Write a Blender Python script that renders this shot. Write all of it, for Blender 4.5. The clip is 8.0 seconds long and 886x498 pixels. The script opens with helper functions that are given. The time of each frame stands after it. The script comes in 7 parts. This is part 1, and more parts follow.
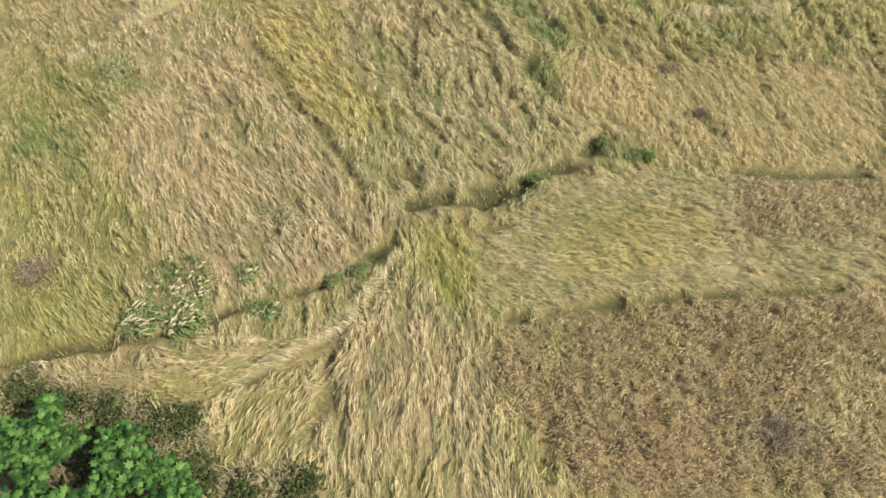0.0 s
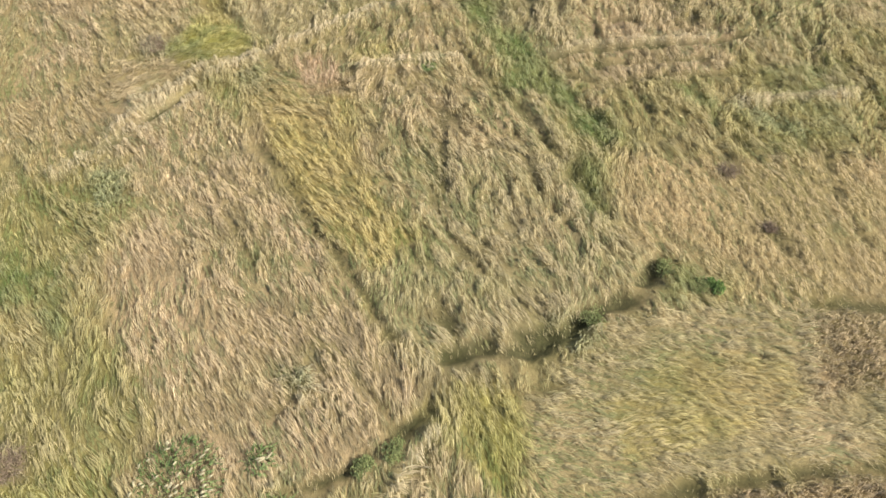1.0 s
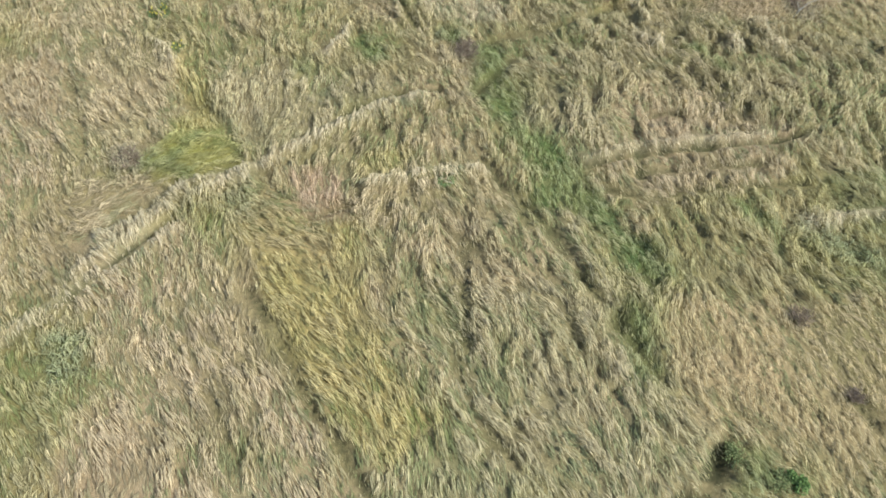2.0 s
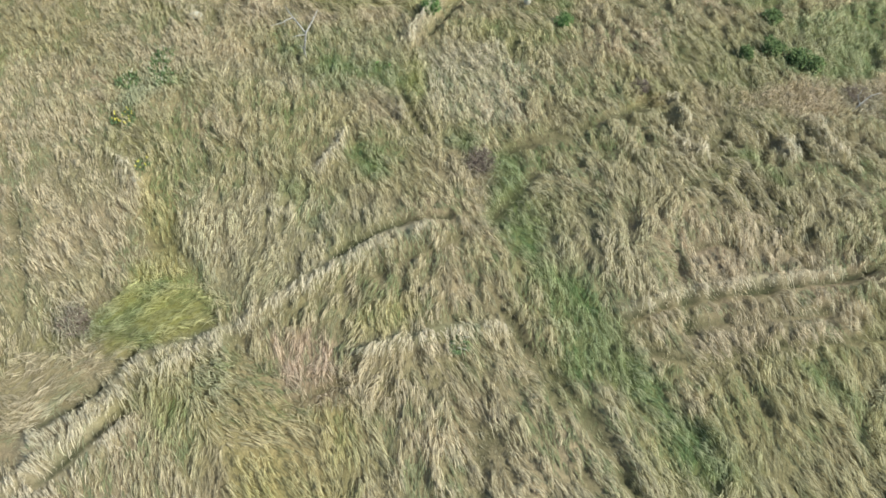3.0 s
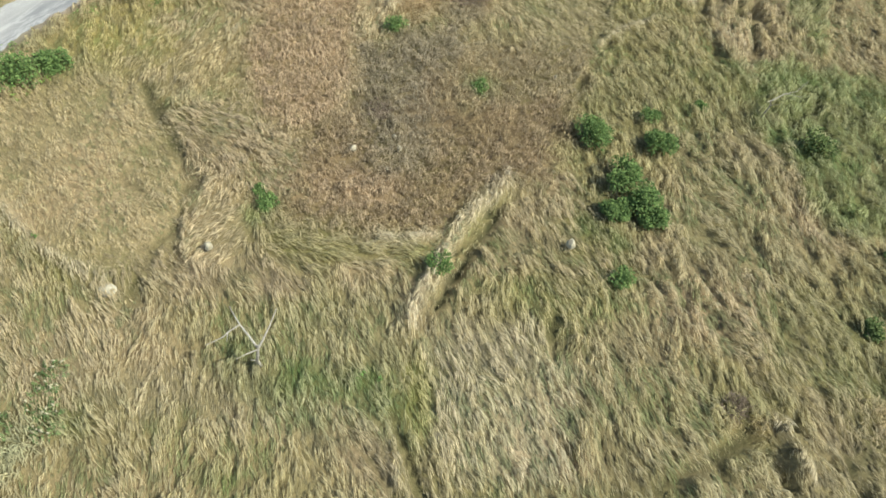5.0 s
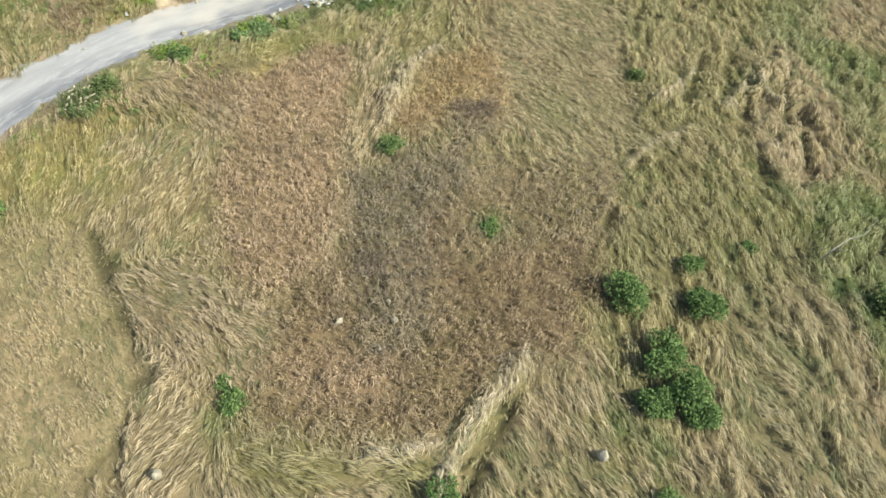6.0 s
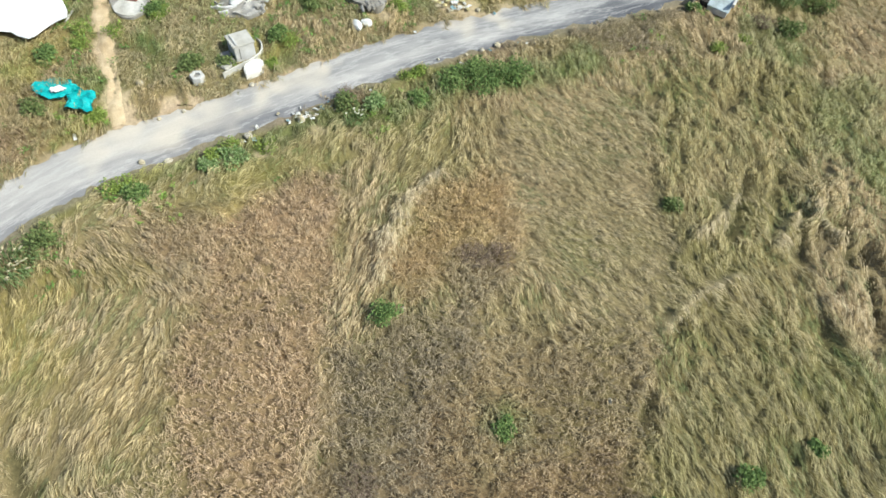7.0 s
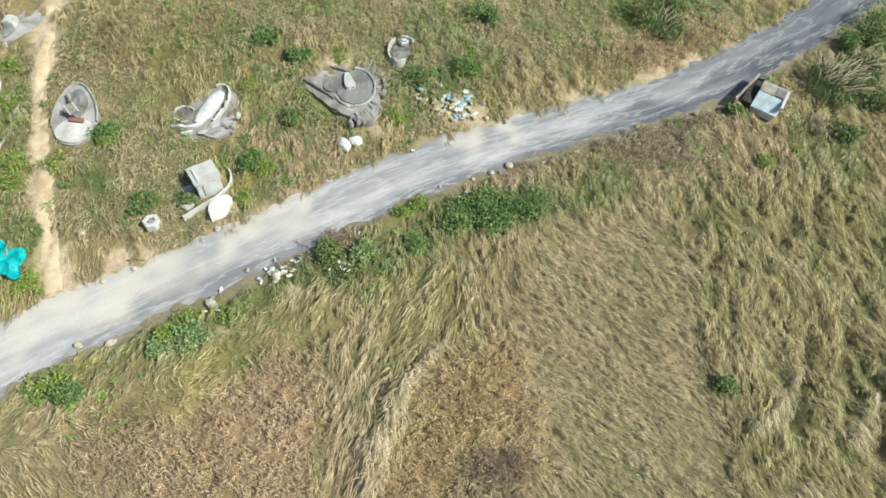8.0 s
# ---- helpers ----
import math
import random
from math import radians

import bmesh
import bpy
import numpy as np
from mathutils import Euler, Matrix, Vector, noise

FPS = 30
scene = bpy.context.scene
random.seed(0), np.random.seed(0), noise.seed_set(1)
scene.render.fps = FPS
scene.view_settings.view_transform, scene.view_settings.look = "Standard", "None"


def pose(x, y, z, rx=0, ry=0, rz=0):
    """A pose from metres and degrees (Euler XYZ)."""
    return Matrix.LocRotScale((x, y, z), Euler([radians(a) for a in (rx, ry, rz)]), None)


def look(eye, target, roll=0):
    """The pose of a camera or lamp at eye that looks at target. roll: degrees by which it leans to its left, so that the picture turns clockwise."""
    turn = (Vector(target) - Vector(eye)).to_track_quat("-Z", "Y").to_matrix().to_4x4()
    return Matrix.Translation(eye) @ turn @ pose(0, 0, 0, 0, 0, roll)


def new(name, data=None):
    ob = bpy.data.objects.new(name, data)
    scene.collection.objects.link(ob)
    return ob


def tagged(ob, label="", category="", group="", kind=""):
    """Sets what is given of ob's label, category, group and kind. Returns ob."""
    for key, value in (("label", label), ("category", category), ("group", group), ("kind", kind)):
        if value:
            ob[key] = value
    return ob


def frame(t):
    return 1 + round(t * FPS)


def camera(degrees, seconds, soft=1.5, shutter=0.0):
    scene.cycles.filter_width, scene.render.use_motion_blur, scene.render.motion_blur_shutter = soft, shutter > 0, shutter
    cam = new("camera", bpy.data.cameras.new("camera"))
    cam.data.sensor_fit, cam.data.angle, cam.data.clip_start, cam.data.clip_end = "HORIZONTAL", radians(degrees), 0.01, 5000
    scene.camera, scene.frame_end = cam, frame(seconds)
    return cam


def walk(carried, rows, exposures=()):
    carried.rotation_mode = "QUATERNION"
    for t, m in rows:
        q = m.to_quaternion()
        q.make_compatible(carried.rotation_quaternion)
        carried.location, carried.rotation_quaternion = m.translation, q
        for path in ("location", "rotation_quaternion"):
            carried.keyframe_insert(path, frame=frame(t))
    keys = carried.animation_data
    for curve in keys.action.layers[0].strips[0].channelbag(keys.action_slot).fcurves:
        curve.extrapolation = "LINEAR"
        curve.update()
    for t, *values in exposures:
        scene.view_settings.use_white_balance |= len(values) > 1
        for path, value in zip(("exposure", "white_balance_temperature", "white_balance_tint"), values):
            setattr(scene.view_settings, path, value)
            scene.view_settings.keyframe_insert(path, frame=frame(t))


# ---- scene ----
cam = camera(72.0, 8.0, soft=1.6)
PATH = [
    (0, (0.012, -8.711, 23.711), (0.011, -7.582, 22.06), 7.6),
    (0.5, (-1.433, -5.081, 23.812), (-1.434, -3.949, 22.163), 7.5),
    (1, (-2.648, -1.065, 23.837), (-2.649, 0.069, 22.19), 7.5),
    (1.5, (-3.691, 3.179, 23.817), (-3.69, 4.314, 22.17), 7.6),
    (1.7, (-4.07, 4.919, 23.802), (-4.07, 6.054, 22.155), 7.6),
    (2.8, (-5.9, 14.766, 23.716), (-5.897, 15.9, 22.068), 7.9),
    (3, (-6.2, 16.6, 23.708), (-6.197, 17.733, 22.06), 8.0),
    (3.5, (-6.928, 21.24, 23.708), (-6.923, 22.372, 22.059), 8.2),
    (4, (-7.633, 25.962, 23.74), (-7.627, 27.091, 22.089), 8.4),
    (4.5, (-8.327, 30.76, 23.804), (-8.319, 31.887, 22.152), 8.6),
    (4.7, (-8.603, 32.697, 23.838), (-8.595, 33.823, 22.185), 8.7),
    (5.8, (-10.123, 43.455, 24.083), (-10.114, 44.575, 22.427), 9.0),
    (6, (-10.4, 45.414, 24.131), (-10.391, 46.533, 22.474), 9.0),
    (6.5, (-11.091, 50.293, 24.24), (-11.082, 51.411, 22.581), 9.1),
    (7, (-11.774, 55.137, 24.314), (-11.765, 56.253, 22.655), 9.1),
    (7.5, (-12.437, 59.961, 24.326), (-12.43, 61.076, 22.666), 9.1),
    (8, (-13.067, 64.828, 24.242), (-13.061, 65.944, 22.582), 8.9),
]
walk(cam, [(t, look(eye, target, roll)) for t, eye, target, roll in PATH], exposures=[
    (0.0, 0.61, 7300, -2), (0.75, 0.64, 7300, 5), (1.5, 0.58, 6500, 1), (3.2, 0.43, 5850, -3), (4.7, 0.41, 6450, -4), (6.5, 0.42, 6420, 0), (8.0, 0.39, 6320, -1)])

# ---- sky and sun ----
SUN_EL, SUN_AZ = radians(48), radians(99)
world = bpy.data.worlds.new("sky")
scene.world = world
world.use_nodes = True
wn = world.node_tree.nodes
sky = wn.new("ShaderNodeTexSky")
sky.sky_type = "NISHITA"
sky.sun_disc = False
sky.sun_elevation, sky.sun_rotation = SUN_EL, SUN_AZ
sky.dust_density = 3.0
wn["Background"].inputs["Strength"].default_value = 0.12
world.node_tree.links.new(sky.outputs[0], wn["Background"].inputs["Color"])
sun = new("sun", bpy.data.lights.new("sun", "SUN"))
sun.data.energy, sun.data.angle, sun.data.color = 4.4, radians(2.0), (1.0, 0.95, 0.87)
sun.matrix_world = look((0, 0, 60), (-60 * math.sin(SUN_AZ) / math.tan(SUN_EL), -60 * math.cos(SUN_AZ) / math.tan(SUN_EL), 0))

RNG = np.random.default_rng(7)


# ---- materials ----
def shader(name, rough=0.8, spec=0.2):
    m = bpy.data.materials.new(name)
    m.use_nodes = True
    b = m.node_tree.nodes["Principled BSDF"]
    b.inputs["Roughness"].default_value = rough
    b.inputs["Specular IOR Level"].default_value = spec
    return m, m.node_tree, b


def noise_node(nt, scale, detail=4.0, rough=0.6, coord=None):
    n = nt.nodes.new("ShaderNodeTexNoise")
    n.inputs["Scale"].default_value, n.inputs["Detail"].default_value = scale, detail
    n.inputs["Roughness"].default_value = rough
    if coord is None:
        coord = nt.nodes.new("ShaderNodeTexCoord").outputs["Object"]
    nt.links.new(coord, n.inputs["Vector"])
    return n.outputs["Fac"]


def ramp(nt, fac, *stops):
    r = nt.nodes.new("ShaderNodeValToRGB")
    e = r.color_ramp.elements
    while len(e) < len(stops):
        e.new(0.5)
    for k, (pos, col) in zip(e, stops):
        k.position, k.color = pos, (*col, 1)
    nt.links.new(fac, r.inputs["Fac"])
    return r.outputs["Color"]


def mixed(nt, kind, fac, a, b):
    n = nt.nodes.new("ShaderNodeMix")
    n.data_type, n.blend_type = "RGBA", kind
    for socket, value in ((n.inputs[0], fac), (n.inputs[6], a), (n.inputs[7], b)):
        if isinstance(value, (int, float)):
            socket.default_value = value
        elif isinstance(value, tuple):
            socket.default_value = (*value, 1)
        else:
            nt.links.new(value, socket)
    return n.outputs[2]


def bumped(nt, b, height, strength=0.5, dist=0.02):
    n = nt.nodes.new("ShaderNodeBump")
    n.inputs["Strength"].default_value, n.inputs["Distance"].default_value = strength, dist
    nt.links.new(height, n.inputs["Height"])
    nt.links.new(n.outputs["Normal"], b.inputs["Normal"])


def blade_material(name, rough=0.6):
    """Plant blades: their own colour, varied from blade to blade, a little light passing through."""
    m, nt, b = shader(name, rough, 0.25)
    col = nt.nodes.new("ShaderNodeAttribute")
    col.attribute_name = "tint"
    geo = nt.nodes.new("ShaderNodeNewGeometry")
    var = ramp(nt, geo.outputs["Random Per Island"], (0.0, (0.8, 0.8, 0.78)), (0.5, (0.97, 0.97, 0.97)), (0.85, (1.09, 1.08, 1.07)), (1.0, (1.2, 1.19, 1.17)))
    c = mixed(nt, "MULTIPLY", 1.0, col.outputs["Color"], var)
    nt.links.new(c, b.inputs["Base Color"])
    tr = nt.nodes.new("ShaderNodeBsdfTranslucent")
    nt.links.new(c, tr.inputs["Color"])
    mx = nt.nodes.new("ShaderNodeMixShader")
    mx.inputs[0].default_value = 0.22
    nt.links.new(b.outputs[0], mx.inputs[1])
    nt.links.new(tr.outputs[0], mx.inputs[2])
    nt.links.new(mx.outputs[0], nt.nodes["Material Output"].inputs["Surface"])
    return m


def leaf_material(name, dark, light, rough=0.5):
    m, nt, b = shader(name, rough, 0.15)
    geo = nt.nodes.new("ShaderNodeNewGeometry")
    mid = tuple((a + c) / 2 for a, c in zip(dark, light))
    c = ramp(nt, geo.outputs["Random Per Island"], (0.0, dark), (0.55, mid), (1.0, light))
    c = mixed(nt, "MULTIPLY", 0.6, c, ramp(nt, noise_node(nt, 2.0), (0.3, (0.7, 0.7, 0.7)), (0.7, (1.2, 1.2, 1.1))))
    nt.links.new(c, b.inputs["Base Color"])
    tr = nt.nodes.new("ShaderNodeBsdfTranslucent")
    nt.links.new(c, tr.inputs["Color"])
    mx = nt.nodes.new("ShaderNodeMixShader")
    mx.inputs[0].default_value = 0.25
    nt.links.new(b.outputs[0], mx.inputs[1])
    nt.links.new(tr.outputs[0], mx.inputs[2])
    nt.links.new(mx.outputs[0], nt.nodes["Material Output"].inputs["Surface"])
    return m


def mineral(name, dark, light, scale=3.0, rough=0.85, bump=0.4, dist=0.02, stain=(0.55, 0.52, 0.46)):
    """Concrete, stone, plaster: two tones, stains and fine relief."""
    m, nt, b = shader(name, rough, 0.25)
    c = ramp(nt, noise_node(nt, scale, 6), (0.3, dark), (0.7, light))
    c = mixed(nt, "MULTIPLY", 0.7, c, ramp(nt, noise_node(nt, scale * 0.35, 3), (0.35, stain), (0.6, (1, 1, 1))))
    c = mixed(nt, "MULTIPLY", 0.5, c, ramp(nt, noise_node(nt, scale * 14, 3), (0.35, (0.7, 0.7, 0.7)), (0.65, (1.15, 1.15, 1.15))))
    nt.links.new(c, b.inputs["Base Color"])
    bumped(nt, b, noise_node(nt, scale * 8, 5), bump, dist)
    return m


M_BLADE = blade_material("dry grass blades")
M_WEED = blade_material("weed leaves", 0.65)
M_SHRUB = leaf_material("shrub leaves", (0.075, 0.13, 0.045), (0.225, 0.315, 0.11), 0.7)
M_TREE = leaf_material("broad tree leaves", (0.016, 0.05, 0.018), (0.125, 0.24, 0.065), 0.45)
M_HOLLOW = leaf_material("ditch herb leaves", (0.12, 0.15, 0.065), (0.27, 0.3, 0.14), 0.7)
M_LUSH = leaf_material("lush weed leaves", (0.13, 0.19, 0.045), (0.31, 0.39, 0.1), 0.7)
M_SHADYLEAF = leaf_material("undergrowth leaves darkened for tree shade", (0.045, 0.06, 0.026), (0.095, 0.108, 0.047), 0.8)
M_HERB = leaf_material("pale herb leaves", (0.11, 0.19, 0.06), (0.33, 0.42, 0.21), 0.75)
M_DUSKY = leaf_material("dusky herb leaves", (0.09, 0.13, 0.05), (0.22, 0.27, 0.105), 0.8)
M_RUSH = leaf_material("rushy leaves", (0.11, 0.17, 0.07), (0.23, 0.3, 0.13), 0.6)
M_PLUME = leaf_material("seed plumes", (0.42, 0.375, 0.255), (0.62, 0.57, 0.43), 0.8)
M_SILVER = leaf_material("silver grass plumes", (0.36, 0.3, 0.2), (0.58, 0.51, 0.37), 0.8)
M_FLOWER = leaf_material("white flower heads", (0.6, 0.6, 0.52), (0.85, 0.84, 0.76), 0.8)
M_YELLOW = leaf_material("yellow flower heads", (0.6, 0.5, 0.08), (0.75, 0.66, 0.16), 0.7)
M_TWIG = mineral("dry brown twigs", (0.2, 0.15, 0.115), (0.36, 0.28, 0.22), 8)
M_BARK = mineral("shrub bark", (0.10, 0.07, 0.05), (0.2, 0.15, 0.1), 9)
M_DEADWOOD = mineral("bleached dead wood", (0.24, 0.215, 0.185), (0.46, 0.43, 0.385), 12, stain=(0.75, 0.72, 0.68))
M_CONCRETE = mineral("weathered concrete", (0.24, 0.235, 0.225), (0.40, 0.39, 0.375), 2.5)
M_DARKSTONE = mineral("dark damp concrete", (0.12, 0.12, 0.118), (0.24, 0.235, 0.225), 2.5)
M_PALECON = mineral("pale concrete", (0.38, 0.375, 0.36), (0.56, 0.55, 0.53), 2.0, stain=(0.7, 0.68, 0.62))
M_WHITE = mineral("whitewashed plaster", (0.42, 0.42, 0.425), (0.56, 0.56, 0.565), 2.0, stain=(0.8, 0.78, 0.72))
M_LIMEWASH = mineral("fresh whitewash", (0.64, 0.64, 0.63), (0.78, 0.78, 0.76), 2.0, stain=(0.85, 0.83, 0.8))
M_STONE = mineral("pale limestone", (0.42, 0.39, 0.33), (0.62, 0.585, 0.5), 6, bump=0.8, dist=0.04)
M_CREAM = mineral("cream stone", (0.42, 0.375, 0.28), (0.56, 0.51, 0.4), 3)
M_OLDCON = mineral("old brownish concrete", (0.19, 0.18, 0.165), (0.36, 0.345, 0.32), 2.2, bump=0.6, stain=(0.5, 0.47, 0.4))
M_RED = mineral("red painted stone", (0.2, 0.085, 0.075), (0.33, 0.16, 0.135), 5)
M_BLUETILE = mineral("pale blue glazed tile", (0.38, 0.45, 0.49), (0.47, 0.55, 0.59), 4, rough=0.35, bump=0.1)
M_DARKBOARD = mineral("near-black board", (0.02, 0.02, 0.022), (0.06, 0.055, 0.05), 5)
M_ROOF = mineral("dirty fibre cement", (0.2, 0.19, 0.17), (0.42, 0.39, 0.33), 2.5)
M_SAND = mineral("sandy soil", (0.42, 0.33, 0.21), (0.6, 0.49, 0.34), 1.6, bump=0.6, dist=0.03, stain=(0.8, 0.74, 0.66))
M_TARP = mineral("turquoise woven plastic", (0.008, 0.28, 0.3), (0.03, 0.43, 0.44), 3, rough=0.45, bump=0.3, stain=(0.8, 0.85, 0.85))
M_PLASTIC = mineral("white plastic film", (0.6, 0.61, 0.62), (0.74, 0.74, 0.74), 2, rough=0.45, bump=0.3, stain=(0.92, 0.92, 0.9))
M_BLUERAG = mineral("blue plastic rag", (0.25, 0.44, 0.54), (0.45, 0.62, 0.7), 5, rough=0.5)
M_YELLOWRAG = mineral("yellowed paper", (0.6, 0.52, 0.26), (0.75, 0.7, 0.46), 6)


# ---- building helpers ----
def part(name, bm, material, parent, label=""):
    me = bpy.data.meshes.new(name)
    bm.to_mesh(me)
    bm.free()
    me.materials.append(material)
    ob = new(name, me)
    ob.parent = parent
    return tagged(ob, label)


def thing(name, x, y, label, category, turn=0.0, group="", z=None):
    ob = new(name)
    ob.empty_display_size = 0.3
    ob.matrix_world = pose(x, y, height_at(x, y) if z is None else z, 0, 0, turn)
    return tagged(ob, label, category, group)


def single(name, bm, material, m, label, category, group="", kind=""):
    me = bpy.data.meshes.new(name)
    bm.to_mesh(me)
    bm.free()
    me.materials.append(material)
    ob = new(name, me)
    ob.matrix_world = m
    return tagged(ob, label, category, group, kind)


def smooth(a, b, v):
    u = np.clip((v - a) / (b - a), 0, 1)
    return u * u * (3 - 2 * u)


def value_noise(x, y, size, seed):
    """Smooth lattice noise between -1 and 1 with cells of that size in metres."""
    r = np.random.default_rng(seed).uniform(-1, 1, (256, 256))
    u, v = np.asarray(x) / size + 61.3, np.asarray(y) / size + 37.7
    i, j = np.floor(u).astype(int), np.floor(v).astype(int)
    a, b = u - i, v - j
    a, b = a * a * (3 - 2 * a), b * b * (3 - 2 * b)
    i0, i1, j0, j1 = i % 256, (i + 1) % 256, j % 256, (j + 1) % 256
    return (r[i0, j0] * (1 - a) + r[i1, j0] * a) * (1 - b) + (r[i0, j1] * (1 - a) + r[i1, j1] * a) * b


# ---- plan of the ground ----
ROAD = [(-75, -40), (-44, 40), (-36, 60), (-33.7, 65.9), (-32.3, 68.8), (-29.7, 72.7), (-26.4, 75.5), (-22.6, 78.7), (-18.3, 82.7),
        (-13.2, 86.7), (-7.3, 90.3), (-0.5, 94.4), (3.4, 97.7), (7.8, 102.0), (11.8, 105.9), (30, 126), (70, 190)]
TRACK = [(-28.9, 75.7), (-29.6, 76.8), (-30.2, 78.3), (-31.2, 79.9), (-32.0, 81.4), (-32.9, 83.2), (-33.9, 85.2), (-34.5, 86.9), (-35.5, 89.7), (-36.1, 92.2), (-36.7, 94.7)]


def to_line(x, y, pts):
    """Distance to a polyline, the side (positive to its left), and the direction of the nearest stretch."""
    best = np.full(np.shape(x), 1e9)
    side, dx, dy = np.zeros(np.shape(x)), np.ones(np.shape(x)), np.zeros(np.shape(x))
    if len(pts) == 1:
        return np.hypot(x - pts[0][0], y - pts[0][1]), side, dx, dy
    for (ax, ay), (bx, by) in zip(pts[:-1], pts[1:]):
        ex, ey = bx - ax, by - ay
        u = np.clip(((x - ax) * ex + (y - ay) * ey) / (ex * ex + ey * ey + 1e-9), 0, 1)
        vx, vy = x - ax - u * ex, y - ay - u * ey
        d = np.hypot(vx, vy)
        m, n = d < best, math.hypot(ex, ey) + 1e-9
        best = np.where(m, d, best)
        side = np.where(m, np.sign(ex * vy - ey * vx), side)
        dx, dy = np.where(m, ex / n, dx), np.where(m, ey / n, dy)
    return best, side, dx, dy


CELL, X0, Y0, NX, NY = 0.2, -50.0, -14.0, 425, 650
GX, GY = np.meshgrid(X0 + CELL * np.arange(NX), Y0 + CELL * np.arange(NY), indexing="ij")
PALETTE = {
    "straw": (0.465, 0.373, 0.238), "pale": (0.6, 0.52, 0.385), "gold": (0.47, 0.4, 0.15), "tan": (0.455, 0.37, 0.2),
    "rose": (0.54, 0.375, 0.285), "olive": (0.325, 0.305, 0.13), "greyolive": (0.315, 0.308, 0.16), "lime": (0.36, 0.36, 0.09),
    "green": (0.148, 0.225, 0.073), "bluegreen": (0.214, 0.27, 0.15), "brown": (0.298, 0.219, 0.137), "rust": (0.42, 0.295, 0.155),
    "dark": (0.244, 0.205, 0.145), "meadow": (0.28, 0.265, 0.14), "rosestraw": (0.5, 0.392, 0.268), "greystraw": (0.435, 0.378, 0.24),
    "palestraw": (0.54, 0.44, 0.28), "strawolive": (0.4, 0.345, 0.18), "rosebrown": (0.47, 0.345, 0.23), "fine": (0.55, 0.45, 0.275), "dullstraw": (0.365, 0.318, 0.185), "shadyweed": (0.12, 0.125, 0.065), "mossy": (0.275, 0.295, 0.085), "deepolive": (0.265, 0.255, 0.118), "thatch": (0.44, 0.377, 0.232), "smoothtan": (0.47, 0.375, 0.22), "meadowtan": (0.42, 0.34, 0.205), "brownolive": (0.33, 0.27, 0.16),
}
# how each kind grows: length lying along, height, scatter of direction, width of blade
HABIT = {"thatch": (0.42, 0.2, 0.45, 0.0225), "shadyweed": (0.22, 0.22, 3.0, 0.04), "fine": (0.34, 0.2, 0.6, 0.021), "smoothtan": (0.4, 0.17, 0.3, 0.021), "brown": (0.22, 0.34, 3.0, 0.03), "rosebrown": (0.24, 0.34, 2.4, 0.03), "meadowtan": (0.3, 0.32, 1.5, 0.03), "brownolive": (0.34, 0.32, 1.4, 0.03), "rust": (0.22, 0.34, 3.0, 0.03), "dark": (0.3, 0.34, 3.0, 0.03), "meadow": (0.42, 0.15, 1.3, 0.032),
         "green": (0.5, 0.28, 0.5, 0.024), "bluegreen": (0.4, 0.45, 2.0, 0.045), "lime": (0.55, 0.26, 0.4, 0.022)}
LODGED = (0.58, 0.23, 0.22, 0.0255)
EDGE = 0.55 * value_noise(GX, GY, 1.6, 3) + 0.35 * value_noise(GX, GY, 0.6, 4)
PATCHY = np.clip(0.85 + 0.55 * value_noise(GX, GY, 0.8, 8) + 0.35 * value_noise(GX, GY, 0.4, 9), 0.15, 1.15)
STRENGTH = {"green": 0.85, "bluegreen": 0.6, "rose": 0.75, "lime": 0.72, "gold": 0.68, "pale": 0.8, "rust": 0.8, "dark": 0.9}
blend = np.clip(0.66 + 0.6 * value_noise(GX, GY, 5.0, 5) + 0.3 * value_noise(GX, GY, 1.7, 6), 0, 1)[..., None]
tint_map = np.array(PALETTE["olive"]) * (1 - blend) + np.array(PALETTE["straw"]) * blend
habit_map = np.zeros((NX, NY, 4)) + np.array(LODGED)
lie_map = np.zeros((NX, NY, 2))
lie_map[..., 0], lie_map[..., 1] = 0.3 * 0.28, -0.3 * 0.96
sunk_map = np.zeros((NX, NY))
# how far the fallen grass heaves into waves: 0 combed flat, 1 deep folds
ruffle_map = np.zeros((NX, NY)) + 0.5
RAGGED = 0.6 * value_noise(GX, GY, 1.1, 14) + 0.5 * value_noise(GX, GY, 0.45, 15)
MOTTLE = np.clip(0.93 + 0.3 * value_noise(GX, GY, 0.9, 16) + 0.2 * value_noise(GX, GY, 0.4, 17), 0.4, 1.1)


def span_of(pts, reach):
    xs, ys = [p[0] for p in pts], [p[1] for p in pts]
    i0, i1 = int((min(xs) - reach - X0) / CELL), int((max(xs) + reach - X0) / CELL) + 2
    j0, j1 = int((min(ys) - reach - Y0) / CELL), int((max(ys) + reach - Y0) / CELL) + 2
    return slice(max(i0, 0), max(min(i1, NX), 0)), slice(max(j0, 0), max(min(j1, NY), 0))


def zone(kind, half, *pts):
    """A stretch where one kind of plant prevails, with a ragged edge."""
    w = span_of(pts, half * 2)
    d = to_line(GX[w], GY[w], pts)[0] / half
    a = (STRENGTH.get(kind, 0.95) * (1 - smooth(0.45, 1.3, d + 0.75 * EDGE[w])) * PATCHY[w])[..., None]
    tint_map[w] = tint_map[w] * (1 - a) + np.array(PALETTE[kind]) * a
    habit_map[w] = habit_map[w] * (1 - a) + np.array(HABIT.get(kind, LODGED)) * a


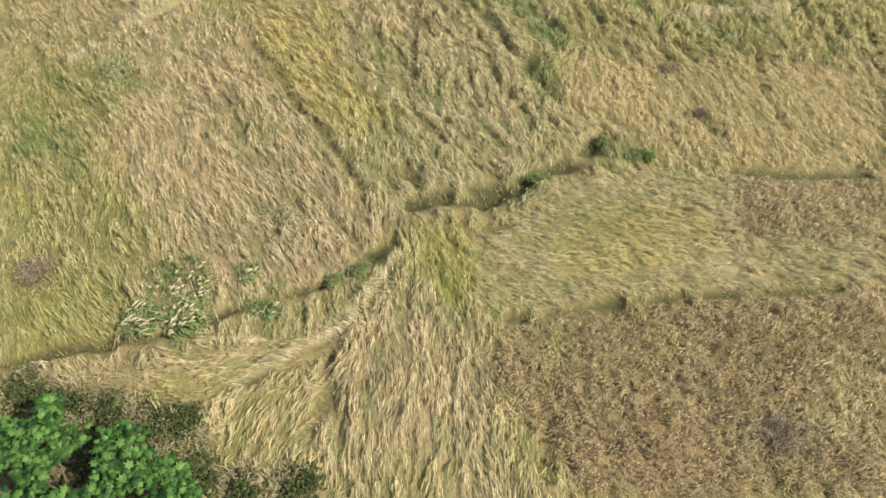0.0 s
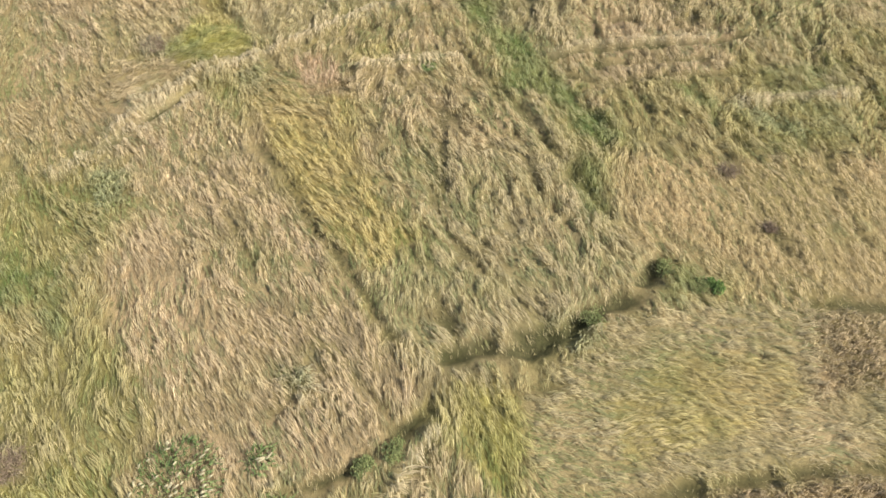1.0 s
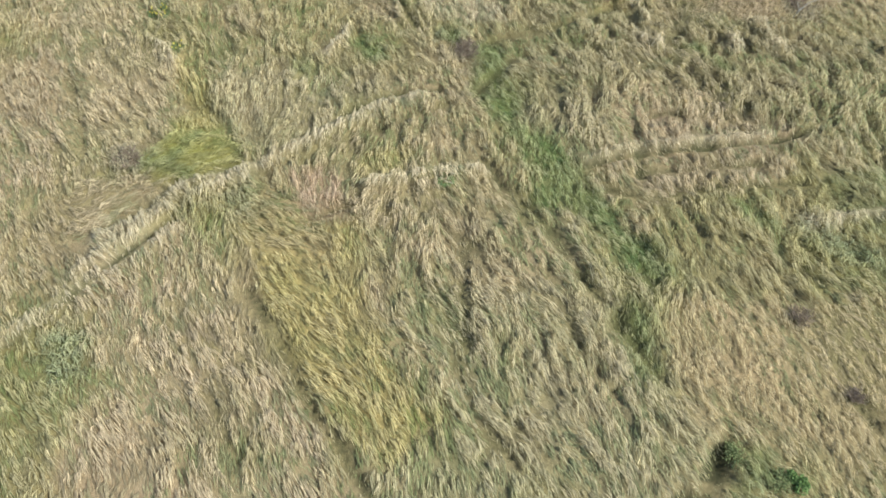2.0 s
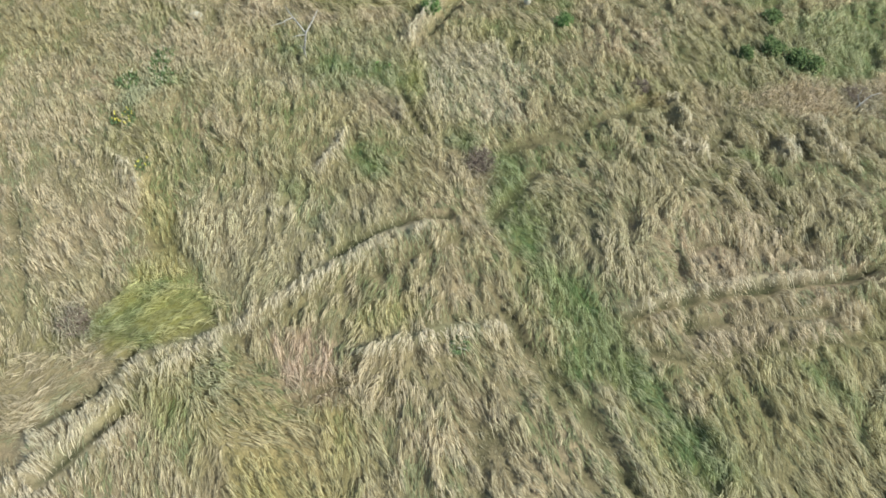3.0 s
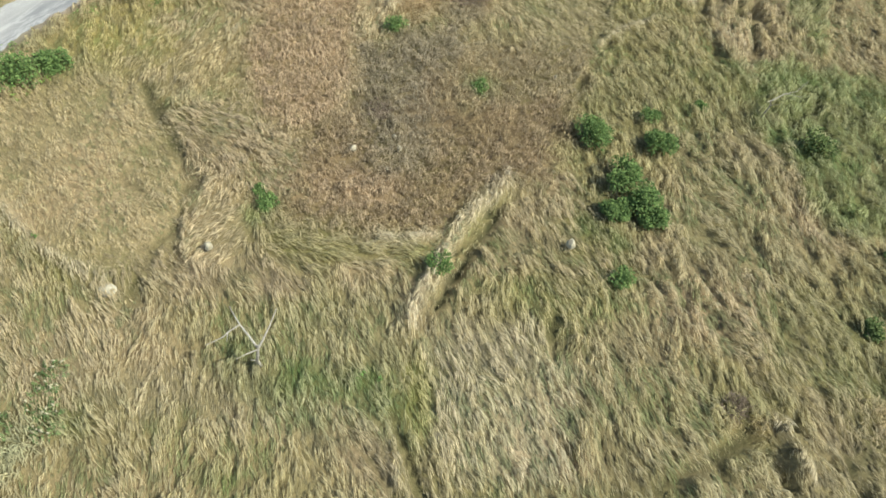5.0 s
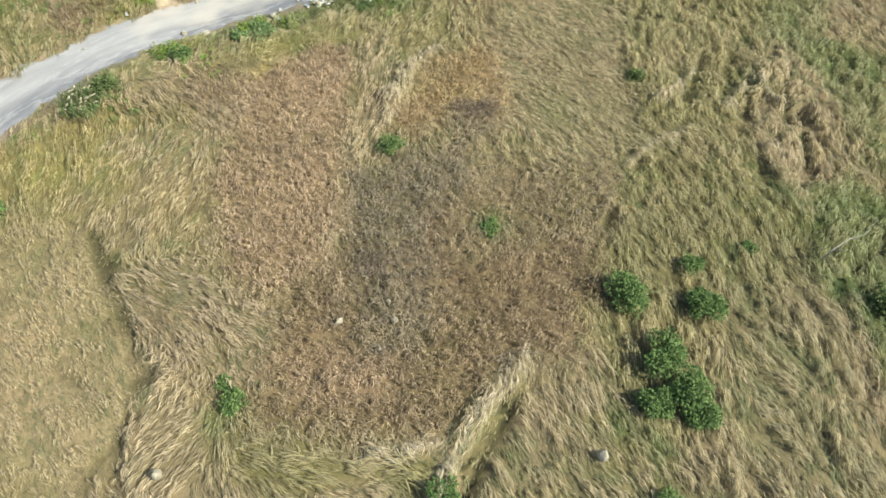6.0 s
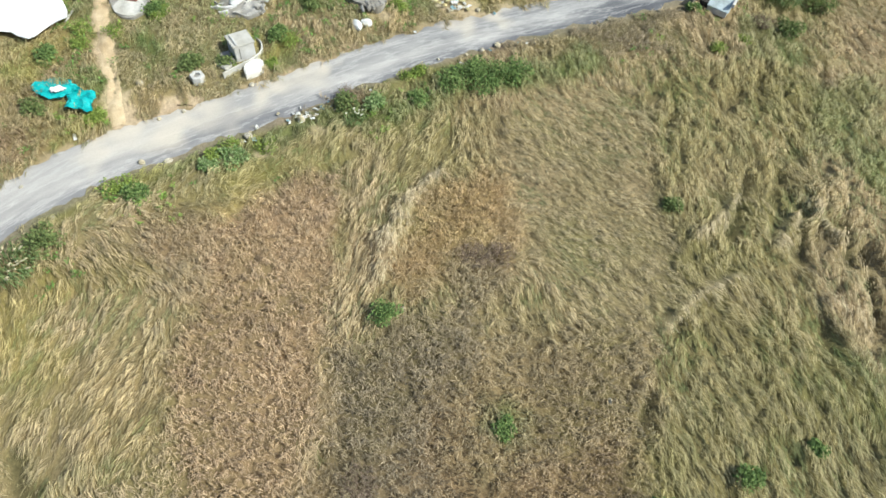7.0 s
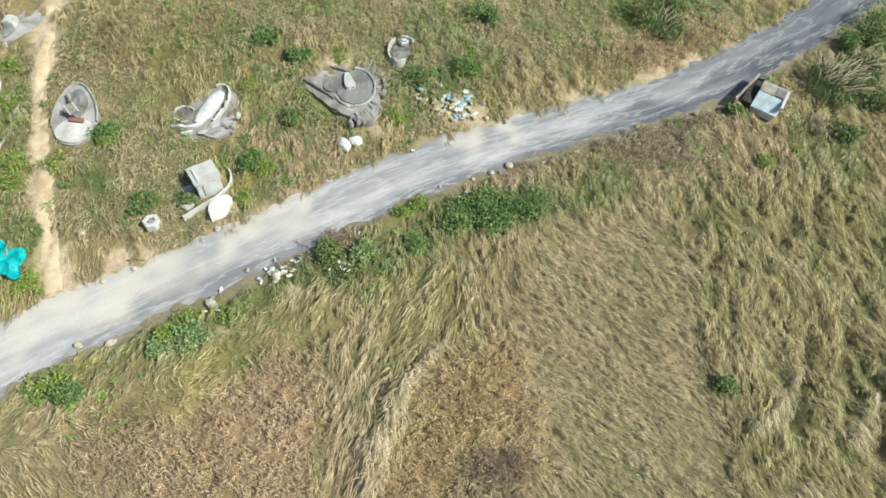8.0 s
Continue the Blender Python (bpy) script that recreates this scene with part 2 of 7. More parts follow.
def patch(kind, edge, strength, way, ruffle, *pts):
    """An area of one growth inside an outline: its colour and habit, the way in degrees that its grass lies, and how it heaves."""
    w = span_of(pts, 2.5)
    x, y = GX[w], GY[w]
    d = to_line(x, y, list(pts) + [pts[0]])[0]
    inside = np.zeros(x.shape, bool)
    for (ax, ay), (bx, by) in zip(pts, pts[1:] + pts[:1]):
        if ay != by:
            inside ^= ((ay > y) != (by > y)) & (x < (bx - ax) * (y - ay) / (by - ay) + ax)
    d = np.where(inside, -d, d) + 1.1 * edge * RAGGED[w]
    soft = 1 - smooth(-edge, 0.6 * edge, d)
    a = np.clip(strength * soft * MOTTLE[w], 0, 1)[..., None]
    tint_map[w] = tint_map[w] * (1 - a) + np.array(PALETTE[kind]) * a
    habit_map[w] = habit_map[w] * (1 - a) + np.array(HABIT.get(kind, LODGED)) * a
    k = 0.9 * soft[..., None]
    lie_map[w] = lie_map[w] * (1 - k) + np.array((math.cos(radians(way)), math.sin(radians(way)))) * k
    ruffle_map[w] = ruffle_map[w] * (1 - soft) + ruffle * soft


def comb(half, *pts):
    """A stretch where the grass lies over along this line, root to tip."""
    w = span_of(pts, half * 2)
    d, _, dx, dy = to_line(GX[w], GY[w], pts)
    a = np.exp(-(d / half) ** 2)
    lie_map[w] += np.stack([a * dx, a * dy], -1)


def furrow(depth, half, *pts):
    """A trodden line or ditch: sunk, with short green growth in it, bare where it is deep, its shade tinted in."""
    half = max(1.1 * half, 0.2)
    w = span_of(pts, half * 3)
    d = to_line(GX[w], GY[w], pts)[0] * (1 + 0.9 * EDGE[w]) / half
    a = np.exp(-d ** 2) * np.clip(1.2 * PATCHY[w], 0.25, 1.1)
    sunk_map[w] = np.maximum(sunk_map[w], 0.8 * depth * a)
    # one dark tint for the green growth and the furrow's shade
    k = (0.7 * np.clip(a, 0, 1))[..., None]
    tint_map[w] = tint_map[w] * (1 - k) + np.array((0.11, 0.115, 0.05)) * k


raised_map = np.zeros((NX, NY))


def ridge(half, *pts):
    """A swollen line of bleached tufts, as along an old furrow's lip."""
    w = span_of(pts, half * 3)
    d = to_line(GX[w], GY[w], pts)[0] * (1 + 0.6 * EDGE[w]) / (1.15 * half)
    a = np.exp(-d ** 2)
    raised_map[w] = np.maximum(raised_map[w], a)
    k = np.clip(0.9 * a * PATCHY[w], 0, 0.95)[..., None]
    tint_map[w] = tint_map[w] * (1 - k) + np.array(PALETTE["pale"]) * k


def swaths(spacing, stretch, seed):
    """Tufts that fell as one: cells with a value each."""
    r = np.random.default_rng(seed)
    c, s = 0.28, -0.96
    wx = GX + 0.55 * value_noise(GX, GY, 1.5, seed + 1) + 0.25 * value_noise(GX, GY, 0.6, seed + 2)
    wy = GY + 0.55 * value_noise(GX, GY, 1.5, seed + 3) + 0.25 * value_noise(GX, GY, 0.6, seed + 4)
    u, v = (wx * c + wy * s) / (spacing * stretch), (-wx * s + wy * c) / spacing
    iu, iv = np.floor(u).astype(int), np.floor(v).astype(int)
    jit, val = r.uniform(0, 1, (128, 128, 2)), r.uniform(0, 1, (128, 128))
    d1, kind = np.full(GX.shape, 9.0), np.zeros(GX.shape)
    for a in (-1, 0, 1):
        for b in (-1, 0, 1):
            p = jit[(iu + a) % 128, (iv + b) % 128]
            d = np.hypot(u - iu - a - p[..., 0], v - iv - b - p[..., 1])
            kind = np.where(d < d1, val[(iu + a) % 128, (iv + b) % 128], kind)
            d1 = np.minimum(d, d1)
    return kind


swath_map, small_map = swaths(1.25, 1.7, 91), swaths(0.6, 1.8, 97)


patch("olive", 0.8, 0.8, -59, 0.5, (-28.0, 20.9), (-24.0, 21.8), (-18.3, 16.2), (-17.5, 12.0), (-15.6, 8.5), (-12.6, 6.0), (-12.5, 3.0), (-12.2, 0.9), (-16.6, -0.7))
patch("straw", 0.8, 0.7, -58, 0.5, (-28.0, 20.9), (-24.0, 21.8), (-21.8, 16.9), (-23.4, 15.6), (-25.7, 16.6))
patch("lime", 0.8, 0.6, -55, 0.3, (-21.7, 8.9), (-20.0, 8.8), (-18.4, 6.3), (-19.9, 5.4))
patch("mossy", 0.9, 0.85, -29, 0.2, (-18.1, 2.1), (-16.6, 3.5), (-14.2, 4.2), (-12.7, 3.0), (-12.4, 0.9), (-15.4, -0.6), (-16.5, -1.0))
patch("rosestraw", 0.45, 0.95, -56, 0.25, (-21.8, 22.2), (-16.3, 23.5), (-9.0, 15.3), (-5.8, 11.7), (-2.7, 8.3), (-4.1, 5.8), (-8.9, 3.0), (-12.5, 3.0), (-12.6, 6.0), (-15.6, 8.5), (-17.5, 12.0), (-18.3, 16.2))
patch("gold", 0.5, 0.8, -51, 0.25, (-14.4, 23.9), (-8.6, 25.2), (-6.7, 19.0), (-3.6, 15.9), (-5.6, 13.4), (-7.6, 14.7), (-10.3, 17.8))
patch("greystraw", 0.5, 0.9, -61, 0.55, (-8.6, 25.2), (1.3, 27.5), (5.5, 21.0), (7.7, 16.7), (4.6, 13.2), (1.8, 10.8), (-1.1, 9.2), (-2.7, 8.6), (-5.8, 11.7), (-7.6, 14.7), (-5.6, 13.4), (-3.6, 15.9))
patch("olive", 0.5, 0.7, -68, 0.5, (1.3, 27.5), (4.3, 28.2), (5.8, 22.6), (6.1, 17.7), (4.5, 19.3))
patch("olive", 0.8, 0.8, -84, 1, (4.3, 28.2), (28.8, 33.7), (26.8, 27.0), (20.3, 25.6), (9.3, 23.9), (5.8, 22.6))
patch("smoothtan", 0.5, 0.95, -68, 0.1, (6.1, 22.7), (9.3, 23.9), (20.2, 25.1), (26.4, 25.8), (23.5, 16.1), (16.5, 14.9), (10.3, 14.6), (8.6, 16.9), (5.8, 17.7))
patch("thatch", 0.4, 0.9, -5, 0.2, (1.4, 8.6), (5.8, 13.0), (10.3, 14.2), (23.3, 15.3), (21.3, 8.9), (13.8, 7.5), (8.3, 5.9), (3.2, 4.6), (2.2, 4.1), (1.3, 6.3))
patch("gold", 0.5, 0.6, -2, 0.2, (4.7, 8.8), (8.6, 11.6), (13.0, 12.0), (13.3, 9.9), (8.4, 7.2), (5.2, 6.3))
patch("brown", 0.7, 0.7, -57, 0.4, (14.6, 14.6), (23.5, 16.1), (22.1, 11.3), (14.2, 10.4))
patch("lime", 0.35, 0.8, -63, 0.1, (-1.6, 8.6), (1.1, 8.9), (1.5, 6.7), (1.5, 4.3), (0.5, 4.4), (-0.7, 6.0))
patch("brown", 0.45, 0.97, -58, 0.5, (2.8, 3.9), (5.7, 4.7), (9.6, 6.1), (21.2, 8.5), (18.2, -1.4), (5.7, -3.0), (5.3, -0.9), (2.7, 0.6))
patch("olive", 0.4, 0.6, -56, 0.4, (4.5, 4.5), (6.5, 4.5), (6.0, 1.5), (4.3, 2.3))
patch("dark", 0.4, 0.75, -63, 0.4, (12.5, 1.0), (15.7, 1.9), (16.0, 0.3), (12.9, -0.8))
patch("olive", 0.8, 0.45, -68, 0.4, (16.4, 5.1), (20.4, 5.7), (18.8, 0.4), (16.0, 0.1))
patch("straw", 0.5, 0.9, -83, 0.35, (-3.8, 2.1), (-2.0, 6.1), (-0.4, 5.5), (1.5, 3.8), (2.8, 2.6), (2.5, 0.5), (3.5, -1.6), (4.9, -3.1), (-3.3, -4.2), (-3.3, -0.3))
patch("rosestraw", 0.5, 0.7, -77, 0.3, (-1.9, 3.5), (0.8, 3.6), (1.8, 0.9), (0.5, -2.0), (-1.3, -1.4))
patch("olive", 0.6, 0.6, -81, 0.3, (-2.0, -2.3), (0.4, -1.1), (1.5, -3.5), (-2.5, -4.1))
patch("straw", 0.35, 0.9, 20, 0.25, (-13.4, -0.5), (-8.4, 1.5), (-4.7, 2.0), (-2.3, 6.1), (-3.8, 2.1), (-5.0, 1.0), (-7.6, -0.9), (-9.0, -1.5), (-13.1, -1.2))
patch("gold", 0.4, 0.7, 19, 0.25, (-11.1, -1.1), (-8.1, 0.5), (-5.2, 1.8), (-4.6, 1.5), (-7.7, -0.6), (-9.0, -1.3))
patch("tan", 0.5, 0.8, 68, 0.3, (-8.7, -1.6), (-4.9, 0.8), (-3.3, -0.3), (-3.3, -4.2), (-6.9, -4.6))
# dark weeds by the young tree, with its shade put into their colour
patch("shadyweed", 0.35, 1, -40, 0.2, (-16.3, -1.3), (-13.2, -1.0), (-8.7, -1.3), (-7.4, -3.0), (-6.1, -4.5), (-14.1, -5.5))
patch("olive", 0.5, 0.7, 86, 0.3, (-7.0, -2.8), (-3.6, -3.0), (-2.9, -4.1), (-6.1, -4.5))
patch("rosestraw", 0.6, 0.85, -52, 0.35, (-30.3, 30.2), (-29.1, 33.8), (-21.5, 35.5), (-19.3, 29.4), (-20.8, 25.9), (-26.0, 22.0))
patch("straw", 0.6, 0.8, -44, 0.5, (-25.9, 21.7), (-20.8, 25.9), (-16.4, 27.2), (-18.0, 23.1), (-21.4, 18.2), (-23.2, 16.6))
patch("olive", 0.6, 0.7, -52, 0.5, (-23.2, 16.6), (-21.0, 17.3), (-18.0, 17.5), (-16.7, 15.0), (-18.6, 13.6), (-20.9, 12.2))
patch("lime", 0.4, 0.7, -50, 0.3, (-19.8, 29.8), (-16.5, 30.5), (-15.0, 26.6), (-19.0, 25.8))
patch("bluegreen", 0.3, 0.75, -53, 0.3, (-20.6, 17.1), (-18.6, 17.7), (-17.6, 15.4), (-19.0, 14.7))
patch("gold", 0.35, 0.75, -40, 0.2, (-14.5, 25.0), (-12.1, 25.0), (-8.6, 19.3), (-7.9, 15.8), (-9.8, 16.7), (-11.8, 19.5))
patch("rose", 0.3, 0.85, -54, 0.2, (-12.9, 27.4), (-10.4, 27.9), (-9.4, 25.1), (-11.4, 24.3))
patch("olive", 0.6, 0.4, -60, 0.5, (-8.7, 22.8), (-4.9, 24.3), (-3.3, 20.2), (-5.8, 18.5))
patch("green", 0.4, 0.8, -64, 0.3, (-4.5, 39.3), (-1.5, 40.0), (0.1, 34.5), (2.2, 30.8), (4.0, 26.7), (6.0, 24.6), (5.3, 23.0), (3.4, 25.8), (-0.0, 27.7), (-2.6, 32.9))
patch("bluegreen", 0.25, 0.8, -77, 0.3, (3.8, 21.5), (4.9, 21.6), (4.9, 19.6), (4.0, 19.7))
patch("dullstraw", 0.6, 0.8, -81, 1, (-0.8, 40.2), (25.5, 46.1), (22.0, 34.7), (8.9, 32.6), (2.2, 32.3))
patch("rosestraw", 0.4, 0.8, -49, 0.6, (2.6, 35.0), (13.0, 36.6), (13.4, 31.1), (5.3, 28.6), (3.5, 29.2))
patch("green", 0.6, 0.5, -61, 0.8, (15.3, 32.4), (22.0, 34.7), (19.3, 25.8), (14.3, 26.1))
patch("olive", 0.6, 0.75, -60, 0.6, (8.6, 29.2), (15.0, 30.9), (19.2, 25.4), (7.8, 22.7), (6.0, 24.3))
patch("smoothtan", 0.5, 0.9, -66, 0.1, (7.8, 22.7), (16.9, 24.4), (18.7, 23.8), (16.5, 16.6), (9.7, 16.7), (7.3, 17.5))
patch("olive", 0.4, 0.6, -49, 0.3, (8.5, 15.5), (11.7, 16.4), (11.2, 14.3), (8.8, 13.9))
patch("dark", 0.25, 0.7, -69, 0.3, (11.6, 22.8), (12.6, 23.0), (12.2, 21.9), (11.4, 21.9))
patch("dark", 0.25, 0.7, -69, 0.3, (13.5, 19.3), (14.3, 19.0), (14.3, 18.2), (13.5, 18.4))
patch("palestraw", 0.6, 0.9, -52, 0.35, (-32.1, 42.3), (-25.9, 42.6), (-22.8, 37.4), (-19.8, 31.8), (-20.0, 28.7), (-23.0, 25.0))
patch("tan", 0.7, 0.8, -42, 0.3, (-34.1, 46.1), (-28.6, 47.4), (-26.1, 43.1), (-31.9, 41.9))
patch("gold", 0.25, 0.85, -59, 0.2, (-22.8, 37.4), (-21.2, 37.7), (-17.2, 29.7), (-18.2, 29.0), (-20.2, 32.4))
patch("lime", 0.35, 0.8, 43, 0.4, (-19.8, 28.2), (-17.9, 29.6), (-15.9, 28.8), (-15.4, 27.5), (-17.2, 26.4), (-19.0, 25.1), (-20.0, 26.0))
patch("straw", 0.5, 0.8, 52, 0.5, (-22.7, 24.6), (-19.9, 25.7), (-18.5, 25.2), (-19.6, 22.8), (-21.0, 21.3))
patch("greystraw", 0.6, 0.85, -75, 0.5, (-23.0, 43.3), (-10.5, 46.0), (-7.0, 34.7), (-10.8, 31.7), (-12.1, 30.3), (-14.5, 28.4), (-16.8, 29.2), (-19.2, 35.4))
patch("olive", 0.6, 0.5, -77, 0.5, (-16.2, 40.0), (-13.0, 42.0), (-11.7, 38.4), (-14.1, 36.3))
patch("olive", 0.5, 0.6, -54, 0.4, (-13.0, 40.6), (-8.9, 39.7), (-7.1, 35.0), (-11.1, 35.7))
patch("pale", 0.4, 0.5, -70, 0.3, (-8.6, 46.9), (-4.6, 49.4), (-2.9, 45.0), (-3.4, 41.9), (-6.7, 41.7), (-8.4, 42.9))
patch("lime", 0.35, 0.6, -74, 0.3, (-9.8, 47.2), (-8.5, 46.4), (-8.3, 42.5), (-9.6, 43.6))
patch("rose", 0.3, 0.9, -64, 0.25, (-13.0, 27.3), (-11.1, 28.4), (-9.9, 27.0), (-10.4, 25.2), (-11.8, 25.5))
patch("brown", 0.4, 0.7, -53, 0.3, (-11.0, 26.1), (-8.6, 26.4), (-8.5, 24.8), (-10.8, 24.9))
patch("tan", 0.5, 0.8, -10, 0.25, (-15.7, 25.6), (-13.0, 26.4), (-11.1, 24.6), (-9.8, 22.8), (-13.1, 22.4))
patch("straw", 0.5, 0.85, -61, 0.5, (-5.9, 34.2), (-3.0, 30.8), (-0.4, 26.4), (1.3, 22.6), (-4.6, 21.8), (-5.7, 28.2))
patch("straw", 0.5, 0.85, -81, 0.7, (-10.7, 30.8), (-8.4, 32.7), (-5.9, 34.2), (-5.5, 28.2), (-4.4, 21.9), (-7.6, 21.4), (-9.0, 25.2), (-10.2, 28.6))
patch("gold", 0.35, 0.65, -57, 0.3, (-9.8, 29.2), (-7.0, 30.2), (-6.8, 28.5), (-9.3, 27.6))
patch("olive", 0.5, 0.5, -61, 0.4, (-9.4, 24.6), (-7.2, 25.0), (-6.6, 21.6), (-8.7, 21.3))
patch("green", 0.35, 0.9, -58, 0.3, (-4.7, 37.3), (-2.5, 38.5), (-1.5, 34.9), (-0.4, 32.5), (1.2, 32.1), (1.8, 29.3), (3.1, 29.0), (3.6, 27.0), (5.1, 25.8), (5.8, 23.9), (4.4, 23.7), (3.1, 26.2), (1.1, 28.1), (-0.4, 31.2), (-3.1, 33.3), (-4.6, 35.1))
patch("greystraw", 0.5, 0.85, -71, 0.8, (-1.5, 32.9), (-0.4, 38.9), (2.9, 38.3), (4.6, 32.0), (2.2, 30.5), (0.7, 32.0))
patch("dullstraw", 0.6, 0.85, -81, 1, (-0.4, 38.9), (2.9, 43.6), (19.1, 47.0), (16.4, 38.0), (11.4, 37.9), (5.6, 38.8), (2.4, 35.6))
patch("rosestraw", 0.35, 0.85, -82, 0.4, (5.5, 38.0), (9.8, 38.7), (11.1, 36.4), (14.5, 36.3), (14.6, 34.6), (5.1, 32.1), (4.6, 34.3))
patch("rosestraw", 0.35, 0.8, -82, 0.4, (5.6, 31.6), (11.8, 33.5), (14.6, 33.6), (14.1, 32.0), (7.2, 29.8), (5.4, 30.1))
patch("strawolive", 0.6, 0.8, -71, 0.5, (7.0, 28.7), (14.3, 31.2), (12.1, 24.0), (6.1, 23.2))
patch("green", 0.5, 0.75, -92, 0.6, (12.0, 53.2), (15.4, 56.4), (22.9, 59.5), (20.3, 50.9), (16.6, 49.1), (12.2, 50.3))
patch("brown", 0.4, 0.6, -89, 0.5, (10.1, 48.0), (16.6, 49.1), (16.5, 46.0), (9.5, 44.7))
patch("dark", 0.3, 0.7, -93, 0.4, (16.5, 48.5), (19.9, 49.8), (19.0, 46.5), (16.5, 46.0))
patch("dark", 0.25, 0.7, -52, 0.3, (-21.7, 27.2), (-20.5, 27.0), (-20.2, 26.3), (-21.2, 26.3))
patch("fine", 0.5, 0.9, -46, 0.15, (-33.8, 55.7), (-29.3, 59.8), (-26.4, 60.0), (-21.3, 53.8), (-21.4, 49.7), (-23.0, 48.3), (-26.5, 48.7), (-32.5, 53.2))
patch("palestraw", 0.6, 0.8, -43, 0.4, (-32.0, 52.4), (-26.4, 48.4), (-23.0, 47.6), (-21.5, 45.8), (-22.3, 43.2), (-26.8, 42.4))
patch("rosestraw", 0.4, 0.8, -44, 0.4, (-22.4, 49.5), (-15.1, 50.5), (-14.5, 48.1), (-18.5, 47.0), (-21.4, 47.5))
patch("meadowtan", 0.6, 0.8, -62, 0.3, (-23.9, 61.7), (-16.7, 63.4), (-14.3, 52.3), (-17.7, 51.6), (-21.0, 53.8))
patch("brown", 0.9, 0.9, -70, 0.3, (-16.5, 62.3), (-9.9, 66.3), (-2.5, 68.1), (-2.5, 61.2), (-6.6, 56.4), (-11.4, 52.5), (-16.5, 51.8), (-16.5, 56.6))
patch("dark", 0.9, 0.65, -68, 0.3, (-15.4, 60.4), (-11.0, 63.1), (-9.6, 54.9), (-13.2, 52.9))
patch("greyolive", 0.4, 0.6, -63, 0.4, (-18.0, 47.0), (-11.0, 50.0), (-9.6, 48.3), (-9.6, 44.8), (-13.7, 44.7), (-17.1, 45.0))
patch("green", 0.4, 0.55, -62, 0.4, (-17.0, 44.7), (-12.7, 44.9), (-10.2, 45.0), (-8.8, 42.6), (-10.0, 42.7), (-13.2, 42.5), (-16.6, 43.3))
patch("strawolive", 0.6, 0.85, -59, 0.6, (-23.2, 42.5), (-13.2, 42.5), (-9.4, 40.5), (-6.7, 37.0), (-6.6, 35.9), (-22.2, 33.8), (-26.7, 42.2))
patch("straw", 0.5, 0.6, -62, 0.6, (-21.6, 39.6), (-18.1, 40.6), (-17.1, 38.3), (-19.5, 36.7))
patch("rosestraw", 0.4, 0.7, -53, 0.5, (-12.5, 43.7), (-10.1, 43.0), (-8.9, 40.0), (-10.9, 40.7))
patch("green", 0.3, 0.5, -53, 0.4, (-22.9, 42.0), (-21.5, 42.5), (-21.0, 40.9), (-22.5, 41.0))
patch("green", 0.25, 0.6, -57, 0.4, (-16.3, 40.7), (-14.9, 40.6), (-14.9, 39.6), (-16.0, 39.7))
patch("green", 0.25, 0.6, -60, 0.4, (-11.3, 37.8), (-10.2, 38.0), (-10.1, 36.5), (-10.9, 36.4))
patch("green", 0.25, 0.6, -56, 0.4, (-14.5, 35.5), (-13.3, 35.7), (-13.2, 35.1), (-14.3, 34.9))
patch("green", 0.3, 0.6, -67, 0.3, (-11.5, 51.2), (-9.2, 51.7), (-8.7, 50.1), (-10.1, 49.6))
patch("olive", 0.4, 0.7, -104, 0.2, (-11.9, 52.3), (-8.8, 53.0), (-7.7, 54.9), (-6.0, 56.6), (-5.6, 55.9), (-8.2, 51.1), (-9.5, 48.0), (-10.1, 50.0))
patch("pale", 0.4, 0.5, -63, 0.3, (-9.5, 48.0), (-7.4, 48.4), (-4.1, 49.0), (-2.4, 46.6), (-2.4, 42.0), (-5.3, 41.3), (-7.2, 41.3), (-8.9, 43.2))
patch("lime", 0.25, 0.55, -66, 0.2, (-9.8, 46.9), (-8.7, 45.5), (-8.4, 43.3), (-9.1, 43.1))
patch("straw", 0.5, 0.8, -68, 0.8, (0.6, 54.0), (4.9, 56.5), (6.5, 52.7), (5.7, 47.4), (2.5, 48.5), (0.8, 51.3))
patch("deepolive", 0.6, 0.75, -70, 0.6, (6.8, 54.8), (15.7, 56.5), (13.2, 48.0), (8.2, 46.6), (6.0, 49.0))
patch("green", 0.7, 0.85, -88, 0.9, (6.5, 70.4), (19.6, 69.7), (15.7, 56.5), (10.3, 56.3), (8.7, 62.1), (4.2, 66.1))
patch("dullstraw", 0.5, 0.85, -67, 0.5, (-2.4, 49.3), (0.4, 49.8), (3.2, 47.0), (3.4, 44.0), (0.0, 41.9), (-2.2, 42.1))
patch("dullstraw", 0.5, 0.9, -66, 1, (2.6, 43.9), (12.6, 46.1), (10.3, 38.2), (-2.4, 36.5), (-3.3, 39.9), (-0.0, 41.4))
patch("straw", 0.5, 0.6, -71, 1, (5.8, 41.8), (12.1, 44.3), (10.3, 38.2), (5.1, 37.5))
patch("deepolive", 0.5, 0.75, -61, 0.5, (-4.8, 41.7), (2.0, 42.7), (2.9, 39.9), (-1.3, 38.4), (-3.3, 39.0))
patch("green", 0.35, 0.75, -62, 0.4, (-5.0, 39.4), (-3.3, 40.4), (-2.2, 38.3), (-2.8, 36.5), (-4.5, 36.2), (-4.6, 37.9))
patch("bluegreen", 0.25, 0.7, -51, 0.3, (-7.1, 40.3), (-5.0, 40.6), (-5.1, 39.4), (-6.7, 39.2))
patch("rust", 0.3, 0.5, -63, 0.3, (3.6, 45.6), (6.0, 46.0), (5.8, 44.7), (3.7, 44.4))
patch("fine", 0.6, 0.9, -40, 0.2, (-30.2, 59.2), (-26.6, 59.9), (-24.7, 57.2), (-22.7, 54.8), (-21.3, 52.6), (-20.6, 48.9), (-24.4, 48.3))
